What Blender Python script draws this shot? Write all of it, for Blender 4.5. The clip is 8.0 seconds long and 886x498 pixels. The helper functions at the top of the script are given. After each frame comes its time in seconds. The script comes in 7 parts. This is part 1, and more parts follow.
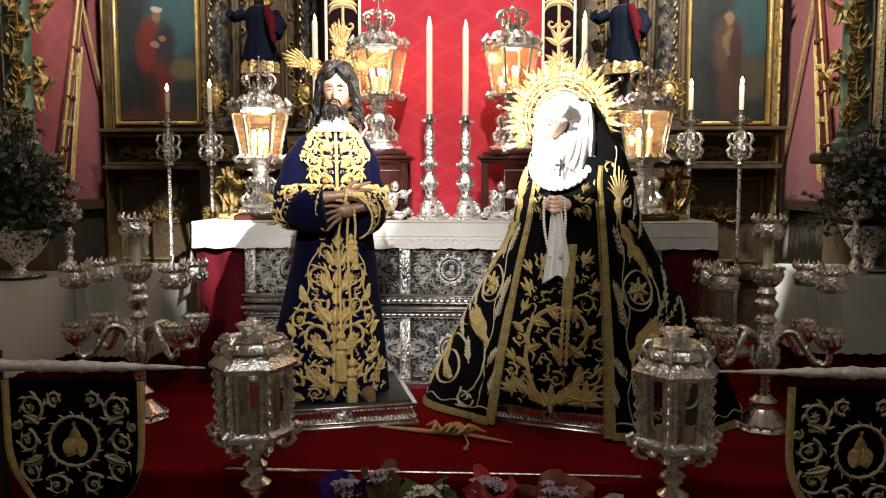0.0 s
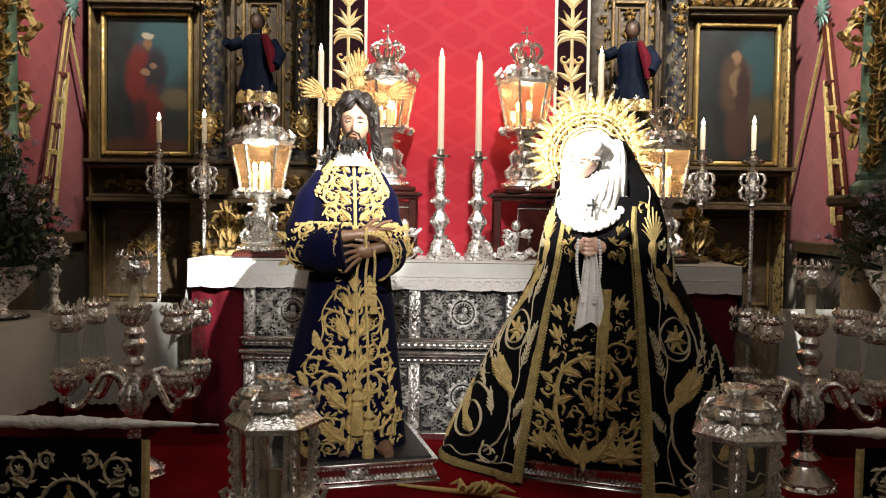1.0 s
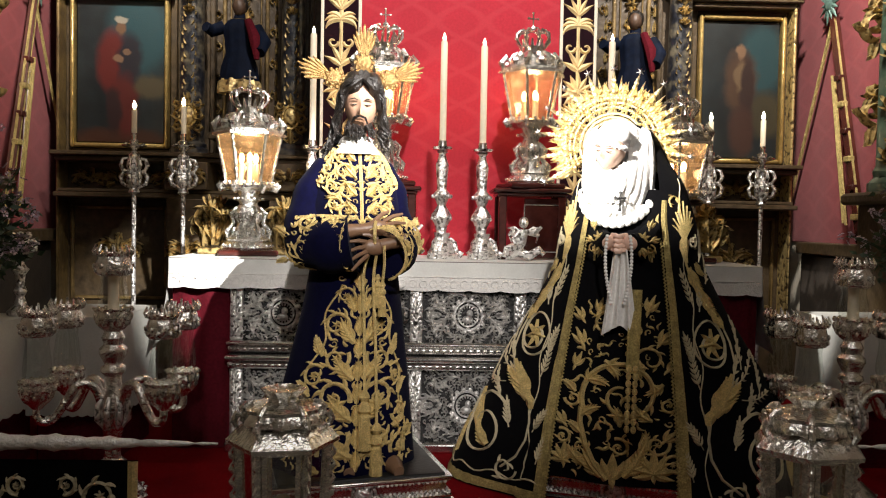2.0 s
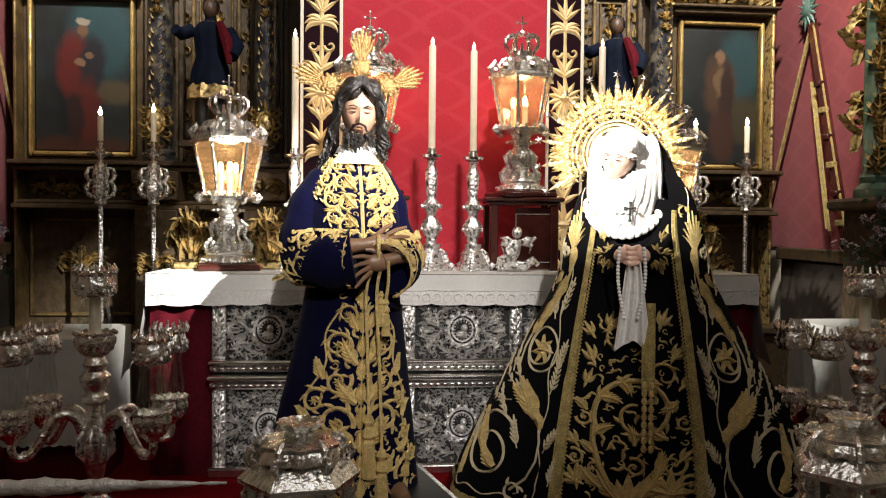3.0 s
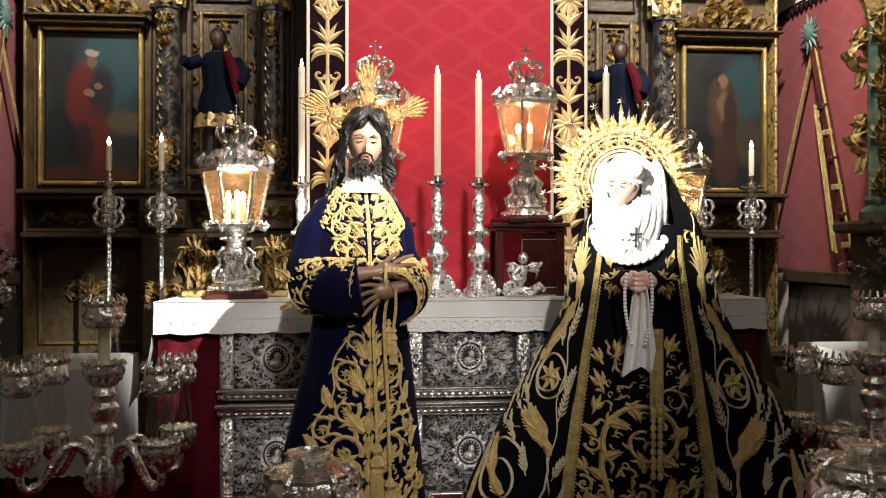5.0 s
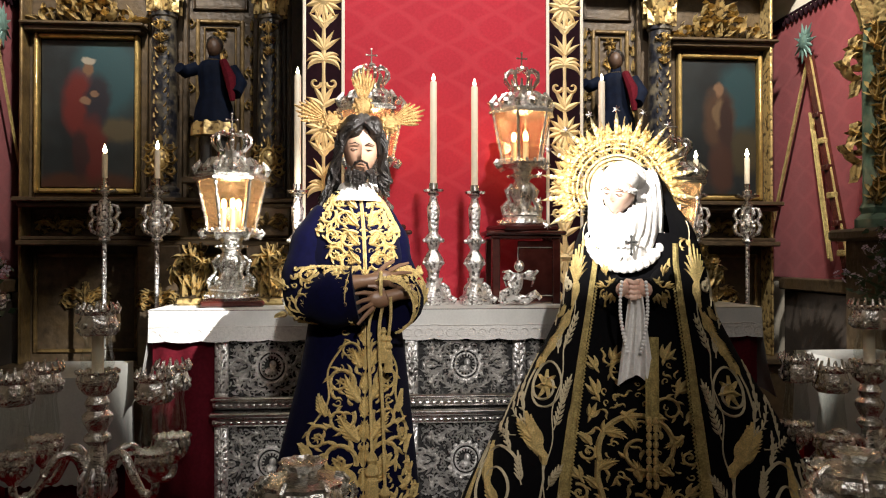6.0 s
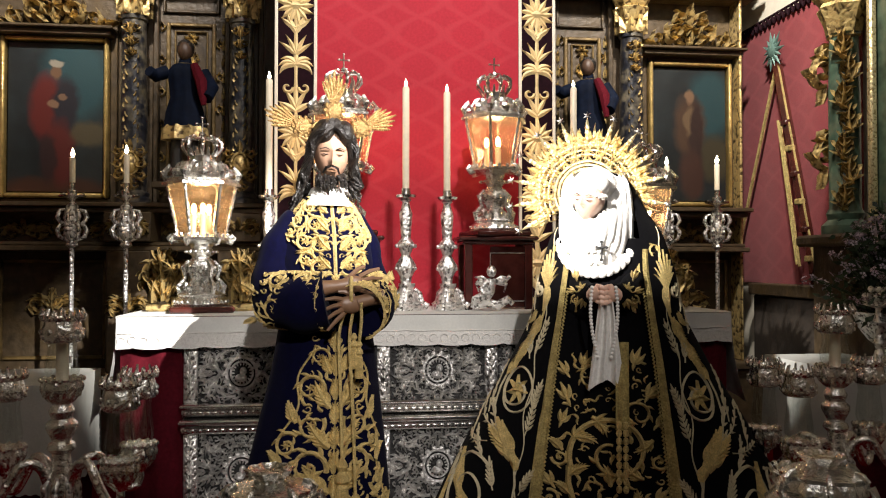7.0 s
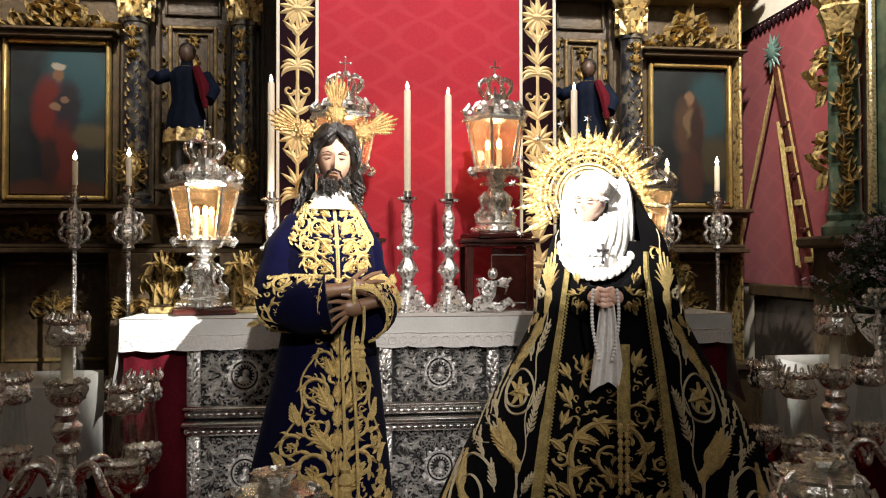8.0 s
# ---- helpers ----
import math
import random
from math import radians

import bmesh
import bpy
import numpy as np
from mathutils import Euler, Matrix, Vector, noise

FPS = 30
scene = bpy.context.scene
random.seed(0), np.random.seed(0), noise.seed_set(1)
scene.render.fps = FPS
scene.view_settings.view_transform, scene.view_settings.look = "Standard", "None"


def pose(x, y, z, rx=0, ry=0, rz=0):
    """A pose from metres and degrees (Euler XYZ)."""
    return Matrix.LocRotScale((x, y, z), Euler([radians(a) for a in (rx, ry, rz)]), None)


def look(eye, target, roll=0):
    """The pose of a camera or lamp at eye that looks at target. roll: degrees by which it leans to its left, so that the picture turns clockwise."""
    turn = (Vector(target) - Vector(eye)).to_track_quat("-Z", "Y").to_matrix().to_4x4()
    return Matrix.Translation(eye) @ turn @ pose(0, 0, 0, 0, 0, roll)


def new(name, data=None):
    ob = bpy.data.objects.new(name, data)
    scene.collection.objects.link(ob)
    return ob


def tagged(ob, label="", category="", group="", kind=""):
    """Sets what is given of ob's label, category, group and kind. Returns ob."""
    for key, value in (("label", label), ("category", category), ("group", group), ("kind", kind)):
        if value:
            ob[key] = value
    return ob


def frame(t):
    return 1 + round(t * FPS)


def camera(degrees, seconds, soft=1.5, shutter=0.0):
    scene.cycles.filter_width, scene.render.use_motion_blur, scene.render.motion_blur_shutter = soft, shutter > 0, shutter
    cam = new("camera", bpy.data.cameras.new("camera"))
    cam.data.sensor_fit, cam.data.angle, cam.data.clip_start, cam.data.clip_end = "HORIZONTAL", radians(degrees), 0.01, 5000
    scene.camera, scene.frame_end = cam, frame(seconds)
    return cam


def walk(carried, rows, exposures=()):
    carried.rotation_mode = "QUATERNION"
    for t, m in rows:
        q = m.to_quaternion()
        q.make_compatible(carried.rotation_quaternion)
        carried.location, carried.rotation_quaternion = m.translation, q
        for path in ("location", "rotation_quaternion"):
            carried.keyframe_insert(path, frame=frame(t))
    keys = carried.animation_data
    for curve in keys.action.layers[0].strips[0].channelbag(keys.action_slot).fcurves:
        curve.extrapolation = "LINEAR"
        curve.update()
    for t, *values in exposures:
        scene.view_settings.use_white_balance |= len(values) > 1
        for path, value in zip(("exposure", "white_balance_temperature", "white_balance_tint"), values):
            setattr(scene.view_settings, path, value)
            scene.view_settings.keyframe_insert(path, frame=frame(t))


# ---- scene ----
cam = camera(59.1, 8.0, soft=1.1)
PATH = [
    (0, (0.291, 0.08, 1.733), (0.193, 2.07, 1.567), -0.0),
    (0.5, (0.184, 0.249, 1.748), (0.117, 2.244, 1.623), 0.5),
    (1, (-0.005, 0.338, 1.756), (-0.023, 2.336, 1.678), 0.8),
    (1.5, (-0.11, 0.478, 1.719), (-0.079, 2.476, 1.65), 0.9),
    (1.7, (-0.152, 0.567, 1.702), (-0.113, 2.565, 1.634), 1.0),
    (3, (-0.45, 0.872, 1.74), (-0.263, 2.862, 1.686), 0.5),
    (3.5, (-0.469, 0.88, 1.753), (-0.282, 2.871, 1.725), 0.2),
    (4, (-0.46, 0.872, 1.754), (-0.283, 2.864, 1.739), -0.0),
    (4.5, (-0.456, 0.859, 1.76), (-0.284, 2.852, 1.755), -0.0),
    (6, (-0.446, 0.862, 1.762), (-0.267, 2.854, 1.786), 0.0),
    (6.5, (-0.431, 0.863, 1.764), (-0.22, 2.852, 1.799), -0.0),
    (7, (-0.426, 0.866, 1.76), (-0.185, 2.851, 1.799), -0.0),
    (7.5, (-0.438, 0.869, 1.761), (-0.197, 2.854, 1.802), -0.1),
    (8, (-0.437, 0.847, 1.775), (-0.196, 2.833, 1.813), -0.1),
]
walk(cam, [(t, look(eye, target, roll)) for t, eye, target, roll in PATH], [(0.0, 0.22), (1.5, 0.05), (3.0, -0.14), (8.0, -0.24)])

# ---- world and light ----
world = bpy.data.worlds.new("church_air")
world.use_nodes = True
scene.world = world
world.node_tree.nodes["Background"].inputs[0].default_value = (1.0, 0.86, 0.68, 1)
world.node_tree.nodes["Background"].inputs[1].default_value = 0.003


def spot(name, eye, target, watts, degrees, blend, size, colour):
    data = bpy.data.lights.new(name, "SPOT")
    data.energy, data.spot_size, data.spot_blend, data.shadow_soft_size, data.color = watts, radians(degrees), blend, size, colour
    ob = new(name, data)
    ob.matrix_world = look(eye, target)
    return ob


def bulb(name, place, watts, size, colour):
    data = bpy.data.lights.new(name, "POINT")
    data.energy, data.shadow_soft_size, data.color = watts, size, colour
    ob = new(name, data)
    ob.location = place
    return ob


spot("spotlight_a", (-3.1, 0.6, 4.4), (0.64, 4.4, 2.1), 8500, 10.5, 0.8, 0.04, (1.0, 0.95, 0.9))
spot("spotlight_b", (2.3, -0.4, 4.9), (-0.62, 4.6, 2.14), 10500, 13.5, 0.9, 0.04, (1.0, 0.95, 0.9))
# added fill from the front, no known source: lifts the silver frontal
spot("frontal_fill", (0.3, -1.7, 4.6), (-0.3, 5.2, 1.15), 1650, 21, 1.0, 0.08, (1.0, 0.94, 0.9))
# unseen lamp, added to brighten the upper dossal
spot("dossal_fill", (0.3, 3.0, 6.2), (0.1, 6.15, 3.6), 1400, 52, 0.8, 0.1, (1.0, 0.93, 0.89))
# two unseen lamps added to lift the altarpiece's upper storey
spot("altarpiece_fill", (-1.8, 5.0, 5.4), (-2.7, 7.0, 4.1), 1150, 62, 1.0, 0.1, (1.0, 0.92, 0.83))
spot("altarpiece_fill", (1.7, 4.9, 5.4), (2.6, 6.7, 3.9), 1350, 74, 0.9, 0.1, (1.0, 0.92, 0.83))
# one added fill lamp for each side altar, without a known fitting
spot("side_altar_fill", (-0.9, 4.1, 5.7), (-3.2, 5.7, 3.0), 900, 36, 0.8, 0.08, (1.0, 0.9, 0.76))
spot("side_altar_fill", (0.8, 4.1, 5.7), (3.0, 5.75, 3.3), 500, 34, 0.8, 0.08, (1.0, 0.9, 0.76))
nave = bpy.data.lights.new("nave_lamp", "AREA")
nave.energy, nave.size, nave.color = 35, 2.2, (1.0, 0.95, 0.91)
new("nave_lamp", nave).matrix_world = look((0.2, 1.6, 4.5), (0, 3.4, 0.6))

# ---- materials ----


def mat(name, colour, rough=0.5, metal=0.0, vary=0.15, grain=30.0, bump=0.1, bump_scale=60.0, dark=None, dark_amount=0.0, dark_scale=6.0, sheen=0.0, spec=0.5):
    """A principled surface with colour variation at two scales, optional dark patina and a bump."""
    m = bpy.data.materials.new(name)
    m.use_nodes = True
    nt = m.node_tree
    n, l = nt.nodes, nt.links
    b = n["Principled BSDF"]
    b.inputs["Roughness"].default_value, b.inputs["Metallic"].default_value = rough, metal
    b.inputs["Specular IOR Level"].default_value = spec
    b.inputs["Sheen Weight"].default_value = sheen
    tc = n.new("ShaderNodeTexCoord")
    fine = n.new("ShaderNodeTexNoise")
    fine.inputs["Scale"].default_value, fine.inputs["Detail"].default_value = grain, 4
    big = n.new("ShaderNodeTexNoise")
    big.inputs["Scale"].default_value, big.inputs["Detail"].default_value = dark_scale, 5
    for t in (fine, big):
        l.new(tc.outputs["Object"], t.inputs["Vector"])
    ramp = n.new("ShaderNodeMapRange")
    ramp.inputs["From Min"].default_value, ramp.inputs["From Max"].default_value = 0.3, 0.7
    ramp.inputs["To Min"].default_value, ramp.inputs["To Max"].default_value = 1 - vary, 1 + vary
    l.new(fine.outputs["Fac"], ramp.inputs["Value"])
    mul = n.new("ShaderNodeVectorMath")
    mul.operation = "SCALE"
    mul.inputs[0].default_value = colour
    l.new(ramp.outputs["Result"], mul.inputs["Scale"])
    mix = n.new("ShaderNodeMix")
    mix.data_type = "RGBA"
    l.new(mul.outputs[0], mix.inputs[6])
    mix.inputs[7].default_value = (*(dark or [c * 0.4 for c in colour]), 1)
    patch = n.new("ShaderNodeMapRange")
    patch.inputs["From Min"].default_value, patch.inputs["From Max"].default_value = 0.45, 0.7
    patch.inputs["To Max"].default_value = dark_amount
    l.new(big.outputs["Fac"], patch.inputs["Value"])
    l.new(patch.outputs["Result"], mix.inputs[0])
    l.new(mix.outputs[2], b.inputs["Base Color"])
    if bump:
        bt = n.new("ShaderNodeTexNoise")
        bt.inputs["Scale"].default_value, bt.inputs["Detail"].default_value = bump_scale, 3
        l.new(tc.outputs["Object"], bt.inputs["Vector"])
        bn = n.new("ShaderNodeBump")
        bn.inputs["Strength"].default_value, bn.inputs["Distance"].default_value = bump, 0.02
        l.new(bt.outputs["Fac"], bn.inputs["Height"])
        l.new(bn.outputs["Normal"], b.inputs["Normal"])
    return m




def chased(name, colour, hollow, rough, metal, scale, depth):
    """Embossed metal: lumpy chasing with tarnish lying in its hollows."""
    m = bpy.data.materials.new(name)
    m.use_nodes = True
    n, l = m.node_tree.nodes, m.node_tree.links
    b = n["Principled BSDF"]
    b.inputs["Metallic"].default_value, b.inputs["Roughness"].default_value = metal, rough
    tc, cells, fine, add, ramp, bump = (n.new("ShaderNode" + k) for k in ("TexCoord", "TexVoronoi", "TexNoise", "Math", "ValToRGB", "Bump"))
    cells.feature = "SMOOTH_F1"
    cells.inputs["Scale"].default_value = scale
    fine.inputs["Scale"].default_value, fine.inputs["Detail"].default_value, fine.inputs["Distortion"].default_value = scale * 0.7, 4, 1.2
    l.new(tc.outputs["Object"], cells.inputs["Vector"])
    l.new(tc.outputs["Object"], fine.inputs["Vector"])
    add.operation = "SUBTRACT"
    lift = n.new("ShaderNodeMath")
    lift.operation = "ADD"
    lift.inputs[1].default_value = 0.3
    l.new(fine.outputs["Fac"], lift.inputs[0])
    l.new(lift.outputs[0], add.inputs[0])
    l.new(cells.outputs["Distance"], add.inputs[1])
    e = ramp.color_ramp.elements
    e[0].position, e[0].color = 0.12, (*hollow, 1)
    e[1].position, e[1].color = 0.36, (*colour, 1)
    l.new(add.outputs[0], ramp.inputs[0])
    l.new(ramp.outputs[0], b.inputs["Base Color"])
    bump.inputs["Strength"].default_value, bump.inputs["Distance"].default_value = depth, 0.012
    l.new(add.outputs[0], bump.inputs["Height"])
    l.new(bump.outputs["Normal"], b.inputs["Normal"])
    return m


SILVER = chased("chased_silver", (0.93, 0.91, 0.88), (0.16, 0.145, 0.13), 0.34, 0.88, 62, 0.6)
SILVER_RELIEF = mat("silver_relief", (0.93, 0.91, 0.88), 0.33, 0.72, 0.15, 60, 0.6, 90, (0.35, 0.32, 0.28), 0.6, 45)
SILVER_FINE = mat("finely_worked_silver", (0.86, 0.85, 0.81), 0.27, 1.0, 0.12, 60, 0.4, 55, (0.4, 0.38, 0.33), 0.55, 22)
STAFF_SILVER = mat("pale_staff_silver", (0.86, 0.85, 0.82), 0.38, 0.35, 0.12, 50, 0.5, 60, (0.5, 0.48, 0.44), 0.5, 25)
GILT_FRAME = mat("gilt_frame", (0.62, 0.45, 0.17), 0.34, 0.8, 0.2, 40, 0.2, 60, (0.3, 0.2, 0.07), 0.6, 10)
SILVER_PLAIN = mat("polished_silver", (0.88, 0.86, 0.83), 0.24, 1.0, 0.08, 20, 0.12, 25, (0.35, 0.32, 0.28), 0.4, 12)
NEAR_BLACK_METAL = mat("near_black_metal", (0.018, 0.017, 0.016), 0.5, 0.3, 0.3, 60, 0.6, 70, (0.03, 0.03, 0.03), 0.8, 30)
GOLD = chased("gilt_wood", (0.56, 0.42, 0.18), (0.1, 0.065, 0.028), 0.45, 0.65, 32, 0.5)
GOLD_THREAD = mat("gold_thread", (0.72, 0.55, 0.23), 0.4, 0.45, 0.3, 180, 0.7, 260, (0.4, 0.28, 0.1), 0.6, 30)
GOLD_APPLIQUE = mat("gold_applique", (0.85, 0.66, 0.34), 0.5, 0.2, 0.12, 120, 0.3, 220, (0.6, 0.44, 0.2), 0.5, 12)
IVORY_BRAID = mat("ivory_braid", (0.82, 0.76, 0.62), 0.6, 0.0, 0.1, 150, 0.3, 240)
GOLD_BRAID = mat("aged_gold_braid", (0.45, 0.35, 0.13), 0.5, 0.4, 0.4, 120, 0.8, 160, (0.2, 0.15, 0.05), 0.7, 24)
PALE_THREAD = mat("pale_thread", (0.55, 0.47, 0.3), 0.55, 0.2, 0.2, 200, 0.5, 320, (0.35, 0.3, 0.2), 0.5, 30)
GOLD_BRIGHT = chased("gilded_metal", (0.95, 0.82, 0.5), (0.5, 0.36, 0.15), 0.42, 0.8, 70, 0.4)
WOOD_DARK = mat("dark_gilded_wood", (0.06, 0.042, 0.024), 0.4, 0.1, 0.4, 18, 0.25, 30, (0.075, 0.048, 0.018), 0.6, 5)
WOOD_GOLD = mat("worn_gilding", (0.17, 0.115, 0.045), 0.42, 0.45, 0.35, 16, 0.3, 30, (0.06, 0.04, 0.02), 0.85, 5)
BLACK_MARBLE = mat("black_marbling", (0.014, 0.015, 0.02), 0.28, 0.0, 0.6, 26, 0.25, 34, (0.2, 0.17, 0.11), 0.6, 15)
GREEN_MARBLE = mat("green_marbling", (0.05, 0.085, 0.06), 0.3, 0.0, 0.5, 14, 0.1, 20, (0.16, 0.18, 0.12), 0.5, 9)
NAVY = mat("navy_velvet", (0.0009, 0.001, 0.0115), 0.9, 0, 0.25, 60, 0.15, 400, (0.002, 0.002, 0.012), 0.5, 5, sheen=0.02, spec=0.06)
BLACK_VELVET = mat("black_velvet", (0.0025, 0.0024, 0.003), 0.9, 0, 0.3, 60, 0.15, 400, (0.002, 0.002, 0.002), 0.5, 5, sheen=0.01, spec=0.06)
MAROON_VELVET = mat("maroon_velvet", (0.013, 0.003, 0.006), 0.85, 0, 0.3, 60, 0.1, 300, None, 0.4, 5, sheen=0.02, spec=0.1)
SKIN = mat("painted_skin", (0.4, 0.245, 0.165), 0.4, 0, 0.08, 20, 0.03, 60, (0.3, 0.14, 0.09), 0.5, 9)
SKIN_PALE = mat("pale_painted_skin", (0.75, 0.5, 0.38), 0.4, 0, 0.06, 20, 0.02, 60, (0.6, 0.3, 0.22), 0.4, 9)
SKIN_BROWN = mat("brown_painted_skin", (0.15, 0.082, 0.045), 0.45, 0, 0.12, 20, 0.1, 60, (0.1, 0.05, 0.03), 0.5, 14)
HAIR = mat("dark_hair", (0.007, 0.005, 0.004), 0.42, 0, 0.4, 80, 0.5, 120, None, 0.3, 8)
LACE = mat("white_lace", (0.84, 0.82, 0.78), 0.8, 0, 0.06, 150, 0.5, 160, (0.62, 0.6, 0.56), 0.5, 60)
LINEN = mat("white_linen", (0.72, 0.72, 0.68), 0.85, 0, 0.05, 90, 0.15, 200, (0.56, 0.56, 0.52), 0.5, 5)
# white linen again, its colour greyed for the weak light on the side tables
LINEN_DIM = mat("dimmed_white_linen", (0.5, 0.5, 0.46), 0.85, 0, 0.06, 90, 0.2, 200, (0.38, 0.38, 0.35), 0.6, 3)
CARPET = mat("red_carpet", (0.18, 0.004, 0.007), 0.95, 0, 0.3, 120, 0.4, 260, (0.08, 0.002, 0.003), 0.7, 2.5, spec=0.03)
RED_DRAPE = mat("dark_red_cloth", (0.09, 0.006, 0.012), 0.9, 0, 0.2, 60, 0.15, 150, None, 0.5, 3, spec=0.1)
MAHOGANY = mat("mahogany", (0.06, 0.014, 0.01), 0.25, 0, 0.3, 20, 0.05, 30, (0.02, 0.006, 0.005), 0.6, 5)
WAX = mat("candle_wax", (0.85, 0.76, 0.58), 0.5, 0, 0.04, 40, 0.05, 40, (0.7, 0.6, 0.42), 0.4, 8)
# dado plaster near black: the dimness under the ledge is put into the colour
DIMMED_PLASTER = mat("dimmed_plaster", (0.02, 0.014, 0.009), 0.8, 0, 0.3, 12, 0.1, 50, (0.032, 0.022, 0.014), 0.6, 2)
PLASTER = mat("cream_plaster", (0.6, 0.56, 0.46), 0.9, 0, 0.08, 12, 0.1, 50, (0.45, 0.4, 0.32), 0.5, 2)
BLUE_CLOTH = mat("blue_painted_cloth", (0.003, 0.006, 0.016), 0.75, 0, 0.3, 20, 0.1, 40, None, 0.5, 8, spec=0.1)
LEAF = mat("dark_foliage", (0.03, 0.055, 0.022), 0.55, 0, 0.4, 20, 0.1, 60, None, 0.5, 6)
PETAL = mat("lilac_petals", (0.42, 0.34, 0.42), 0.6, 0, 0.25, 15, 0.05, 60, (0.7, 0.62, 0.66), 0.7, 8)
STRAW = mat("dry_palm", (0.55, 0.4, 0.14), 0.6, 0, 0.2, 60, 0.3, 90, (0.4, 0.25, 0.08), 0.5, 14)
AGED_GILT = mat("aged_gilding", (0.3, 0.19, 0.075), 0.42, 0.8, 0.25, 60, 0.6, 120, (0.2, 0.12, 0.045), 0.6, 40)
IRON = mat("black_iron", (0.02, 0.02, 0.02), 0.5, 0.5, 0.2, 30, 0.1, 50)
STUB_WAX = mat("smoked_wax", (0.42, 0.34, 0.2), 0.6, 0, 0.1, 30, 0.1, 40, (0.25, 0.19, 0.1), 0.6, 18)
STAR_METAL = mat("verdigris_metal", (0.14, 0.24, 0.21), 0.45, 0.4, 0.3, 30, 0.2, 40, (0.07, 0.12, 0.1), 0.5, 12)
STONE = mat("grey_stone", (0.22, 0.2, 0.17), 0.6, 0, 0.15, 14, 0.15, 40, (0.13, 0.12, 0.1), 0.6, 3)


def glow(name, colour, strength):
    m = bpy.data.materials.new(name)
    m.use_nodes = True
    b = m.node_tree.nodes["Principled BSDF"]
    b.inputs["Base Color"].default_value = (0.9, 0.7, 0.4, 1)
    b.inputs["Emission Color"].default_value = (*colour, 1)
    b.inputs["Emission Strength"].default_value = strength
    return m


FLAME = glow("flame", (1.0, 0.78, 0.45), 40)
LAMP_BULB = glow("lamp_bulb", (1.0, 0.72, 0.42), 18)


def glass(name, colour, rough):
    """Thin glazing: mostly lets light through, with a sharp gloss."""
    m = bpy.data.materials.new(name)
    m.use_nodes = True
    n, l = m.node_tree.nodes, m.node_tree.links
    n.remove(n["Principled BSDF"])
    clear, gloss, mix = (n.new("ShaderNode" + k) for k in ("BsdfTransparent", "BsdfGlossy", "MixShader"))
    clear.inputs[0].default_value = (*colour, 1)
    gloss.inputs["Roughness"].default_value = rough
    mix.inputs[0].default_value = 0.13
    l.new(clear.outputs[0], mix.inputs[1])
    l.new(gloss.outputs[0], mix.inputs[2])
    l.new(mix.outputs[0], n["Material Output"].inputs[0])
    return m


GLASS = glass("clear_glass", (0.93, 0.95, 0.93), 0.05)
AMBER_GLASS = glass("amber_glass", (0.97, 0.78, 0.55), 0.1)
nt = AMBER_GLASS.node_tree
milk, blend = nt.nodes.new("ShaderNodeBsdfTranslucent"), nt.nodes.new("ShaderNodeMixShader")
milk.inputs[0].default_value, blend.inputs[0].default_value = (0.98, 0.7, 0.44, 1), 0.13
was = nt.nodes["Material Output"].inputs[0].links[0].from_socket
nt.links.new(was, blend.inputs[1])
nt.links.new(milk.outputs[0], blend.inputs[2])
nt.links.new(blend.outputs[0], nt.nodes["Material Output"].inputs[0])


def damask(name, ground, figure, width, height):
    """Woven cloth with an ogee lattice in a slightly different red."""
    m = mat(name, ground, 0.7, 0, 0.1, 60, 0.12, 220, [c * 0.75 for c in ground], 0.5, 1.6, sheen=0.15, spec=0.2)
    n, l = m.node_tree.nodes, m.node_tree.links
    b = n["Principled BSDF"]
    was = b.inputs["Base Color"].links[0].from_socket
    tc = n.new("ShaderNodeTexCoord")
    sep = n.new("ShaderNodeSeparateXYZ")
    l.new(tc.outputs["Object"], sep.inputs[0])

    def op(kind, a, c=None):
        k = n.new("ShaderNodeMath")
        k.operation = kind
        for i, v in enumerate((a, c)):
            if v is not None:
                if isinstance(v, (int, float)):
                    k.inputs[i].default_value = v
                else:
                    l.new(v, k.inputs[i])
        return k.outputs[0]
    along = op("ADD", sep.outputs["X"], sep.outputs["Y"])
    wave = op("MULTIPLY", op("SINE", op("MULTIPLY", sep.outputs["Z"], 2 * math.pi / height)), width * 0.46)
    one = op("ABSOLUTE", op("SINE", op("MULTIPLY", op("ADD", along, wave), math.pi / width)))
    two = op("ABSOLUTE", op("SINE", op("MULTIPLY", op("SUBTRACT", along, wave), math.pi / width)))
    lat = op("MINIMUM", one, two)
    mr = n.new("ShaderNodeMapRange")
    mr.interpolation_type = "SMOOTHSTEP"
    mr.inputs["From Min"].default_value, mr.inputs["From Max"].default_value = 0.1, 0.5
    mr.inputs["To Min"].default_value, mr.inputs["To Max"].default_value = 0.34, 0.0
    l.new(lat, mr.inputs["Value"])
    mix = n.new("ShaderNodeMix")
    mix.data_type = "RGBA"
    l.new(mr.outputs["Result"], mix.inputs[0])
    l.new(was, mix.inputs[6])
    mix.inputs[7].default_value = (*figure, 1)
    l.new(mix.outputs[2], b.inputs["Base Color"])
    return m


DAMASK = damask("crimson_damask", (0.42, 0.02, 0.036), (0.5, 0.05, 0.065), 0.34, 0.46)
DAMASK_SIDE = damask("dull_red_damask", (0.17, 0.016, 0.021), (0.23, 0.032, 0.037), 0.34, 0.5)


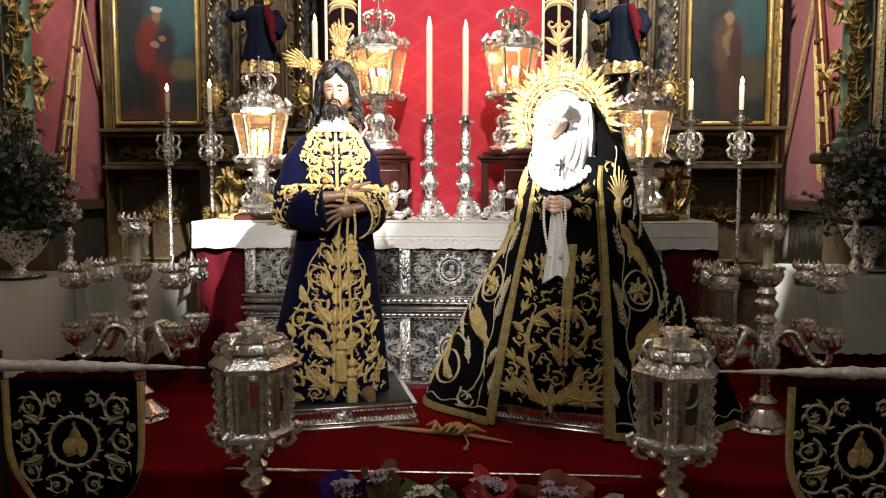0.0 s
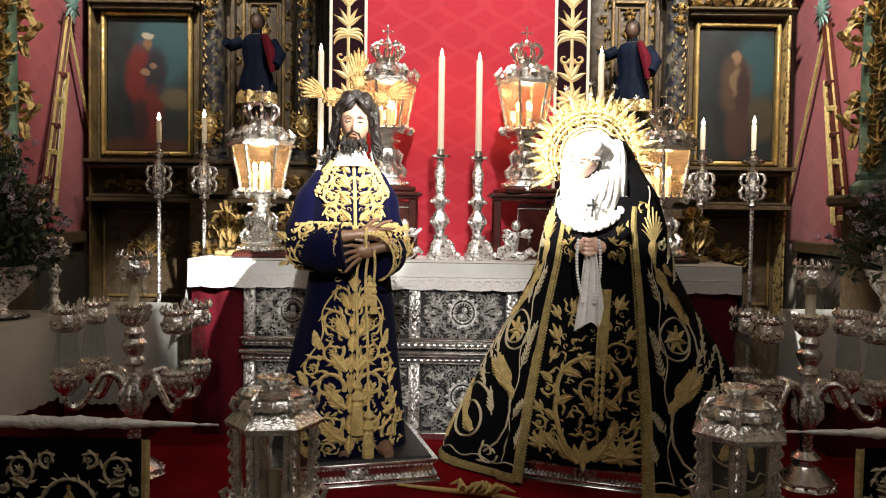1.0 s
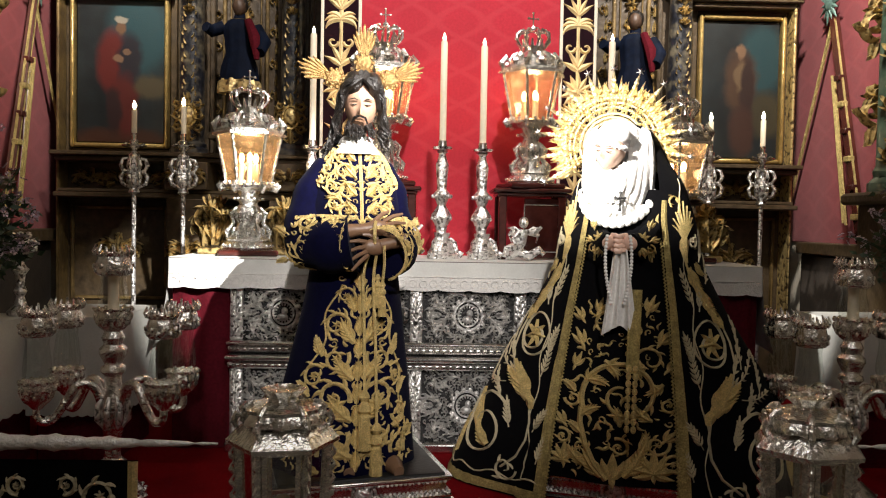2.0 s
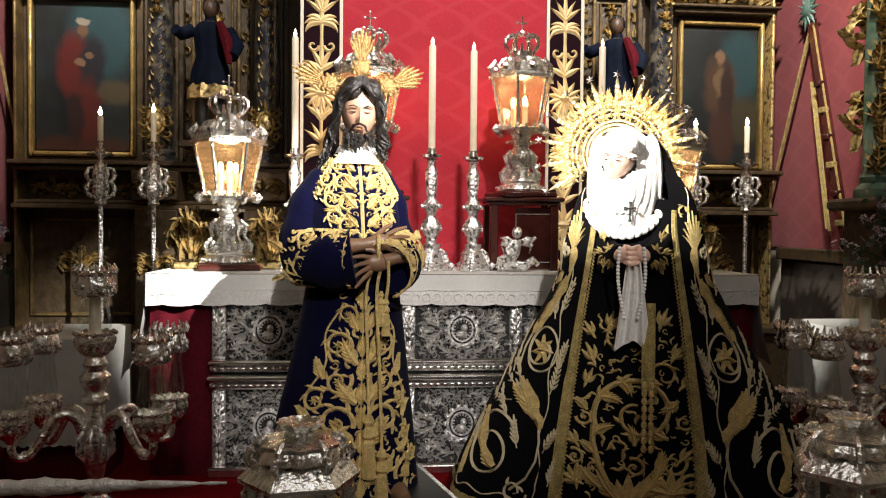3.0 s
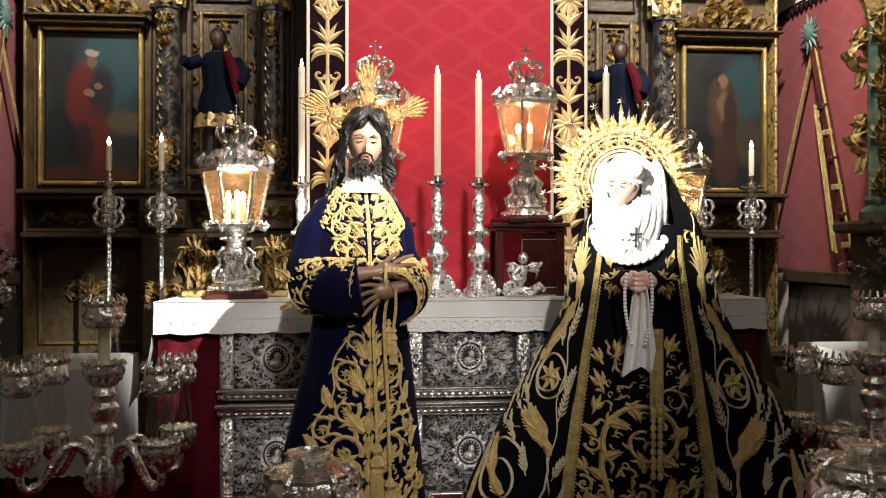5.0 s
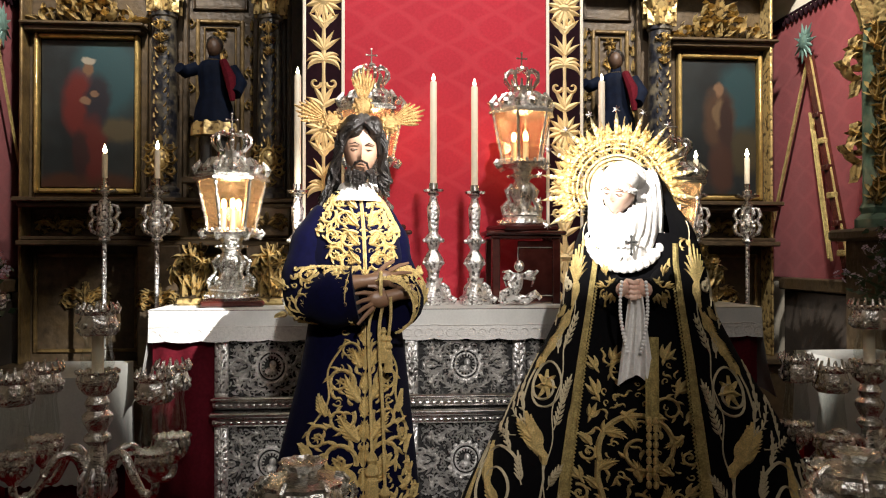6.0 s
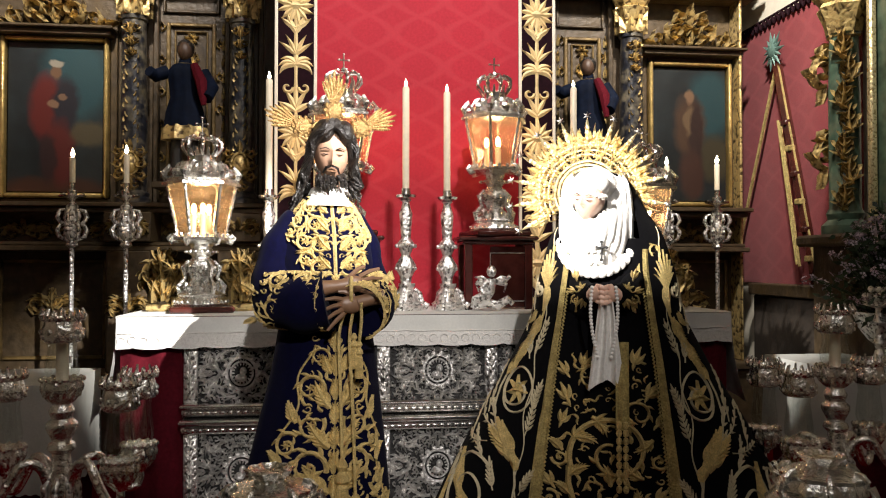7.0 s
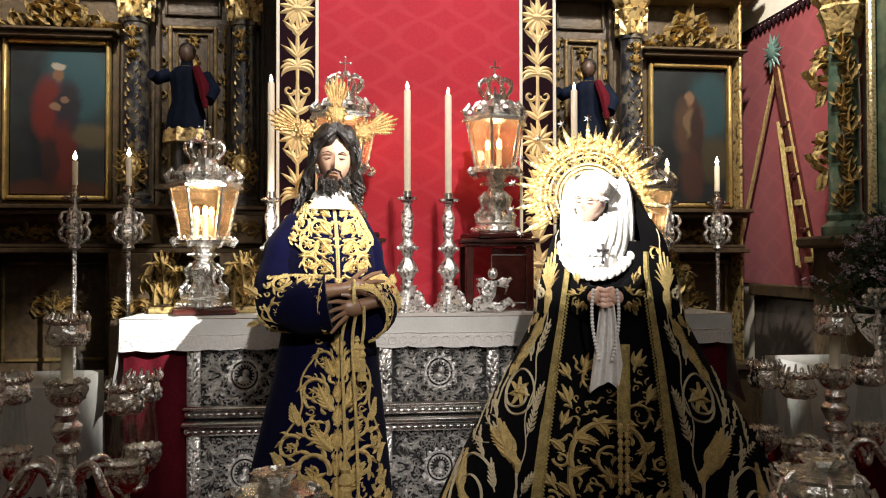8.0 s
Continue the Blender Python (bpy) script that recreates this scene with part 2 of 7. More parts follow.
def canvas(name, ground, shapes):
    """Old oil painting: dark ground with soft plain forms. shapes: (cx, cz, rx, rz, colour) in metres round the middle."""
    m = mat(name, ground, 0.4, 0, 0.3, 8, 0.05, 80, [c * 0.4 for c in ground], 0.7, 2.5)
    n, l = m.node_tree.nodes, m.node_tree.links
    b = n["Principled BSDF"]
    last = b.inputs["Base Color"].links[0].from_socket
    tc = n.new("ShaderNodeTexCoord")
    warp = n.new("ShaderNodeTexNoise")
    warp.inputs["Scale"].default_value, warp.inputs["Detail"].default_value = 7, 4
    l.new(tc.outputs["Object"], warp.inputs["Vector"])
    add = n.new("ShaderNodeVectorMath")
    add.operation = "MULTIPLY_ADD"
    l.new(warp.outputs["Color"], add.inputs[0])
    add.inputs[1].default_value = (0.1, 0, 0.1)
    l.new(tc.outputs["Object"], add.inputs[2])
    for cx, cz, rx, rz, colour in shapes:
        sub = n.new("ShaderNodeVectorMath")
        sub.operation = "SUBTRACT"
        l.new(add.outputs[0], sub.inputs[0])
        sub.inputs[1].default_value = (cx + 0.05, 0, cz + 0.05)
        div = n.new("ShaderNodeVectorMath")
        div.operation = "MULTIPLY"
        l.new(sub.outputs[0], div.inputs[0])
        div.inputs[1].default_value = (1 / rx, 0, 1 / rz)
        ln = n.new("ShaderNodeVectorMath")
        ln.operation = "LENGTH"
        l.new(div.outputs[0], ln.inputs[0])
        mr = n.new("ShaderNodeMapRange")
        mr.inputs["From Min"].default_value, mr.inputs["From Max"].default_value = 1.18, 0.75
        l.new(ln.outputs["Value"], mr.inputs["Value"])
        mix = n.new("ShaderNodeMix")
        mix.data_type = "RGBA"
        l.new(mr.outputs["Result"], mix.inputs[0])
        l.new(last, mix.inputs[6])
        mix.inputs[7].default_value = (*colour, 1)
        last = mix.outputs[2]
    l.new(last, b.inputs["Base Color"])
    return m


# ---- shaping ----


class Geo:
    """Collects vertices and faces of one mesh."""

    def __init__(self):
        self.v, self.f, self.m = [], [], []

    def add(self, verts, faces, m=0):
        k = len(self.v)
        self.v.extend(verts)
        self.f.extend([tuple(i + k for i in q) for q in faces])
        self.m.extend([m] * len(faces))

    def lathe(self, profile, n=20, m=0, at=(0, 0, 0), lobes=0, amp=0.0, turn=0.0, flat=(1, 1)):
        vs, fs = [], []
        for i, (r, z) in enumerate(profile):
            for j in range(n):
                a = 2 * math.pi * j / n + turn
                k = r * (1 + amp * math.cos(lobes * a)) if lobes else r
                vs.append((at[0] + k * math.cos(a) * flat[0], at[1] + k * math.sin(a) * flat[1], at[2] + z))
        for i in range(len(profile) - 1):
            for j in range(n):
                a, b = i * n + j, i * n + (j + 1) % n
                fs.append((a, b, b + n, a + n))
        k = len(vs)
        vs += [(at[0], at[1], at[2] + profile[0][1]), (at[0], at[1], at[2] + profile[-1][1])]
        e = (len(profile) - 1) * n
        for j in range(n):
            fs += [(k, (j + 1) % n, j), (k + 1, e + j, e + (j + 1) % n)]
        self.add(vs, fs, m)

    def tube(self, pts, r, n=7, m=0):
        pts = [Vector(p) for p in pts]
        rs = r if isinstance(r, (list, tuple)) else [r] * len(pts)
        vs, fs = [], []
        side = None
        for i, p in enumerate(pts):
            t = (pts[min(i + 1, len(pts) - 1)] - pts[max(i - 1, 0)]).normalized()
            if side is None:
                side = t.cross(Vector((0.3, 0.2, 0.93)))
                side = side if side.length > 0.05 else t.cross(Vector((1, 0, 0)))
            side = (side - t * side.dot(t)).normalized()
            up = t.cross(side)
            for j in range(n):
                a = 2 * math.pi * j / n
                vs.append(tuple(p + (side * math.cos(a) + up * math.sin(a)) * rs[i]))
        for i in range(len(pts) - 1):
            for j in range(n):
                a, b = i * n + j, i * n + (j + 1) % n
                fs.append((a, b, b + n, a + n))
        fs += [tuple(range(n - 1, -1, -1)), tuple(range(len(vs) - n, len(vs)))]
        self.add(vs, fs, m)

    def ball(self, c, r, n=12, m=0):
        rx, ry, rz = r if isinstance(r, (list, tuple)) else (r, r, r)
        k = max(5, n // 2 + 1)
        prof = [(max(1e-4, math.sin(math.pi * i / (k - 1))), -math.cos(math.pi * i / (k - 1)) * rz) for i in range(k)]
        self.lathe(prof, n, m, c, flat=(rx, ry))

    def box(self, c, s, bev=0.004, m=0, turn=0.0):
        hx, hy, hz = (v / 2 for v in s)
        bev = min(bev, hx * 0.8, hy * 0.8, hz * 0.8)
        vs, index = [], {}
        ca, sa = math.cos(turn), math.sin(turn)
        for sx in (-1, 1):
            for sy in (-1, 1):
                for sz in (-1, 1):
                    for ax in range(3):
                        p = [sx * (hx - bev * (ax != 0)), sy * (hy - bev * (ax != 1)), sz * (hz - bev * (ax != 2))]
                        index[sx, sy, sz, ax] = len(vs)
                        vs.append((c[0] + p[0] * ca - p[1] * sa, c[1] + p[0] * sa + p[1] * ca, c[2] + p[2]))
        fs = []
        ring = ((-1, -1), (1, -1), (1, 1), (-1, 1))
        for s_ in (-1, 1):
            o = 1 if s_ == 1 else -1
            fs.append([index[s_, a, b, 0] for a, b in ring][::o])
            fs.append([index[b, s_, a, 1] for a, b in ring][::o])
            fs.append([index[a, b, s_, 2] for a, b in ring][::o])
        for a in (-1, 1):
            for b in (-1, 1):
                fs.append([index[a, b, -1, 0], index[a, b, 1, 0], index[a, b, 1, 1], index[a, b, -1, 1]][::1 if a * b < 0 else -1])
                fs.append([index[-1, a, b, 1], index[1, a, b, 1], index[1, a, b, 2], index[-1, a, b, 2]][::1 if a * b < 0 else -1])
                fs.append([index[b, -1, a, 2], index[b, 1, a, 2], index[b, 1, a, 0], index[b, -1, a, 0]][::1 if a * b < 0 else -1])
                for d in (-1, 1):
                    fs.append([index[a, b, d, 0], index[a, b, d, 1], index[a, b, d, 2]][::1 if a * b * d > 0 else -1])
        self.add(vs, [tuple(q) for q in fs], m)

    def sheet(self, fn, us, vs_, m=0, thick=None):
        """A grid of points fn(u, v)."""
        vs = [tuple(fn(u, v)) for v in vs_ for u in us]
        n = len(us)
        fs = [(j * n + i, j * n + i + 1, (j + 1) * n + i + 1, (j + 1) * n + i) for j in range(len(vs_) - 1) for i in range(n - 1)]
        self.add(vs, fs, m)


def mesh_of(name, g, mats, sharp=40):
    me = bpy.data.meshes.new(name)
    me.from_pydata(g.v, [], g.f)
    for m in mats if isinstance(mats, (list, tuple)) else [mats]:
        me.materials.append(m)
    me.polygons.foreach_set("material_index", g.m)
    me.shade_smooth()
    me.set_sharp_from_angle(angle=radians(sharp))
    return me


def thing(name, place, label, category, group="", kind="", turn=0.0):
    ob = new(name)
    ob.empty_display_size = 0.1
    ob.matrix_basis = pose(*place, 0, 0, turn)
    return tagged(ob, label, category, group, kind)


def part(name, g, mats, parent, label="", sharp=40):
    ob = new(name, mesh_of(name, g, mats, sharp))
    ob.parent = parent
    return tagged(ob, label)


def solid(name, g, mats, label, category="", kind="", group="", place=(0, 0, 0), turn=0.0, sharp=40):
    ob = new(name, mesh_of(name, g, mats, sharp))
    ob.matrix_basis = pose(*place, 0, 0, turn)
    return tagged(ob, label, category, group, kind)


class Orn:
    """Ornament drawn in a plane as strokes with changing width; laid on any surface as raised relief."""

    def __init__(self, seed=1):
        self.s, self.taken, self.r = [], [], random.Random(seed)

    def stroke(self, pts, ws, h=0.006, m=0):
        self.s.append((pts, ws, h, m))
        self.taken += pts

    def leaf(self, x, y, ang, length, width, bend=0.0, h=0.006, m=0, n=7):
        pts, ws = [], []
        for i in range(n):
            s = i / (n - 1)
            pts.append((x, y))
            ws.append(width * (math.sin(math.pi * min(1, 0.12 + s * 0.88) ** 0.75) * 0.95 + 0.05))
            a = ang + bend * s
            x, y = x + math.cos(a) * length / (n - 1), y + math.sin(a) * length / (n - 1)
        self.stroke(pts, ws, h, m)
        return x, y

    def acanthus(self, x, y, ang, length, bend=0.0, m=0, h=0.007, lobes=3):
        for i in range(lobes):
            s = 0.12 + 0.62 * i / max(1, lobes - 1)
            a = ang + bend * s * 0.6
            px, py = x + math.cos(a) * length * s, y + math.sin(a) * length * s
            k = length * (0.42 - 0.22 * s)
            for d in (-1, 1):
                self.leaf(px, py, a + d * 0.85, k, k * 0.19, -d * 0.9, h, m, 5)
        self.leaf(x, y, ang, length, length * 0.1, bend, h * 1.3, m)

    def sprig(self, x, y, ang, length, bend=0.0, m=1, leaf=0.04, pairs=5):
        """A thin stalk with small pointed leaves."""
        n, pts = 4 * pairs + 1, []
        for i in range(n):
            s = i / (n - 1)
            a = ang + bend * s
            pts.append((x, y))
            if i and i % 4 == 0:
                for d in (-1, 1):
                    self.leaf(x, y, a + d * 0.65, leaf * (1.1 - 0.4 * s), leaf * 0.17, -d * 0.3, 0.006, m, 5)
            x, y = x + math.cos(a) * length / (n - 1), y + math.sin(a) * length / (n - 1)
        self.leaf(x, y, ang + bend, leaf, leaf * 0.17, 0, 0.006, m, 5)
        self.stroke(pts, [0.0028] * n, 0.005, m)

    def flower(self, x, y, r, petals=6, m=0, h=0.007):
        a0 = self.r.random() * 6
        for i in range(petals):
            a = a0 + 2 * math.pi * i / petals
            self.leaf(x + math.cos(a) * r * 0.15, y + math.sin(a) * r * 0.15, a, r * 0.85, r * 0.21, 0.25, h, m, 6)
        self.stroke([(x - r * 0.2, y), (x, y), (x + r * 0.2, y)], [r * 0.08, r * 0.22, r * 0.08], h * 1.6, m)

    def vine(self, x, y, ang, length, k1, k2, w, leaves=5, leaf=0.05, side=0, m=0, h=0.006, bloom=0.0, n=22):
        """A stem whose bending grows along it (a scroll), with leaves on its outer side."""
        pts, ws = [], []
        for i in range(n):
            s = i / (n - 1)
            a = ang + k1 * s + k2 * s * s
            pts.append((x, y))
            ws.append(w * (1 - 0.65 * s))
            if leaves and i and i % max(1, n // (leaves + 1)) == 0:
                for d in ((-1, 1) if side == 0 else (side,)):
                    self.leaf(x, y, a + d * 0.75, leaf * (1.1 - 0.5 * s), leaf * 0.165, -d * 0.8, h, m, 5)
            x, y = x + math.cos(a) * length / (n - 1), y + math.sin(a) * length / (n - 1)
        self.stroke(pts, ws, h * 1.2, m)
        if bloom:
            self.flower(x, y, bloom, 6, m, h)
        return x, y

    def spiral(self, cx, cy, r, start, way, turns=1.4, w=0.009, m=0, h=0.009, leaves=5, leaf=0.045, bloom=0.0, n=34):
        """A scroll that winds inwards round (cx, cy), with leaves along both sides."""
        pts, ws = [], []
        for i in range(n):
            s = i / (n - 1)
            a, q = start + way * turns * 2 * math.pi * s, r * (1 - 0.8 * s)
            x, y = cx + q * math.cos(a), cy + q * math.sin(a)
            pts.append((x, y))
            ws.append(w * (1 - 0.5 * s))
            if leaves and i and s < 0.75 and i % max(1, int(n * 0.75 / (leaves + 1))) == 0:
                d = a + way * math.pi / 2
                self.leaf(x, y, d - way * 0.7, leaf * (1.1 - 0.4 * s), leaf * 0.2, way * 0.9, h, m, 6)
                self.leaf(x, y, d + way * 0.7, leaf * 0.6, leaf * 0.15, -way * 0.6, h, m, 5)
        self.stroke(pts, ws, h * 1.2, m)
        if bloom:
            self.flower(cx, cy, bloom, 6, m, h)

    def lobed(self, x, y, ang, length, bend=0.0, m=0, h=0.011, fat=0.14):
        """A broad acanthus leaf with rounded lobes."""
        n, px, py = 8, x, y
        for i in range(n - 2):
            s = i / (n - 1)
            a = ang + bend * s
            if i:
                k = length * (0.46 - 0.34 * s)
                for d in (-1, 1):
                    self.leaf(px, py, a + d * 1.0, k, k * 0.2, -d * 1.0, h * 0.75, m, 6)
            px, py = px + math.cos(a) * length / (n - 1), py + math.sin(a) * length / (n - 1)
        self.leaf(x, y, ang, length, length * fat, bend, h * 1.3, m, n)

    def lily(self, x, y, ang, size, m=0, h=0.01):
        """A three-petalled flower on its side."""
        for d, k in ((-0.75, 0.9), (0.75, 0.9), (0, 1.1)):
            self.leaf(x, y, ang + d, size * k, size * 0.2, -d * 0.9, h * (1.3 if d == 0 else 1), m, 7)
        self.leaf(x, y, ang + math.pi, size * 0.45, size * 0.13, 0.3, h, m, 5)

    def fill(self, inside, box, gap, leaf, tries=1500, m=0, h=0.005, curls=0.55):
        """Small leaves wherever there is room."""
        t = np.array(self.taken) if self.taken else np.zeros((0, 2))
        for _ in range(tries):
            x, y = self.r.uniform(box[0], box[2]), self.r.uniform(box[1], box[3])
            if not inside(x, y) or (len(t) and np.min((t[:, 0] - x) ** 2 + (t[:, 1] - y) ** 2) < gap * gap):
                continue
            a, b = self.r.uniform(0, 6.28), self.r.choice((-1.2, 1.2, 1.8, -1.8))
            k = leaf * self.r.uniform(0.7, 1.3)
            if self.r.random() < curls:
                d = 1 if b > 0 else -1
                px, py, pts = x, y, []
                for i in range(10):
                    pts.append((px, py))
                    q = a + d * (0.6 * i / 9 + 5.0 * (i / 9) ** 1.6)
                    px, py = px + math.cos(q) * k * 0.17, py + math.sin(q) * k * 0.17
                self.stroke(pts, [k * (0.13 - 0.008 * i) for i in range(10)], h, m)
                t = np.vstack([t, pts])
                continue
            self.leaf(x, y, a, k, k * 0.2, b, h, m, 6)
            if self.r.random() < 0.6:
                self.leaf(x, y, a + 2.2, k * 0.7, k * 0.16, b, h, m, 5)
            t = np.vstack([t, [(x, y)]])

    def mirrored(self):
        self.s += [([(-x, y) for x, y in p], w, h, m) for p, w, h, m in self.s]
        self.taken += [(-x, y) for x, y in self.taken]
        return self

    def lay(self, g, at, base=0):
        """Put the strokes into g; at(u, v, height) gives the place."""
        for pts, ws, h, m in self.s:
            vs, fs = [], []
            n = len(pts)
            for i, (x, y) in enumerate(pts):
                a, b = pts[max(0, i - 1)], pts[min(n - 1, i + 1)]
                tx, ty = b[0] - a[0], b[1] - a[1]
                k = math.hypot(tx, ty) or 1
                nx, ny = -ty / k * ws[i], tx / k * ws[i]
                vs += [tuple(at(x - nx, y - ny, -0.001)), tuple(at(x, y, h)), tuple(at(x + nx, y + ny, -0.001))]
            for i in range(n - 1):
                q = i * 3
                fs += [(q, q + 3, q + 4, q + 1), (q + 1, q + 4, q + 5, q + 2)]
            g.add(vs, fs, m + base)


def plane(ox, oy, oz):
    """Lays ornament on an upright plane that faces -y."""
    return lambda u, v, h: (ox + u, oy - h, oz + v)


# ---- the church: floors, walls, ceiling ----
PLATFORM, DAIS, STEP, FLOOR = 0.44, 0.34, 0.27, 0.1


def block(name, lo, hi, material, label, bev=0.006):
    g = Geo()
    g.box([(a + b) / 2 for a, b in zip(lo, hi)], [b - a for a, b in zip(lo, hi)], bev)
    return solid(name, g, material, label, kind="structure")


block("floor", (-3.6, -3.8, -0.1), (3.5, 3.08, FLOOR), STONE, "grey stone church floor")
block("carpet_step", (-3.3, 3.08, -0.1), (3.1, 3.44, STEP), CARPET, "red carpeted step", 0.02)
block("carpet_platform", (-3.3, 3.44, -0.1), (3.1, 4.75, PLATFORM), CARPET, "red carpeted platform under the figures", 0.02)
block("dais_floor", (-3.35, 4.75, -0.1), (3.15, 7.7, DAIS), CARPET, "dark red carpeted dais before the altar")
block("wall_north", (-3.7, 7.7, -0.1), (3.6, 7.95, 7.0), PLASTER, "cream plaster wall behind the altarpiece")
block("wall_west", (-3.6, -3.6, -0.1), (-3.35, 7.7, 7.0), PLASTER, "cream plaster side wall")
block("wall_east", (3.15, -3.6, -0.1), (3.4, 7.7, 7.0), PLASTER, "cream plaster side wall")
block("wall_south", (-3.6, -3.85, -0.1), (3.4, -3.6, 7.0), PLASTER, "cream plaster wall closing the nave")
block("ceiling", (-3.7, -3.9, 7.0), (3.6, 8.0, 7.2), PLASTER, "cream plaster ceiling")

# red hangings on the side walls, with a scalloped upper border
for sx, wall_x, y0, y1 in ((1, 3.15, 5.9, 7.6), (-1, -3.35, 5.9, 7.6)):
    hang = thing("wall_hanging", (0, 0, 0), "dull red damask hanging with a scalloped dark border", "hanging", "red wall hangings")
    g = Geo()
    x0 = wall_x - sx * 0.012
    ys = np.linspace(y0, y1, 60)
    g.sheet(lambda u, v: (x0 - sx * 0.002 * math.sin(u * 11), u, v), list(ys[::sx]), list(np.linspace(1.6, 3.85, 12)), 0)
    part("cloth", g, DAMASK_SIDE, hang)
    g = Geo()
    for i in range(24):
        y = y0 + (y1 - y0) * (i + 0.5) / 24
        g.tube([(x0 - sx * 0.02, y - 0.035, 3.85), (x0 - sx * 0.02, y, 3.79), (x0 - sx * 0.02, y + 0.035, 3.85)], 0.012, 5)
    g.tube([(x0 - sx * 0.02, y0, 3.855), (x0 - sx * 0.02, y1, 3.855)], 0.012, 5)
    part("border", g, MAROON_VELVET, hang, "dark scalloped border")

# ---- altarpiece ----
AP = thing("altarpiece", (0, 0, 0), "dark carved wooden altarpiece with worn gilding and marbled columns", "altarpiece")


def slab(name, parent, boxes, material, label="", bev=0.008):
    g = Geo()
    for lo, hi in boxes:
        g.box([(a + b) / 2 for a, b in zip(lo, hi)], [b - a for a, b in zip(lo, hi)], bev)
    return part(name, g, material, parent, label)


slab("back_panel", AP, [((-3.2, 7.28, DAIS), (2.98, 7.45, 5.6))], WOOD_DARK)
slab("predella_ledge", AP, [((-3.12, 6.98, 1.86), (2.88, 7.28, 1.9)), ((-3.1, 7.02, 1.9), (2.86, 7.28, 1.93))], WOOD_DARK)
slab("lower_cornice", AP, [((-3.12, 7.0, 2.15), (2.88, 7.28, 2.19)), ((-3.14, 6.95, 2.19), (2.9, 7.28, 2.225))], WOOD_DARK)
slab("plinth", AP, [((-3.22, 6.96, DAIS), (3.0, 7.28, 0.9)), ((-3.24, 6.92, 0.9), (3.02, 7.28, 0.95))], WOOD_DARK)
slab("architrave", AP, [((-3.22, 7.05, 4.0), (3.0, 7.28, 4.1)), ((-3.24, 6.98, 4.1), (3.02, 7.28, 4.16)), ((-3.26, 6.9, 4.3), (3.04, 7.28, 4.4))], WOOD_GOLD)
slab("edge_strip", AP, [((2.86, 7.1, 0.95), (2.885, 7.28, 5.0))], GOLD)
slab("edge_strip", AP, [((-3.15, 7.1, 0.95), (-3.125, 7.28, 5.0))], WOOD_GOLD)


def moulding(parent, name, x0, x1, z0, z1, y, w, d, material, label=""):
    """A rectangular raised frame of four bars."""
    return slab(name, parent, [((x0, y - d, z0), (x0 + w, y, z1)), ((x1 - w, y - d, z0), (x1, y, z1)), ((x0 + w, y - d, z0), (x1 - w, y, z0 + w)), ((x0 + w, y - d, z1 - w), (x1 - w, y, z1))], material, label)


def carving(parent, name, orn, at, material, label=""):
    g = Geo()
    orn.lay(g, at)
    return part(name, g, material, parent, label, 60)


def cartouche(seed, w, h):
    """Symmetrical gilt scrollwork about w wide and h high."""
    o = Orn(seed)
    k = w / 2
    o.vine(0.02, 0.0, 0.9, k * 1.5, -0.6, -3.2, 0.022, 4, 0.07, 1, h=0.03)
    o.vine(0.03, h * 0.35, 0.3, k * 1.3, 0.4, -4.2, 0.02, 4, 0.06, 1, h=0.03)
    o.vine(0.05, -h * 0.1, -0.3, k * 1.0, 0.6, 3.6, 0.018, 3, 0.06, -1, h=0.028)
    o.acanthus(k * 0.45, h * 0.1, 0.6, k * 0.5, -0.8, h=0.03)
    o.mirrored()
    o.acanthus(0, h * 0.05, math.pi / 2, h * 0.75, 0, h=0.04, lobes=4)
    o.flower(0, h * 0.1, h * 0.2, 8, h=0.035)
    return o


# pedestal panels and frieze carvings under the pictures and niches
for x0, x1 in ((-3.1, -2.3), (-1.95, -1.4), (1.3, 1.75), (2.08, 2.82)):
    moulding(AP, "panel_frame", x0, x1, 1.02, 1.8, 7.28, 0.03, 0.03, WOOD_GOLD)
    xm = (x0 + x1) / 2
    carving(AP, "panel_carving", cartouche(int(xm * 10) + 50, 0.34, 0.2), plane(xm, 7.27, 1.42), GOLD)
    for dx in (-0.22, 0.02, 0.24):
        carving(AP, "frieze_carving", cartouche(int(xm * 10 + dx * 30) + 80, 0.26, 0.14), plane(xm + dx, 7.265, 2.0), GOLD)
for x in (-2.06, -1.25, 1.05, 1.9):
    slab("pedestal", AP, [((x - 0.16, 6.95, 0.95), (x + 0.16, 7.28, 1.86)), ((x - 0.17, 6.92, 1.93), (x + 0.17, 7.28, 2.15))], WOOD_DARK)
    carving(AP, "pedestal_carving", cartouche(int(x * 10) + 31, 0.24, 0.2), plane(x, 6.945, 1.42), GOLD)
    carving(AP, "pedestal_carving", cartouche(int(x * 10) + 37, 0.24, 0.12), plane(x, 6.915, 2.02), GOLD)


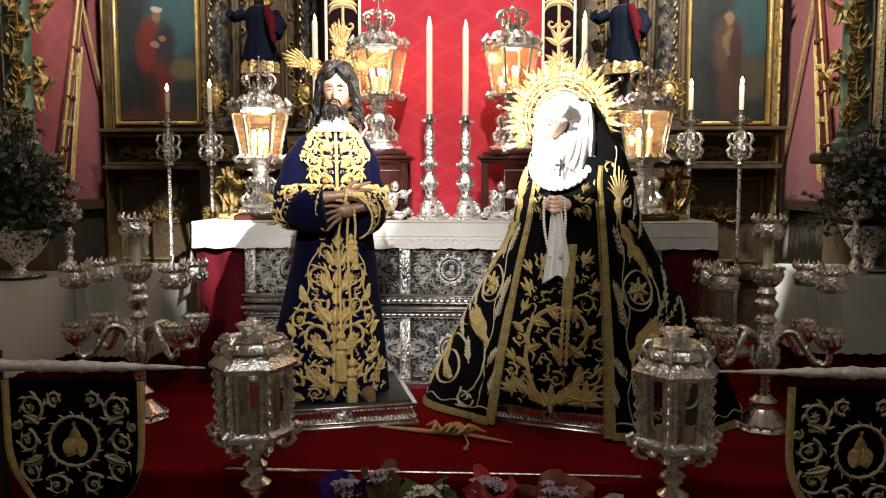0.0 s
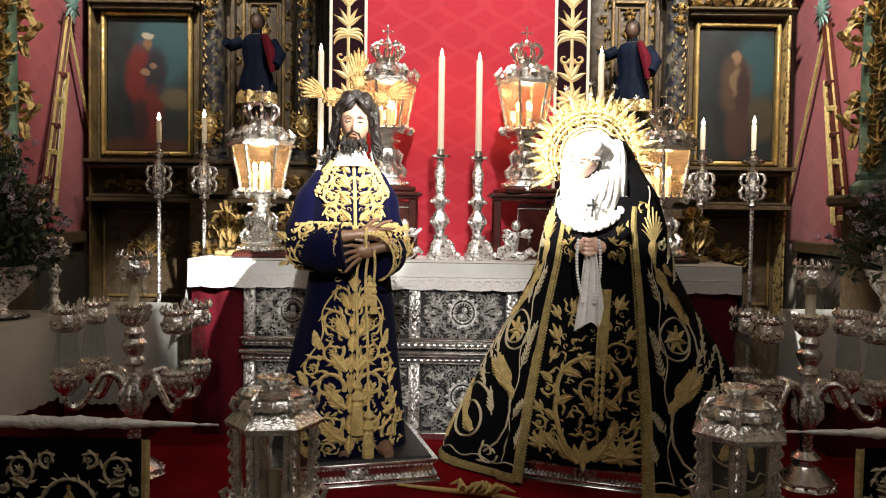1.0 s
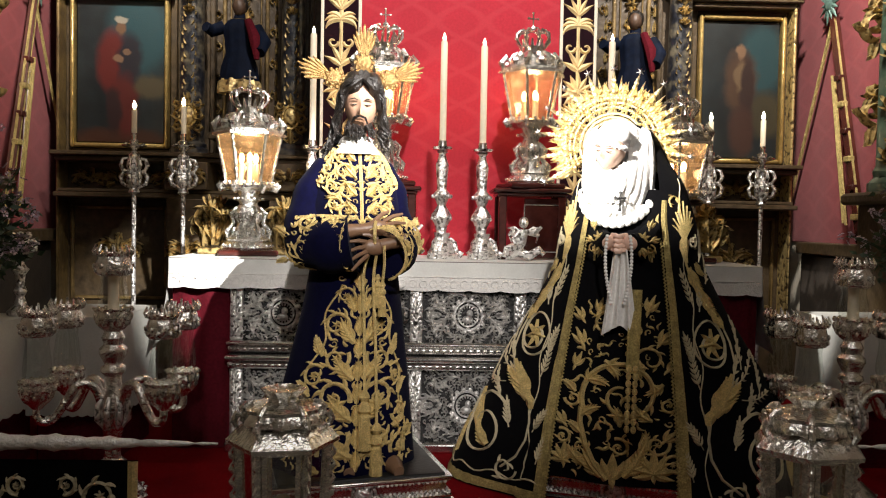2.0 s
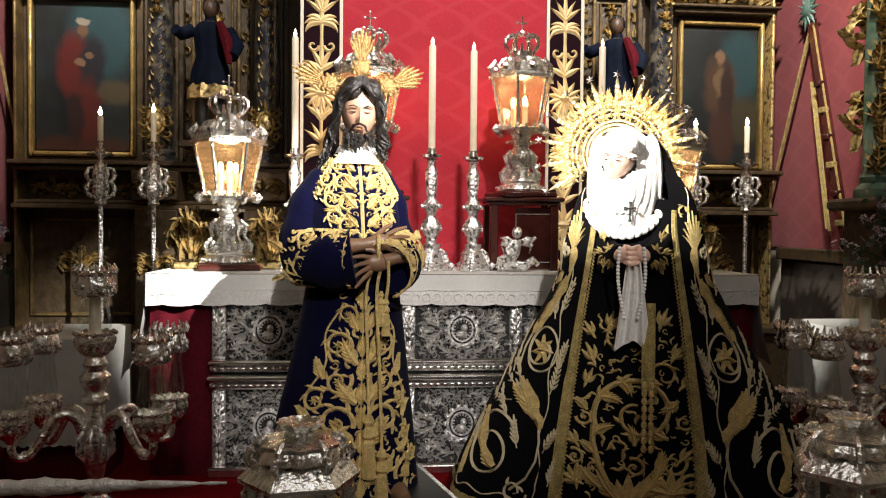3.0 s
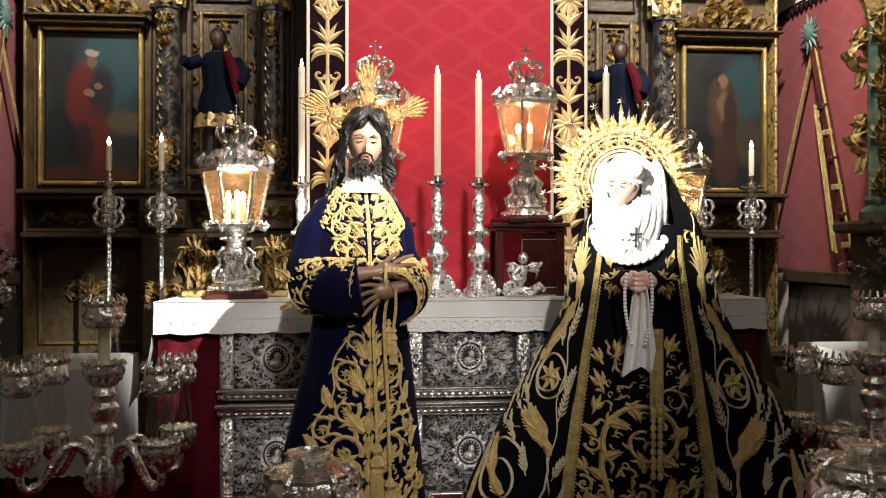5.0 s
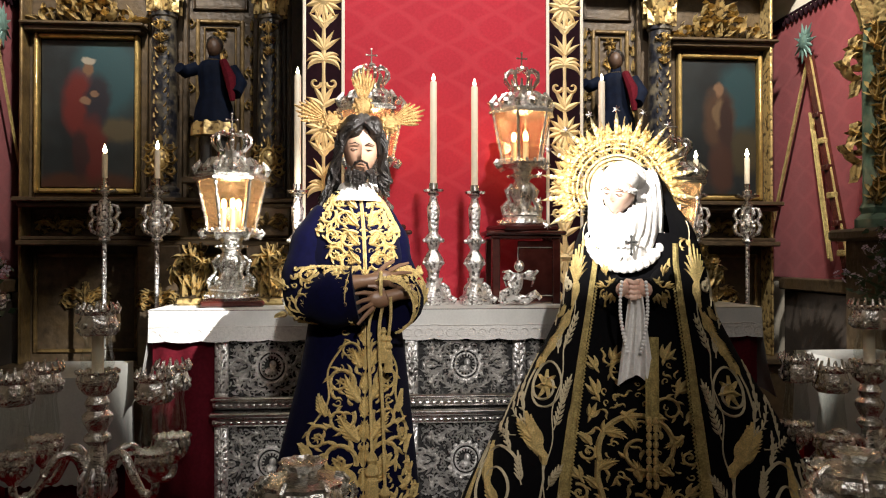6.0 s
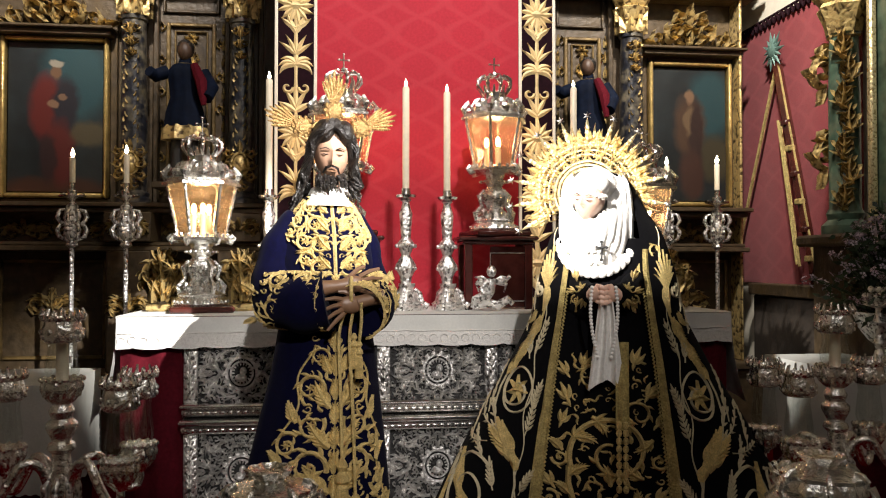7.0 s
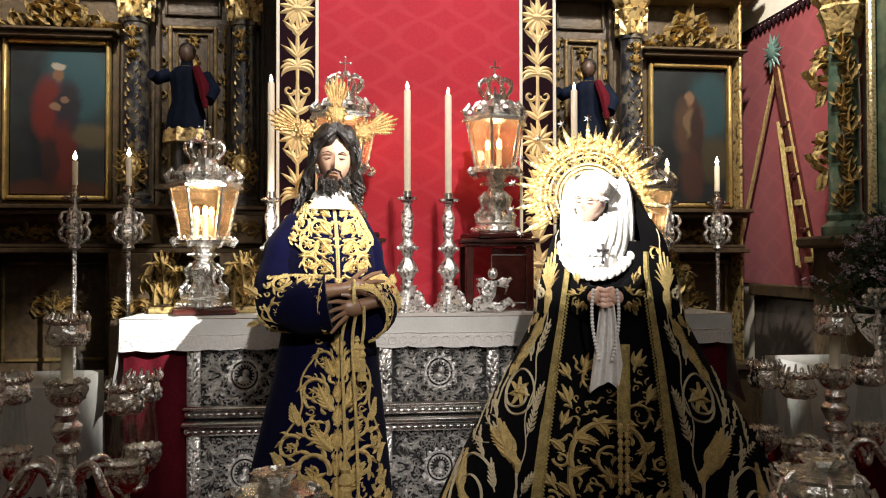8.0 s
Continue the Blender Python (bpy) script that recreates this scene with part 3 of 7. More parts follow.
def column(x, marble, seed):
    g = Geo()
    g.lathe([(0.13, 2.225), (0.13, 2.26), (0.115, 2.275), (0.12, 2.3), (0.1, 2.32), (0.1, 2.36), (0.098, 3.0), (0.088, 3.62), (0.1, 3.63), (0.1, 3.66)], 24, 0, (x, 7.08, 0))
    part("column_shaft", g, marble, AP)
    g = Geo()
    g.lathe([(0.09, 3.66), (0.1, 3.72), (0.12, 3.8), (0.15, 3.86), (0.11, 3.88), (0.16, 3.96), (0.16, 4.0)], 24, 0, (x, 7.08, 0), 8, 0.06)
    o = Orn(seed)
    for k in range(8):
        o.leaf(-0.26 + k * 0.075, 3.66, 1.57, 0.13, 0.035, 0.1, 0.03)
        o.leaf(-0.22 + k * 0.075, 3.76, 1.57, 0.12, 0.035, -0.1, 0.04)
    o.lay(g, lambda u, v, h: (x + math.sin(u / 0.1) * (0.105 + h), 7.08 - math.cos(u / 0.1) * (0.105 + h), v))
    part("capital", g, GOLD, AP, "gilt leafy capital")
    o = Orn(seed + 1)
    for z, k in ((3.56, 1.0), (3.46, 0.8), (3.37, 0.6), (2.36, 0.9), (2.44, 0.7)):
        for q in (-1, 1):
            o.spiral(q * 0.035 * k, z, 0.03 * k, 1.57 - q * 1.57, -q, 1.1, 0.009, leaves=3, leaf=0.03, h=0.018)
        o.lobed(0, z + 0.03, -1.57, 0.1 * k, 0, h=0.02, fat=0.2)
    for k in range(16):
        z = 2.5 + k * 0.053
        q = (-1) ** k
        o.leaf(q * 0.02, z, 1.57 - q * 0.9, 0.05, 0.008, q * 1.2, 0.012)
        o.leaf(-q * 0.05, z + 0.02, 1.57 + q * 0.5, 0.04, 0.007, -q * 1.2, 0.012)
    g = Geo()
    o.lay(g, lambda u, v, h: (x + math.sin(u / 0.1) * (0.099 + h), 7.08 - math.cos(u / 0.1) * (0.099 + h), v))
    part("column_carving", g, GOLD, AP)


for i, x in enumerate((-2.06, -1.25, 1.05, 1.9)):
    column(x, BLACK_MARBLE, 200 + i * 7)
# gilt mask ornaments on the column bases
for x in (-2.06, -1.25, 1.05, 1.9):
    o = Orn(int(x * 10) + 63)
    for q in (-1, 1):
        for dz, r in ((0.09, 0.035), (0.0, 0.04), (-0.09, 0.035)):
            o.spiral(q * 0.085, dz, r, 1.57 + q * 1.57, q, 1.1, 0.014, leaves=3, leaf=0.035, h=0.03)
    o.lobed(0, 0.09, 1.57, 0.1, 0, h=0.03, fat=0.2)
    o.lobed(0, -0.09, -1.57, 0.1, 0, h=0.03, fat=0.2)
    g = Geo()
    o.lay(g, plane(x, 6.97, 2.52))
    g.ball((x, 6.98, 2.52), (0.058, 0.04, 0.08), 14)
    g.tube([(x + 0.066 * math.cos(a), 6.965, 2.52 + 0.09 * math.sin(a)) for a in np.linspace(0, 6.283, 21)], 0.01, 6)
    part("oval_carving", g, GOLD, AP, "gilt oval cartouche")
# carved strips beside the niches
for x in (-1.42, -1.93, 1.33, 1.74):
    o = Orn(int(x * 100) + 500)
    for k in range(11):
        z = 2.3 + k * 0.13
        s = (-1) ** k
        o.spiral(s * 0.025, z + 0.05, 0.035, -1.57, s, 1.1, 0.009, leaves=3, leaf=0.032, h=0.018)
        o.leaf(0, z, 1.57, 0.1, 0.018, 0, 0.02)
    carving(AP, "strip_carving", o, plane(x, 7.27, 0), GOLD)
# plain raised panels over the niches and pictures
for x0, x1 in ((-3.1, -2.26), (-1.92, -1.42), (1.28, 1.76), (2.08, 2.84)):
    moulding(AP, "upper_panel_frame", x0 + 0.03, x1 - 0.03, 3.76 if x1 - x0 < 0.6 else 4.02, 4.06 if x1 - x0 < 0.6 else 4.09, 7.28, 0.025, 0.03, WOOD_DARK)
# flat pilasters standing behind the columns
for x in (-2.06, -1.25, 1.05, 1.9):
    slab("pilaster", AP, [((x - 0.15, 7.2, 2.225), (x - 0.11, 7.28, 4.0)), ((x + 0.11, 7.2, 2.225), (x + 0.15, 7.28, 4.0)), ((x - 0.11, 7.22, 2.225), (x + 0.11, 7.28, 4.0))], WOOD_DARK)
# niche panels
for x0, x1 in ((-1.86, -1.48), (1.38, 1.7)):
    xm = (x0 + x1) / 2
    moulding(AP, "niche_frame", x0, x1, 2.28, 3.68, 7.28, 0.03, 0.035, WOOD_GOLD)
    moulding(AP, "niche_frame", x0 + 0.06, x1 - 0.06, 2.34, 3.62, 7.278, 0.014, 0.025, WOOD_GOLD)
    o = Orn(9)
    o.flower(0, 0.16, 0.06, 7, h=0.02)
    o.acanthus(0, -0.08, 1.57, 0.2, 0, h=0.02)
    o.vine(0.01, -0.05, 0.6, 0.14, 0.5, 3, 0.008, 2, 0.03, h=0.015)
    o.mirrored()
    carving(AP, "niche_carving", o, plane(xm, 7.27, 3.4), GOLD)
# carved cresting over the pictures
for xm in (-2.68, 2.46):
    slab("picture_cornice", AP, [((xm - 0.44, 7.1, 3.52), (xm + 0.44, 7.28, 3.56)), ((xm - 0.46, 7.06, 3.56), (xm + 0.46, 7.28, 3.585))], WOOD_DARK)
    o = Orn(44)
    o.spiral(0.13, 3.72, 0.085, -1.2, 1, 1.2, 0.03, leaves=3, leaf=0.07, h=0.07)
    o.spiral(0.29, 3.665, 0.065, -1.9, 1, 1.1, 0.024, leaves=3, leaf=0.06, h=0.06)
    o.spiral(0.1, 3.85, 0.05, 3.4, -1, 1.1, 0.02, leaves=2, leaf=0.06, h=0.06)
    o.lobed(0.36, 3.61, 0.5, 0.13, -0.7, h=0.05, fat=0.2)
    o.lobed(0.06, 3.62, 0.6, 0.15, 0.4, h=0.05, fat=0.2)
    o.mirrored()
    o.lobed(0, 3.62, 1.57, 0.16, 0, h=0.06, fat=0.2)
    o.lobed(0, 3.8, 1.57, 0.17, 0, h=0.07, fat=0.2)
    o.flower(0, 3.75, 0.075, 8, h=0.07)
    carving(AP, "cresting", o, plane(xm, 7.2, 0), GOLD, "gilt scrolled cresting")


def painting(xm, z0, z1, w, label, shapes, ground):
    t = thing("framed_painting", (xm, 7.2, (z0 + z1) / 2), label, "painting", "paintings in the altarpiece")
    h = (z1 - z0) / 2
    g = Geo()
    g.box((0, 0.015, 0), (w - 0.06, 0.012, 2 * h - 0.06), 0.002)
    part("canvas", g, canvas("oil_" + shapes[0], ground, shapes[1]), t, "dark oil painting of a standing draped form")
    for nm, c, s in (("frame_side", (-w / 2, 0, 0), (0.035, 0.07, 2 * h + 0.035)), ("frame_side", (w / 2, 0, 0), (0.035, 0.07, 2 * h + 0.035)), ("frame_bottom", (0, 0, -h), (w - 0.036, 0.07, 0.035)), ("frame_top", (0, 0, h), (w - 0.036, 0.07, 0.035))):
        g = Geo()
        g.box(c, s, 0.012)
        part(nm, g, GILT_FRAME, t)
    moulding(t, "outer_frame", -w / 2 - 0.07, w / 2 + 0.07, -h - 0.07, h + 0.07, 0.08, 0.05, 0.06, WOOD_DARK)


painting(-2.675, 2.29, 3.5, 0.76, "gilt-framed dark oil painting with a red-robed form", ("red", [(0.14, 0.3, 0.26, 0.34, (0.014, 0.04, 0.046)), (0.24, -0.12, 0.16, 0.1, (0.05, 0.04, 0.022)), (0.0, -0.58, 0.45, 0.12, (0.035, 0.014, 0.008)), (-0.06, 0.08, 0.14, 0.26, (0.07, 0.01, 0.008)), (0.07, 0.1, 0.1, 0.22, (0.012, 0.011, 0.015)), (0.04, -0.28, 0.1, 0.26, (0.06, 0.01, 0.008)), (-0.05, -0.32, 0.06, 0.2, (0.018, 0.008, 0.008)), (-0.02, 0.1, 0.045, 0.03, (0.13, 0.075, 0.045)), (0.05, 0.16, 0.04, 0.025, (0.11, 0.065, 0.04)), (0.0, 0.36, 0.042, 0.062, (0.1, 0.055, 0.03)), (0.0, 0.42, 0.06, 0.022, (0.2, 0.18, 0.14))]), (0.01, 0.014, 0.015))
painting(2.463, 2.27, 3.46, 0.7, "gilt-framed dark oil painting with a brown-robed form", ("brown", [(0.18, 0.25, 0.2, 0.3, (0.012, 0.034, 0.038)), (0.22, -0.2, 0.15, 0.2, (0.03, 0.025, 0.014)), (0.0, 0.08, 0.14, 0.26, (0.04, 0.022, 0.013)), (0.0, 0.12, 0.06, 0.13, (0.085, 0.055, 0.03)), (0.06, 0.0, 0.06, 0.3, (0.02, 0.011, 0.009)), (0.02, -0.35, 0.11, 0.22, (0.03, 0.014, 0.01)), (0.0, 0.33, 0.042, 0.062, (0.12, 0.07, 0.04))]), (0.008, 0.011, 0.012))

# small painted wooden figures standing before the niches
g = Geo()
g.lathe([(0.17, -0.86), (0.19, -0.84), (0.19, -0.8), (0.13, -0.78)], 20, 4, (0, 0, 0))
g.tube([(-0.06, 0, -0.78), (-0.06, 0, -0.6), (-0.05, 0, -0.45)], [0.045, 0.04, 0.055], 10, 4)
g.tube([(0.06, 0, -0.78), (0.06, 0, -0.6), (0.05, 0, -0.45)], [0.045, 0.04, 0.055], 10, 4)
g.lathe([(0.165, -0.5), (0.16, -0.42), (0.14, -0.39)], 40, 1, (0, 0, 0), 10, 0.08, flat=(1, 0.7))
g.lathe([(0.15, -0.4), (0.14, -0.3), (0.105, -0.18), (0.12, -0.05), (0.125, 0.02), (0.09, 0.07), (0.045, 0.09), (0.04, 0.13)], 40, 0, lobes=9, amp=0.04, flat=(1, 0.7))
g.tube([(0.13, 0, 0.02), (0.2, -0.03, -0.1), (0.18, -0.12, -0.2)], [0.05, 0.055, 0.045], 10, 0)
g.tube([(-0.13, 0, 0.02), (-0.21, -0.04, -0.02), (-0.24, -0.1, 0.0)], [0.05, 0.05, 0.04], 10, 0)
g.tube([(0.08, -0.08, 0.06), (0.14, -0.12, -0.08), (0.16, -0.12, -0.25)], [0.03, 0.045, 0.02], 8, 2)
g.ball((0, -0.01, 0.18), (0.055, 0.06, 0.075), 14, 3)
g.ball((0, 0.012, 0.2), (0.066, 0.066, 0.075), 14, 4)
g.lathe([(0.05, 0.085), (0.07, 0.08), (0.06, 0.07)], 16, 1, flat=(1, 0.8))
DARK_FACE = mat("darkened_painted_wood", (0.07, 0.038, 0.022), 0.5, 0, 0.2, 20, 0.15, 60, (0.03, 0.016, 0.01), 0.6, 14)
MINI = [BLUE_CLOTH, GOLD, RED_DRAPE, DARK_FACE, HAIR]
solid("carved_figure", g, MINI, "small carved wooden figure in a blue tunic with gilt hem", "statue", place=(-1.66, 6.98, 3.2), group="carved figures in the altarpiece")
solid("carved_figure", g, MINI, "small carved wooden figure in dark blue tunic, half hidden", "statue", place=(1.5, 6.98, 3.17), group="carved figures in the altarpiece", turn=-25)
slab("niche_bracket", AP, [((-1.86, 6.8, 2.32), (-1.46, 7.27, 2.37)), ((-1.8, 6.9, 2.26), (-1.52, 7.27, 2.32))], WOOD_DARK)
slab("niche_bracket", AP, [((1.3, 6.8, 2.26), (1.7, 7.27, 2.31)), ((1.36, 6.9, 2.2), (1.64, 7.27, 2.26))], WOOD_DARK)

# ---- crimson dossal with its two embroidered bands ----
DOS = thing("dossal", (0.05, 6.15, 0), "crimson damask dossal cloth with black embroidered bands", "hanging")
g = Geo()
g.sheet(lambda u, v: (u, 0.006 * math.sin(u * 9) * math.sin(v * 1.3), v), list(np.linspace(-0.69, 0.7, 40)), list(np.linspace(1.0, 4.6, 30)))
part("cloth", g, DAMASK, DOS)
for xa, xb in ((-0.965, -0.685), (0.69, 0.95)):
    xm, w = (xa + xb) / 2, xb - xa
    g = Geo()
    g.box((xm, 0, 2.8), (w, 0.02, 3.6), 0.004)
    band = part("band", g, MAROON_VELVET, DOS, "black-maroon velvet band with gold appliqué")
    g = Geo()
    for x in (xa + 0.011, xb - 0.011):
        g.box((x, -0.014, 2.8), (0.022, 0.012, 3.6), 0.004)
    part("braid", g, IVORY_BRAID, band)
    o = Orn(71)
    o.stroke([(0, z) for z in np.linspace(1.2, 4.55, 40)], [0.013 + 0.003 * math.sin(i * 1.7) for i in range(40)], 0.007)
    z = 1.32
    while z < 4.4:
        for s in (-1, 1):
            for k, (an, ln) in enumerate(((0.5, 0.12), (0.95, 0.13), (1.4, 0.14))):
                o.leaf(0, z + 0.05, 1.57 - s * an, ln, 0.021, -s * 1.7, 0.01)
            for an, ln in ((0.35, 0.15), (0.8, 0.14)):
                o.leaf(0, z + 0.12, 1.57 - s * an, ln, 0.016, -s * 0.3, 0.01)
            o.leaf(0, z + 0.27, 1.57 - s * 0.55, 0.14, 0.02, s * 0.25, 0.01)
            o.leaf(0, z + 0.3, 1.57 - s * 1.1, 0.12, 0.02, s * 0.3, 0.01)
            o.leaf(0, z + 0.62, 1.57 - s * 0.45, 0.15, 0.018, -s * 0.2, 0.01)
            o.leaf(0, z + 0.6, 1.57 - s * 0.95, 0.13, 0.02, -s * 0.3, 0.01)
            o.spiral(s * 0.055, z + 0.76, 0.04, 1.57 + s * 1.57, s, 0.9, 0.013, leaves=0)
        for k in range(13):
            a = 6.283 * k / 13
            o.leaf(0.03 * math.cos(a), z + 0.45 + 0.03 * math.sin(a), a, 0.1, 0.019, 0.15, 0.012)
        o.stroke([(-0.042, z + 0.45), (0, z + 0.45), (0.042, z + 0.45)], [0.012, 0.042, 0.012], 0.016)
        z += 0.86
    g = Geo()
    o.lay(g, lambda u, v, h: (xm + max(-w * 0.44, min(w * 0.44, u)), -0.011 - h, v))
    part("applique", g, GOLD_APPLIQUE, band)

# ---- altar ----
AL = thing("altar", (0.085, 5.35, DAIS), "altar with embossed silver frontal and red side cloths", "altar")
g = Geo()
g.box((0, 0.45, 0.55), (3.3, 0.84, 1.1), 0.01)
part("core", g, RED_DRAPE, AL, "dark red cloth-covered altar body")
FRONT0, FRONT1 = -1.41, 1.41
# near-black sheet: shade in the gaps behind the relief, painted as a ground
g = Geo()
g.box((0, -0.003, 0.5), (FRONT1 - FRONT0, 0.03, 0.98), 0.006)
part("frontal_backing", g, NEAR_BLACK_METAL, AL, "near-black sheet standing for shade in the openwork gaps")


def relief_panel(w, h, seed):
    """Symmetrical chased scrollwork filling a w x h panel round its middle."""
    o = Orn(seed)
    k = min(w, h)
    o.vine(k * 0.36, 0, 0.9, w * 0.42, -0.4, -4.5, 0.012, 6, 0.055, 0, h=0.02)
    o.vine(k * 0.36, 0, -0.9, w * 0.42, 0.4, 4.5, 0.012, 6, 0.055, 0, h=0.02)
    o.vine(w * 0.36, h * 0.4, -1.2, w * 0.25, -0.8, -4.0, 0.011, 5, 0.05, 0, h=0.018)
    o.vine(w * 0.36, -h * 0.4, 1.2, w * 0.25, 0.8, 4.0, 0.011, 5, 0.05, 0, h=0.018)
    o.vine(k * 0.1, h * 0.4, 0.1, w * 0.3, 0.3, -4.0, 0.01, 4, 0.045, 0, h=0.018)
    o.vine(k * 0.1, -h * 0.4, -0.1, w * 0.3, -0.3, 4.0, 0.01, 4, 0.045, 0, h=0.018)
    o.fill(lambda x, y: abs(x) < w * 0.47 and abs(y) < h * 0.47 and x > 0 and math.hypot(x, y) > k * 0.26, (0, -h / 2, w / 2, h / 2), 0.0125, 0.036, 2600, h=0.026)
    return o.mirrored()


def medallion(g, x, z, r, y):
    for k in range(2):
        g.tube([(x + math.cos(a) * (r - 0.022 * k), y - 0.012, z + math.sin(a) * (r - 0.022 * k) * 1.08) for a in np.linspace(0, 2 * math.pi, 29)], 0.009 - 0.003 * k, 6)
    for k in range(18):
        a = 6.283 * k / 18
        g.tube([(x + r * q * math.cos(a), y - 0.004, z + r * q * 1.06 * math.sin(a)) for q in (0.5, 0.72)], [0.003, 0.007], 4)
    for k in range(14):
        a = 6.283 * k / 14
        g.ball((x + r * 1.14 * math.cos(a), y - 0.006, z + r * 1.2 * math.sin(a)), (0.016, 0.012, 0.016), 6)
    g.ball((x + r * 0.1, y - 0.02, z + r * 0.15), (r * 0.24, 0.025, r * 0.3), 10)
    g.ball((x - r * 0.05, y - 0.015, z - r * 0.3), (r * 0.42, 0.03, r * 0.3), 10)


posts = (-1.37, -0.31, 0.31, 1.37)
for row, (z0, z1) in enumerate(((0.655, 0.975), (0.06, 0.485))):
    for i, (a, b) in enumerate(((-1.34, -0.36), (-0.26, 0.26), (0.36, 1.34))):
        xm, w, h = (a + b) / 2, b - a, z1 - z0
        g = Geo()
        if w > 0.7:
            for s in (-1, 1):
                o = relief_panel(w / 2, h, 20 + i * 3 + row * 11 + s)
                o.lay(g, plane(xm + s * w / 4, -0.018, (z0 + z1) / 2))
                medallion(g, xm + s * w / 4, (z0 + z1) / 2, 0.082, -0.02)
        else:
            relief_panel(w, h, 20 + i * 3 + row * 11).lay(g, plane(xm, -0.018, (z0 + z1) / 2))
            medallion(g, xm, (z0 + z1) / 2, 0.082, -0.02)
        part("relief_panel", g, SILVER_RELIEF, AL, "chased silver scrollwork panel with medallion", 28)
    for x in posts:
        g = Geo()
        g.box((x, -0.025, (z0 + z1) / 2), (0.075, 0.03, z1 - z0), 0.006)
        o = Orn(5)
        zz = z0 + 0.03
        while zz < z1 - 0.06:
            o.acanthus(0, zz, 1.57, 0.1, 0, h=0.012)
            zz += 0.08
        o.lay(g, plane(x, -0.039, 0))
        part("pilaster", g, SILVER, AL, "", 60)
for z, hh, d, nm in ((0.64, 0.03, 0.07, "cornice"), (0.605, 0.045, 0.045, "cornice"), (0.555, 0.035, 0.085, "cornice"), (0.51, 0.045, 0.05, "cornice"), (0.03, 0.06, 0.08, "base_moulding")):
    g = Geo()
    g.box((0, -0.018 - d / 2, z), (FRONT1 - FRONT0 + d * 0.4, d, hh), 0.012)
    if d < 0.06:
        for i in range(70):
            g.ball((FRONT0 + (i + 0.5) * (FRONT1 - FRONT0) / 70, -0.02 - d, z), (0.014, 0.008, hh * 0.3), 6)
    part(nm, g, SILVER_PLAIN, AL)

# white altar cloth: top, scalloped drop and hanging ends
g = Geo()
HALF = 1.76


def cloth_front(u, v):
    fall = 0.165 + 0.012 * abs(math.sin(u * 17.0)) ** 0.5
    return (u, -0.05 - 0.016 * math.sin(u * 7.0) * v - 0.006 * math.sin(u * 23 + 1) * v - 0.02 * v, 1.135 - fall * v)


us = list(np.linspace(-HALF, HALF, 260))
g.sheet(cloth_front, us, [0.52, 0.4, 0.3, 0.1, 0.02])
g.sheet(cloth_front, us, [1, 0.9, 0.75, 0.6, 0.525], 1)
g.tube([Vector(cloth_front(u, 0.525)) + Vector((0, -0.003, 0)) for u in us[::4]], 0.003, 5, 1)
for i in range(58):
    u = -HALF + (i + 0.5) * 2 * HALF / 58
    c = Vector(cloth_front(u, 0.76))
    g.tube([c + Vector((0.022 * math.cos(a), -0.003, 0.022 * math.sin(a))) for a in np.linspace(0, 6.283, 11)], 0.0025, 4, 1)
g.sheet(lambda u, v: (u, v, 1.139 - 0.004 * (v < -0.045)), list(np.linspace(-HALF, HALF, 40)), [-0.05, -0.04, 0.3, 0.6, 0.9])
for s in (-1, 1):
    fold = lambda u, v: (s * (HALF + 0.004 + 0.1 * v * v + 0.02 * math.sin(u * 14) * v), u, 1.137 - v * 0.5 - 0.04 * v * math.cos(u * 6))
    uu = list(np.linspace(-0.05, 0.9, 50))
    g.sheet(fold, uu[::s], [1, 0.8, 0.6, 0.4, 0.2, 0.05, 0])
solid("altar_cloth", g, [LINEN, LACE], "white linen altar cloth with scalloped lace edge", "cloth", place=(0.085, 5.35, DAIS))
ALTAR_TOP = DAIS + 1.141

# dark red cloth behind and at the ends of the altar
for s in (-1, 1):
    g = Geo()
    g.sheet(lambda u, v: (s * (1.42 + u * 0.33) + 0.085, 5.33 + 0.012 * math.sin(u * 14), v), list(np.linspace(0, 1, 24))[::s], list(np.linspace(DAIS + 0.004, DAIS + 1.1, 6)))
    solid("side_cloth", g, RED_DRAPE, "dark red cloth at one end of the altar front", "cloth", group="side cloths")


# ---- lanterns on the altar ----
def hexpts(r, z, turn=0.0):
    return [(r * math.cos(math.pi / 3 * k + turn), r * math.sin(math.pi / 3 * k + turn), z) for k in range(6)]


def crown(g, z, r, h, m=0):
    """Openwork crown: circlet, arches that swell outwards, orb and cross."""
    g.lathe([(r, z), (r * 1.08, z + h * 0.06), (r * 1.02, z + h * 0.14), (r * 1.1, z + h * 0.2)], 24, m, lobes=12, amp=0.05)
    for k in range(8):
        a = math.pi / 4 * k
        pts = [(math.cos(a) * q, math.sin(a) * q, z + h * p) for q, p in ((r, 0.18), (r * 1.45, 0.36), (r * 1.5, 0.5), (r * 1.15, 0.62), (r * 0.6, 0.6), (0.0, 0.66))]
        g.tube(pts, [0.008, 0.011, 0.012, 0.01, 0.008, 0.007], 6, m)
        for q, p in ((r * 1.52, 0.4), (r * 1.45, 0.54), (r * 0.9, 0.64)):
            g.ball((math.cos(a) * q, math.sin(a) * q, z + h * p), 0.012, 6, m)
        a += math.pi / 8
        g.tube([(math.cos(a) * r, math.sin(a) * r, z + h * 0.18), (math.cos(a) * r * 1.2, math.sin(a) * r * 1.2, z + h * 0.38)], [0.013, 0.005], 5, m)
    g.ball((0, 0, z + h * 0.7), 0.02, 8, m)


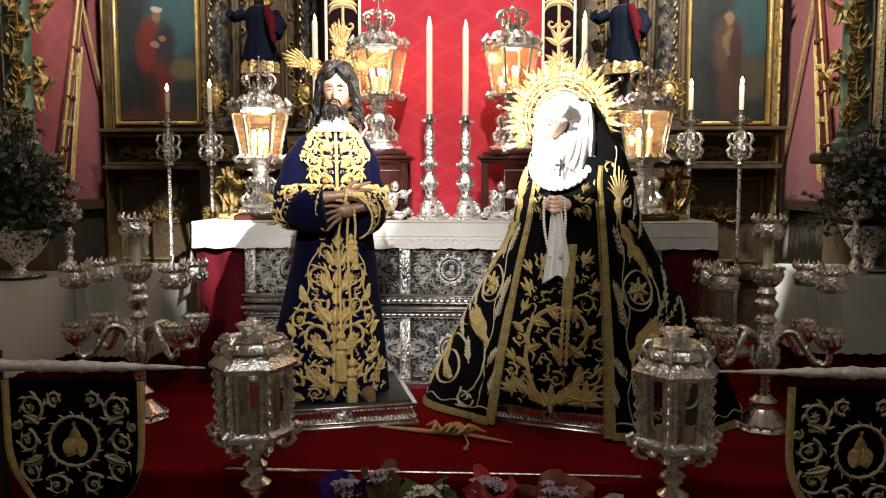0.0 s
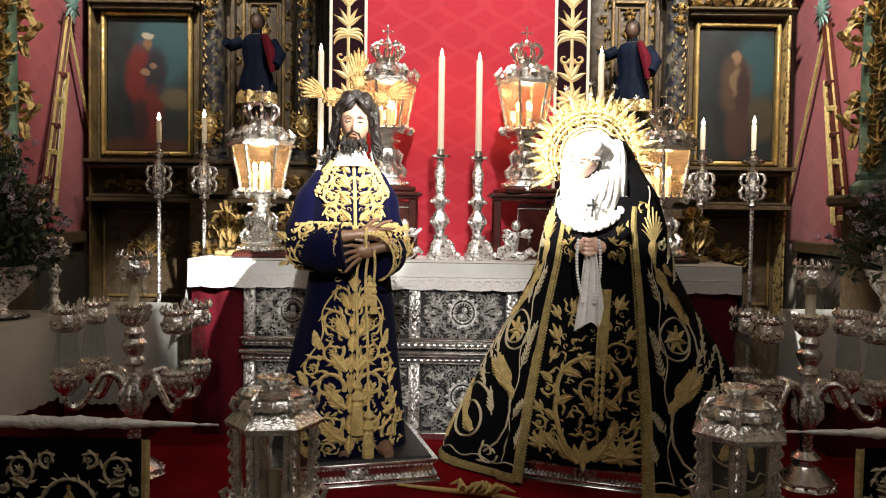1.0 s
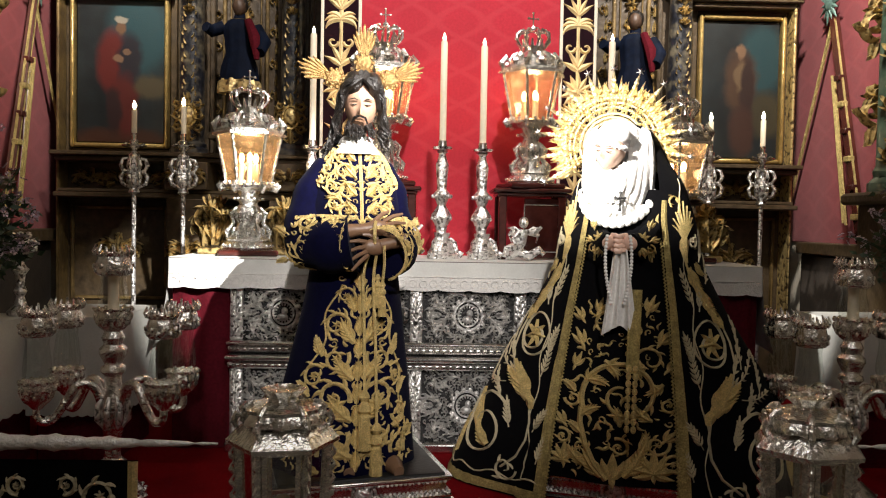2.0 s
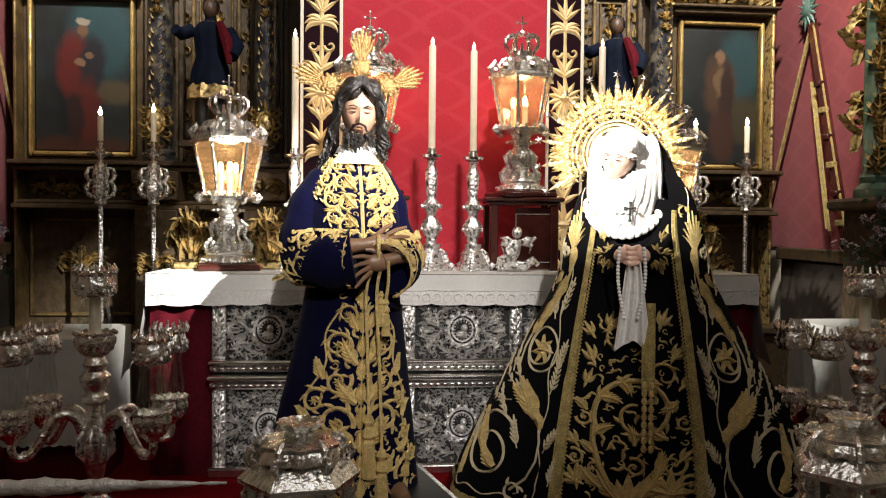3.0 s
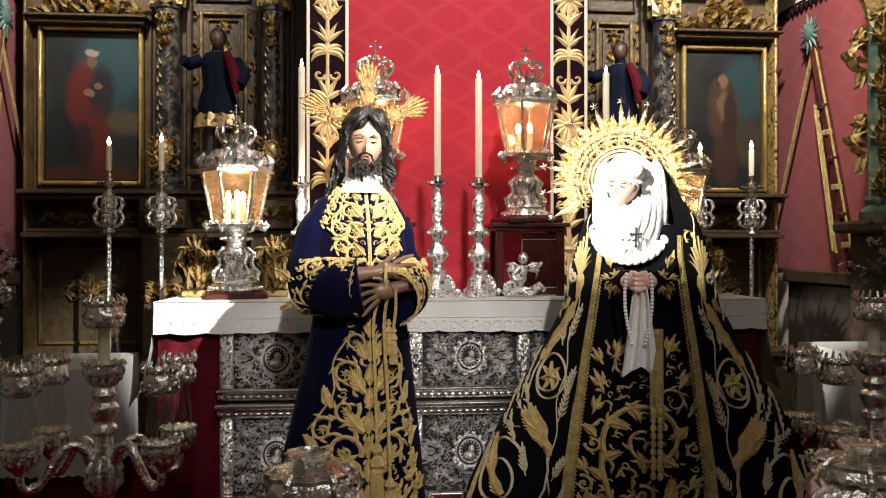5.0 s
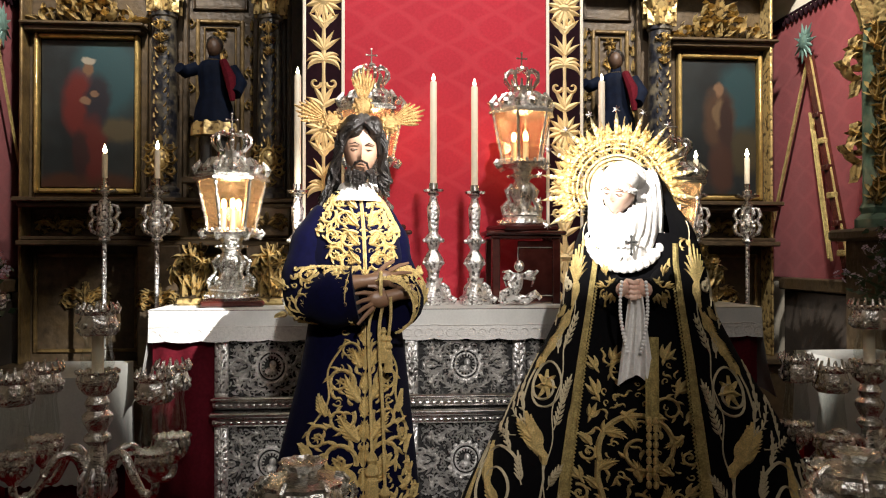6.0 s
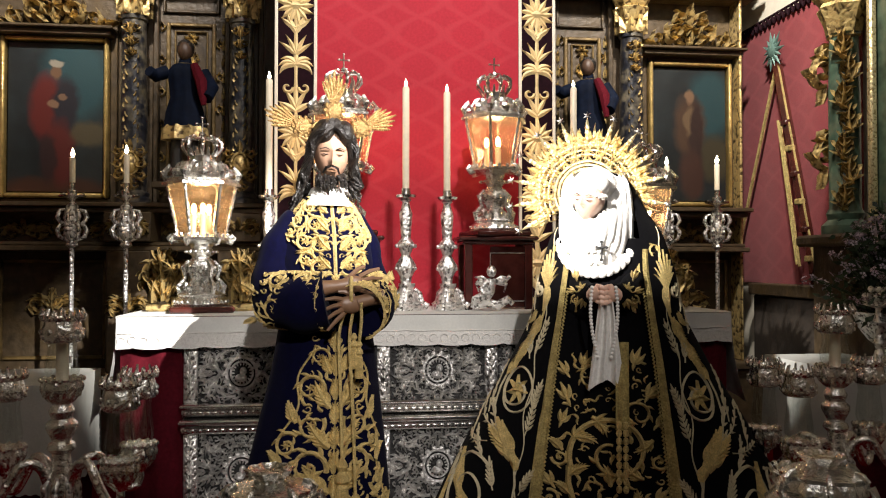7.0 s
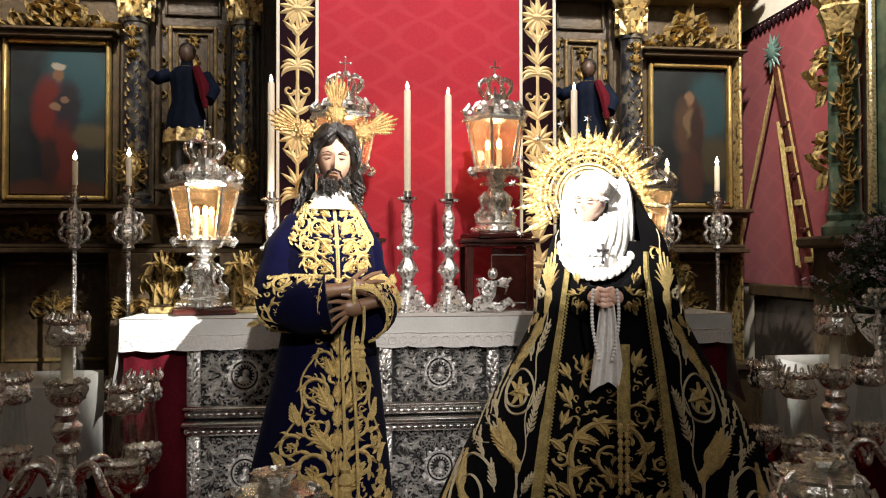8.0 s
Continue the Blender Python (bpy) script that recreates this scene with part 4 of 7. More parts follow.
def cross(g, z, h, m=0, r=0.005):
    g.tube([(0, 0, z), (0, 0, z + h)], r, 6, m)
    g.tube([(-h * 0.3, 0, z + h * 0.65), (h * 0.3, 0, z + h * 0.65)], r, 6, m)
    for p in ((0, 0, z + h), (-h * 0.3, 0, z + h * 0.65), (h * 0.3, 0, z + h * 0.65)):
        g.ball(p, r * 1.8, 6, m)


def studs(g, r, z, n, size, m=0, turn=0.0):
    for k in range(n):
        a = 2 * math.pi * k / n + turn
        g.ball((r * math.cos(a), r * math.sin(a), z), size, 6, m)


def altar_lantern(place, label):
    t = thing("altar_lantern", place, label, "lantern", "silver lanterns on the altar", turn=12)
    g = Geo()
    g.box((0, 0, 0.018), (0.36, 0.36, 0.036), 0.01)
    part("wooden_base", g, MAHOGANY, t, "dark mahogany base")
    g = Geo()
    g.lathe([(0.155, 0.037), (0.16, 0.05), (0.15, 0.07), (0.125, 0.09), (0.13, 0.1), (0.11, 0.125), (0.085, 0.15), (0.06, 0.175), (0.065, 0.2), (0.08, 0.23), (0.082, 0.27), (0.065, 0.3), (0.05, 0.32), (0.06, 0.335), (0.09, 0.35), (0.055, 0.37), (0.07, 0.4)], 28, 0, lobes=6, amp=0.05)
    for k in range(6):
        a = math.pi / 3 * k
        g.tube([(math.cos(a) * q, math.sin(a) * q, z) for q, z in ((0.125, 0.1), (0.13, 0.15), (0.09, 0.2), (0.105, 0.26), (0.07, 0.3))], [0.01, 0.02, 0.012, 0.018, 0.01], 6)
        g.ball((math.cos(a + 0.52) * 0.1, math.sin(a + 0.52) * 0.1, 0.15), (0.022, 0.022, 0.03), 7)
        g.ball((math.cos(a + 0.52) * 0.085, math.sin(a + 0.52) * 0.085, 0.25), (0.018, 0.018, 0.026), 7)
    studs(g, 0.09, 0.352, 16, 0.009)
    studs(g, 0.155, 0.062, 24, 0.009)
    part("pedestal", g, SILVER_FINE, t)
    g = Geo()
    g.lathe([(0.06, 0.4), (0.12, 0.405), (0.16, 0.42), (0.165, 0.435), (0.13, 0.45)], 24, 0, lobes=6, amp=0.06)
    for k in range(6):
        a = math.pi / 3 * k
        g.tube([(math.cos(a) * q, math.sin(a) * q, z) for q, z in ((0.13, 0.42), (0.17, 0.405), (0.185, 0.43), (0.165, 0.45))], 0.016, 6)
    studs(g, 0.15, 0.45, 18, 0.012)
    part("tray", g, SILVER_FINE, t)
    lo, hi = hexpts(0.135, 0.45), hexpts(0.195, 0.74)
    for k in range(6):
        g = Geo()
        a, b, c, d = (Vector(p) for p in (lo[k], lo[(k + 1) % 6], hi[(k + 1) % 6], hi[k]))
        g.add([tuple(p * 0.985 + Vector((0, 0, p.z * 0.015))) for p in (a, b, c, d)], [(0, 1, 2, 3)])
        pane = part("pane", g, AMBER_GLASS, t)
        pane.visible_shadow = False
        g = Geo()
        n = 12
        g.tube([tuple(a.lerp(d, i / n)) for i in range(n + 1)], [0.008 + 0.004 * (i % 2) for i in range(n + 1)], 6)
        part("rib", g, SILVER_FINE, t)
    g = Geo()
    g.lathe([(0.2, 0.735), (0.225, 0.74), (0.225, 0.757), (0.205, 0.765), (0.215, 0.775), (0.17, 0.8), (0.12, 0.825), (0.08, 0.845), (0.07, 0.87)], 6, 0)
    o = Orn(12)
    for k in range(6):
        a = math.pi / 3 * k
        g.tube([(math.cos(a) * q, math.sin(a) * q, z) for q, z in ((0.2, 0.77), (0.215, 0.81), (0.18, 0.85), (0.16, 0.82), (0.13, 0.86), (0.1, 0.88))], [0.014, 0.022, 0.02, 0.016, 0.018, 0.012], 6)
        a += math.pi / 6
        g.ball((math.cos(a) * 0.165, math.sin(a) * 0.165, 0.81), (0.04, 0.04, 0.03), 8)
        g.ball((math.cos(a) * 0.12, math.sin(a) * 0.12, 0.85), (0.03, 0.03, 0.03), 8)
    part("roof", g, SILVER_FINE, t, "chased silver roof", 30)
    g = Geo()
    crown(g, 0.87, 0.075, 0.25)
    part("crown", g, SILVER_PLAIN, t, "small silver crown")
    g = Geo()
    cross(g, 1.04, 0.105)
    part("cross", g, SILVER_PLAIN, t)
    for k in range(3):
        a = 2.1 * k + 0.6
        g = Geo()
        g.lathe([(0.017, 0.45), (0.017, 0.57), (0.006, 0.575)], 10, 0, (0.05 * math.cos(a), 0.05 * math.sin(a), 0))
        stub = part("candle", g, WAX, t)
        g = Geo()
        g.ball((0.05 * math.cos(a), 0.05 * math.sin(a), 0.605), (0.017, 0.017, 0.034), 10)
        part("lamp", g, LAMP_BULB, stub, "glowing warm candle bulb")
    bulb("lantern_light", (place[0], place[1], place[2] + 0.62), 2.6, 0.04, (1.0, 0.72, 0.46))
    return t


LANT = ((-1.285, 5.62, ALTAR_TOP), (1.43, 5.62, ALTAR_TOP), (-0.455, 5.8, 1.935), (0.505, 5.8, 1.935))
for p in LANT:
    altar_lantern(p, "silver hexagonal lantern with a crowned roof and lit bulbs")
for x in (-0.455, 0.505):
    t = thing("lantern_stand", (x, 5.8, ALTAR_TOP), "dark mahogany stand under a silver lantern", "stand", "lantern stands")
    g = Geo()
    g.box((0, 0, 0.44), (0.5, 0.36, 0.028), 0.01)
    g.box((0, 0, 0.415), (0.45, 0.32, 0.022), 0.008)
    part("top", g, MAHOGANY, t)
    for sx in (-1, 1):
        for sy in (-1, 1):
            g = Geo()
            g.box((sx * 0.19, sy * 0.13, 0.2), (0.05, 0.05, 0.41), 0.006)
            part("leg", g, MAHOGANY, t)
    g = Geo()
    g.box((0.06, -0.12, 0.2), (0.22, 0.02, 0.38), 0.005)
    part("panel", g, MAHOGANY, t)
    g = Geo()
    for a, b in (((-0.05, 0.05), (0.17, 0.05)), ((-0.05, 0.35), (0.17, 0.35)), ((-0.05, 0.05), (-0.05, 0.35)), ((0.17, 0.05), (0.17, 0.35))):
        g.tube([(a[0], -0.132, a[1]), (b[0], -0.132, b[1])], 0.004, 5)
    part("inlay", g, SILVER_PLAIN, t, "thin pale inlay line")


# ---- altar candlesticks ----
def candlestick(place, h, candle, label):
    t = thing("altar_candlestick", place, label, "candlestick", "silver altar candlesticks")
    g = Geo()
    k = h / 0.7
    g.lathe([(0.095, 0), (0.098, 0.02), (0.08, 0.035), (0.085, 0.05), (0.06, 0.09 * k), (0.04, 0.13 * k), (0.05, 0.145 * k), (0.05, 0.16 * k)], 12, 0, lobes=3, amp=0.16)
    for i in range(3):
        a = 2 * math.pi / 3 * i
        g.tube([(math.cos(a) * q, math.sin(a) * q, z) for q, z in ((0.115, 0.01), (0.13, 0.03), (0.1, 0.05), (0.085, 0.1), (0.055, 0.13))], [0.016, 0.02, 0.014, 0.016, 0.01], 6)
    part("foot", g, SILVER, t)
    g = Geo()
    g.lathe([(0.03, 0.16 * k), (0.035, 0.2 * k), (0.055, 0.24 * k), (0.06, 0.27 * k), (0.035, 0.31 * k), (0.025, 0.33 * k), (0.04, 0.37 * k), (0.05, 0.4 * k), (0.028, 0.43 * k), (0.032, 0.5 * k), (0.038, 0.58 * k), (0.025, 0.62 * k), (0.02, 0.65 * k), (0.035, 0.66 * k)], 18, 0, lobes=6, amp=0.06)
    for z in (0.25, 0.385):
        studs(g, 0.055, z * k, 8, 0.014)
    part("stem", g, SILVER, t)
    g = Geo()
    g.lathe([(0.02, h - 0.04), (0.06, h - 0.025), (0.068, h - 0.01), (0.06, h - 0.012), (0.03, h - 0.02), (0.028, h + 0.03), (0.024, h + 0.03)], 20)
    part("drip_pan", g, SILVER_PLAIN, t)
    g = Geo()
    g.lathe([(0.021, h + 0.02), (0.021, h + candle), (0.015, h + candle + 0.012), (0.004, h + candle + 0.01)], 14)
    part("candle", g, WAX, t, "tall cream wax candle")
    g = Geo()
    g.lathe([(0.002, 0), (0.009, 0.008), (0.01, 0.016), (0.005, 0.032), (0.001, 0.045)], 10, 0, (0, 0, h + candle + 0.012))
    part("flame", g, FLAME, t)
    bulb("candle_light", (place[0], place[1], place[2] + h + candle + 0.05), 0.25, 0.02, (1.0, 0.7, 0.4))


candlestick((-0.077, 5.62, ALTAR_TOP), 0.71, 0.645, "tall silver altar candlestick with a lit cream candle")
candlestick((0.176, 5.62, ALTAR_TOP), 0.7, 0.63, "tall silver altar candlestick with a lit cream candle")
candlestick((-0.91, 5.75, ALTAR_TOP), 0.71, 0.7, "tall silver altar candlestick with a lit candle")
candlestick((1.015, 5.75, ALTAR_TOP), 0.71, 0.7, "tall silver altar candlestick with a lit candle")


# ---- processional candle standards behind the altar ----
def standard(x, z_flame):
    t = thing("candle_standard", (x, 6.53, DAIS), "slender silver candle standard with openwork knop and lit candle", "candlestick", "candle standards")
    d = z_flame - 2.53
    g = Geo()
    g.lathe([(0.14, 0), (0.14, 0.03), (0.1, 0.06), (0.04, 0.1), (0.025, 0.16)], 18)
    part("foot", g, SILVER, t)
    g = Geo()
    g.tube([(0, 0, 0.15 + i * 0.07) for i in range(21)], [0.014 + 0.003 * (i % 2) for i in range(21)], 8)
    part("pole", g, SILVER, t)
    g = Geo()
    g.lathe([(0.015, 1.53), (0.04, 1.55), (0.025, 1.59), (0.045, 1.63), (0.05, 1.7), (0.03, 1.78), (0.04, 1.82), (0.015, 1.85)], 16, 0, lobes=8, amp=0.08)
    for k in range(8):
        a = math.pi / 4 * k
        g.tube([(math.cos(a) * q, math.sin(a) * q, z) for q, z in ((0.03, 1.58), (0.085, 1.61), (0.1, 1.66), (0.075, 1.7), (0.1, 1.745), (0.085, 1.79), (0.05, 1.8))], [0.008, 0.014, 0.014, 0.01, 0.014, 0.012, 0.008], 6)
        g.ball((math.cos(a) * 0.07, math.sin(a) * 0.07, 1.7), 0.018, 6)
    part("knop", g, SILVER, t, "openwork silver knop")
    g = Geo()
    g.lathe([(0.015, 1.85), (0.03, 1.87), (0.085, 1.885), (0.09, 1.895), (0.04, 1.893), (0.03, 1.9), (0.035, 1.93), (0.018, 1.94), (0.02, 1.985)], 18)
    studs(g, 0.07, 1.9, 6, 0.012)
    part("drip_pan", g, SILVER_PLAIN, t)
    g = Geo()
    g.lathe([(0.019, 1.96), (0.02, 2.15 + d), (0.012, 2.16 + d), (0.003, 2.158 + d)], 12)
    part("candle", g, WAX, t)
    g = Geo()
    g.lathe([(0.002, 0), (0.013, 0.012), (0.015, 0.025), (0.008, 0.045), (0.001, 0.064)], 10, 0, (0, 0, 2.16 + d))
    part("flame", g, FLAME, t)
    bulb("candle_light", (x, 6.53, DAIS + 2.22 + d), 0.25, 0.02, (1.0, 0.7, 0.4))


for x, z in ((-2.32, 2.53), (-1.961, 2.56), (1.97, 2.54), (2.37, 2.559)):
    standard(x, z)


# ---- silver processional bases under the two figures ----
def curve_at(table, z):
    """Values of a profile table [(z, ...)] at z, linear between rows."""
    z = max(table[0][0], min(table[-1][0], z))
    for p, q in zip(table, table[1:]):
        if z <= q[0]:
            s = (z - p[0]) / (q[0] - p[0])
            return [a + (b - a) * s for a, b in zip(p[1:], q[1:])]
    return list(table[-1][1:])


def silver_base(place, turn, w, d):
    t = thing("figure_base", place, "low silver processional base with beaded mouldings and dark top", "base", "silver bases", turn=turn)
    g = Geo()
    for zz, hh, grow in ((0.012, 0.024, 0.035), (0.034, 0.02, 0.022), (0.07, 0.056, 0.0), (0.108, 0.018, 0.018), (0.12, 0.01, 0.026)):
        g.box((0, 0, zz), (w + 2 * grow, d + 2 * grow, hh), 0.006)
    part("moulding", g, SILVER_PLAIN, t)
    g = Geo()
    for zz, gap, grow in ((0.1, 0.021, 0.012), (0.046, 0.021, 0.016)):
        n = int((w + 0.02) / gap)
        for i in range(n):
            g.ball((-w / 2 + (i + 0.5) * w / n, -d / 2 - grow, zz), 0.0085, 6)
            for s in (-1, 1):
                g.ball((s * (w / 2 + grow), -d / 2 + (i + 0.5) * d / n, zz), 0.0085, 6)
    part("beading", g, SILVER, t)
    g = Geo()
    g.ball((0, -d / 2, 0.068), (0.04, 0.02, 0.036), 14)
    g.tube([(0.05 * math.cos(a), -d / 2 - 0.012, 0.068 + 0.042 * math.sin(a)) for a in np.linspace(0, 6.283, 21)], 0.006, 6)
    part("boss", g, SILVER, t, "oval silver boss")
    g = Geo()
    g.box((0, 0, 0.128), (w - 0.01, d - 0.01, 0.012), 0.003)
    part("top", g, IRON, t, "black top board")


C = (-0.53, 4.42, PLATFORM)
V = (0.83, 4.57, PLATFORM)
silver_base(C, 15, 0.76, 0.68)
silver_base(V, -20, 0.66, 0.9)

# ---- robed standing figure, one mesh ----
ROBE = [(0.135, 0.325, 0.28, -0.035), (0.45, 0.295, 0.255, -0.028), (0.85, 0.235, 0.205, -0.005), (1.06, 0.205, 0.175, 0.0), (1.3, 0.222, 0.18, 0.0), (1.44, 0.2, 0.155, 0.0), (1.54, 0.15, 0.12, 0.0), (1.61, 0.1, 0.09, 0.0), (1.65, 0.062, 0.065, 0.0)]


def robe(u, z, h):
    a, b, sx = curve_at(ROBE, z)
    p = u / ((a + b) / 2)
    k = 1 + max(0, 1.05 - z) * 0.045 * math.cos(9 * p + 0.8) + max(0, 0.9 - z) * 0.1 * max(0.0, -math.sin(p))
    return (sx + (a * k + h) * math.sin(p), -(b * k + h) * math.cos(p) - 0.02, z)


g = Geo()
zs = list(np.linspace(0.135, 1.65, 46))
vs, n = [], 72
for z in zs:
    a, b, sx = curve_at(ROBE, z)
    for j in range(n):
        vs.append(robe(2 * math.pi * j / n * (a + b) / 2, z, 0))
g.add(vs, [(i * n + j, i * n + (j + 1) % n, (i + 1) * n + (j + 1) % n, (i + 1) * n + j) for i in range(len(zs) - 1) for j in range(n)], 0)
# sleeves
SL_A = [(-0.12, 0.0, 1.525), (-0.19, -0.005, 1.42), (-0.235, -0.035, 1.28), (-0.235, -0.1, 1.17), (-0.15, -0.2, 1.15), (-0.045, -0.245, 1.165)]
SL_B = [(0.11, 0.0, 1.525), (0.165, -0.005, 1.42), (0.185, -0.03, 1.28), (0.18, -0.1, 1.17), (0.15, -0.17, 1.14), (0.11, -0.22, 1.14)]
RAD = [0.06, 0.078, 0.085, 0.1, 0.118, 0.125]


def smooth_path(pts, k=5):
    out = []
    ps = [Vector(p) for p in pts]
    for i in range(len(ps) - 1):
        p0, p1, p2, p3 = ps[max(0, i - 1)], ps[i], ps[i + 1], ps[min(len(ps) - 1, i + 2)]
        for j in range(k):
            t = j / k
            out.append(0.5 * ((2 * p1) + (p2 - p0) * t + (2 * p0 - 5 * p1 + 4 * p2 - p3) * t * t + (3 * p1 - p0 - 3 * p2 + p3) * t ** 3))
    return out + [ps[-1]]


for path in (SL_A, SL_B):
    sp = smooth_path(path)
    rr = [float(np.interp(i / (len(sp) - 1), np.linspace(0, 1, 6), RAD)) * (1 + 0.05 * math.sin(i * 1.3)) for i in range(len(sp))]
    g.tube(sp, rr, 20, 0)


def on_sleeve(path, grow):
    a, b = Vector(path[3]), Vector(path[5])
    ax = (b - a).normalized()
    out = Vector((0, -1, 0)) - ax * Vector((0, -1, 0)).dot(ax)
    out.normalize()
    up = Vector((0, 0, 1)) - ax * ax.z
    up = (up - out * up.dot(out)).normalized()
    length = (b - a).length

    def f(u, v, h):
        q = v / 0.11
        return a + ax * u + (out * math.cos(q) + up * math.sin(q)) * (grow + h)
    return f


for path, d in ((SL_A, 1), (SL_B, -1)):
    o = Orn(31 + d)
    for x, y, r, s in ((0.05, 0.09, 0.05, 1), (0.05, -0.03, 0.05, -1), (0.06, -0.13, 0.045, 1), (0.165, 0.1, 0.05, -1), (0.17, -0.01, 0.05, 1), (0.17, -0.12, 0.05, -1)):
        o.spiral(x, y, r, 1.2 * s, s, 1.2, 0.0085, leaves=5, leaf=0.038, bloom=0.017)
    o.lobed(-0.04, 0.03, 2.6, 0.08, 0.4)
    o.lobed(-0.04, -0.08, 3.6, 0.07, -0.4)
    o.fill(lambda x, y: -0.03 < x < 0.23 and abs(y) < 0.17, (-0.03, -0.17, 0.23, 0.17), 0.017, 0.034, 1500, h=0.008, curls=0.3)
    o.stroke([(0.235, -0.18 + 0.03 * i) for i in range(13)], [0.007] * 13, 0.008)
    o.lay(g, on_sleeve(path, 0.118), 1)


# skirt embroidery
def tri(x, y):
    return 0.17 < y < 1.02 and abs(x) < 0.075 + (1.04 - y) * 0.3


o = Orn(8)
for cx, cz, r, st, way, w in ((0.062, 0.93, 0.042, 3.6, -1, 0.007), (0.1, 0.8, 0.06, 3.4, -1, 0.0095), (0.095, 0.65, 0.06, 2.6, 1, 0.0095), (0.185, 0.57, 0.055, 2.4, -1, 0.009), (0.1, 0.48, 0.075, 3.4, -1, 0.011), (0.225, 0.4, 0.062, 3.2, 1, 0.01), (0.095, 0.3, 0.07, 2.6, 1, 0.011), (0.215, 0.25, 0.06, 3.6, -1, 0.01), (0.3, 0.3, 0.04, 3.2, 1, 0.007), (0.1, 0.18, 0.035, 3.0, -1, 0.008)):
    o.spiral(cx, cz, r, st, way, 1.25, w, leaves=5, leaf=r * 0.72, bloom=r * 0.36)
for x, z, an, ln, b in ((0.02, 0.72, 0.9, 0.13, 0.4), (0.02, 0.56, 0.7, 0.13, 0.5), (0.02, 0.38, 0.6, 0.15, 0.5), (0.02, 0.22, 0.5, 0.16, 0.5), (0.15, 0.66, 1.0, 0.1, 0.5), (0.2, 0.48, 0.9, 0.1, -0.5), (0.16, 0.34, 0.2, 0.1, 0.6), (0.02, 0.86, 1.1, 0.09, 0.3), (0.15, 0.15, 0.3, 0.1, 0.4)):
    o.lobed(x, z, an, ln, b)
o.stroke([(0.09 + (1.0 - z) * 0.27 + 0.02 * math.sin(z * 24), z) for z in np.linspace(0.98, 0.2, 30)], [0.005] * 30, 0.007)
o.fill(lambda x, y: x > 0.012 and tri(x, y), (0, 0.15, 0.36, 1.04), 0.021, 0.034, 2500, h=0.007, curls=0.2)
o.mirrored()
for z in np.linspace(0.16, 0.95, 9):
    o.lobed(0, z, 1.57, 0.1, 0)
o.lay(g, robe, 1)
# breast embroidery
o = Orn(18)
for cx, cz, r, st, way in ((0.06, 1.31, 0.045, 3.6, 1), (0.055, 1.4, 0.042, 2.4, -1), (0.12, 1.42, 0.045, 3.0, 1), (0.07, 1.49, 0.042, 3.4, -1), (0.145, 1.51, 0.042, 2.6, 1), (0.09, 1.57, 0.036, 2.6, -1), (0.165, 1.575, 0.036, 3.0, 1), (0.19, 1.46, 0.036, 2.8, -1), (0.115, 1.34, 0.035, 3.0, -1)):
    o.spiral(cx, cz, r, st, way, 1.2, 0.0095, leaves=5, leaf=0.034, bloom=0.018)
for z in (1.3, 1.38, 1.46, 1.54):
    o.lobed(0.02, z, 0.8, 0.075, 0.4)
o.fill(lambda x, y: 0.012 < x < 0.09 + (y - 1.27) * 0.55 and y < 1.61 and x < 0.23, (0, 1.27, 0.24, 1.61), 0.0135, 0.03, 2500, h=0.008, curls=0.3)
o.mirrored()
o.stroke([(0, 1.26 + 0.03 * i) for i in range(12)], [0.008] * 12, 0.01)
o.lay(g, robe, 1)
# collar, neck, feet
g.lathe([(0.112, 1.575), (0.108, 1.59), (0.085, 1.62), (0.072, 1.65), (0.06, 1.662)], 24, 5, (0, -0.03, 0), 12, 0.03, flat=(1.0, 1.1))
g.lathe([(0.052, 1.63), (0.05, 1.72)], 16, 2, (0, -0.025, 0))
g.tube([(0.13, -0.18, 0.165), (0.15, -0.26, 0.16), (0.16, -0.33, 0.15)], [0.045, 0.045, 0.025], 10, 4)
g.tube([(-0.05, -0.2, 0.165), (-0.06, -0.27, 0.16), (-0.06, -0.31, 0.15)], [0.045, 0.04, 0.025], 10, 4)
# hands bound at the wrist
for wrist, tip, s in (((0.0, -0.28, 1.23), (0.2, -0.265, 1.255), 1), ((0.09, -0.3, 1.165), (-0.1, -0.315, 1.12), -1)):
    w, t = Vector(wrist), Vector(tip)
    d = (t - w).normalized()
    up = Vector((0, 0.1, 1)).normalized()
    g.tube([w - d * 0.09, w - d * 0.02, w + d * 0.03], [0.036, 0.027, 0.03], 10, 4)
    g.ball(tuple(w + d * 0.055), (0.058, 0.024, 0.037), 14, 4)
    for k in range(4):
        b = w + d * 0.085 + up * (0.028 - 0.019 * k)
        e = b + d * (0.1 - 0.012 * abs(k - 1)) + up * (0.035 - 0.024 * k) + Vector((0, -0.012, -0.012))
        g.tube([b, b.lerp(e, 0.5) + Vector((0, -0.008, 0.006)), e], [0.0105, 0.0095, 0.006], 7, 4)
    b = w + d * 0.04 + up * 0.03
    g.tube([b, b + d * 0.04 + up * 0.03, b + d * 0.07 + up * 0.038], [0.012, 0.01, 0.007], 7, 4)
g.tube([(0.045 + 0.012 * math.cos(a), -0.29 + 0.04 * math.cos(a), 1.205 + 0.06 * math.sin(a)) for a in np.linspace(0, 6.283, 15)], 0.008, 6, 1)


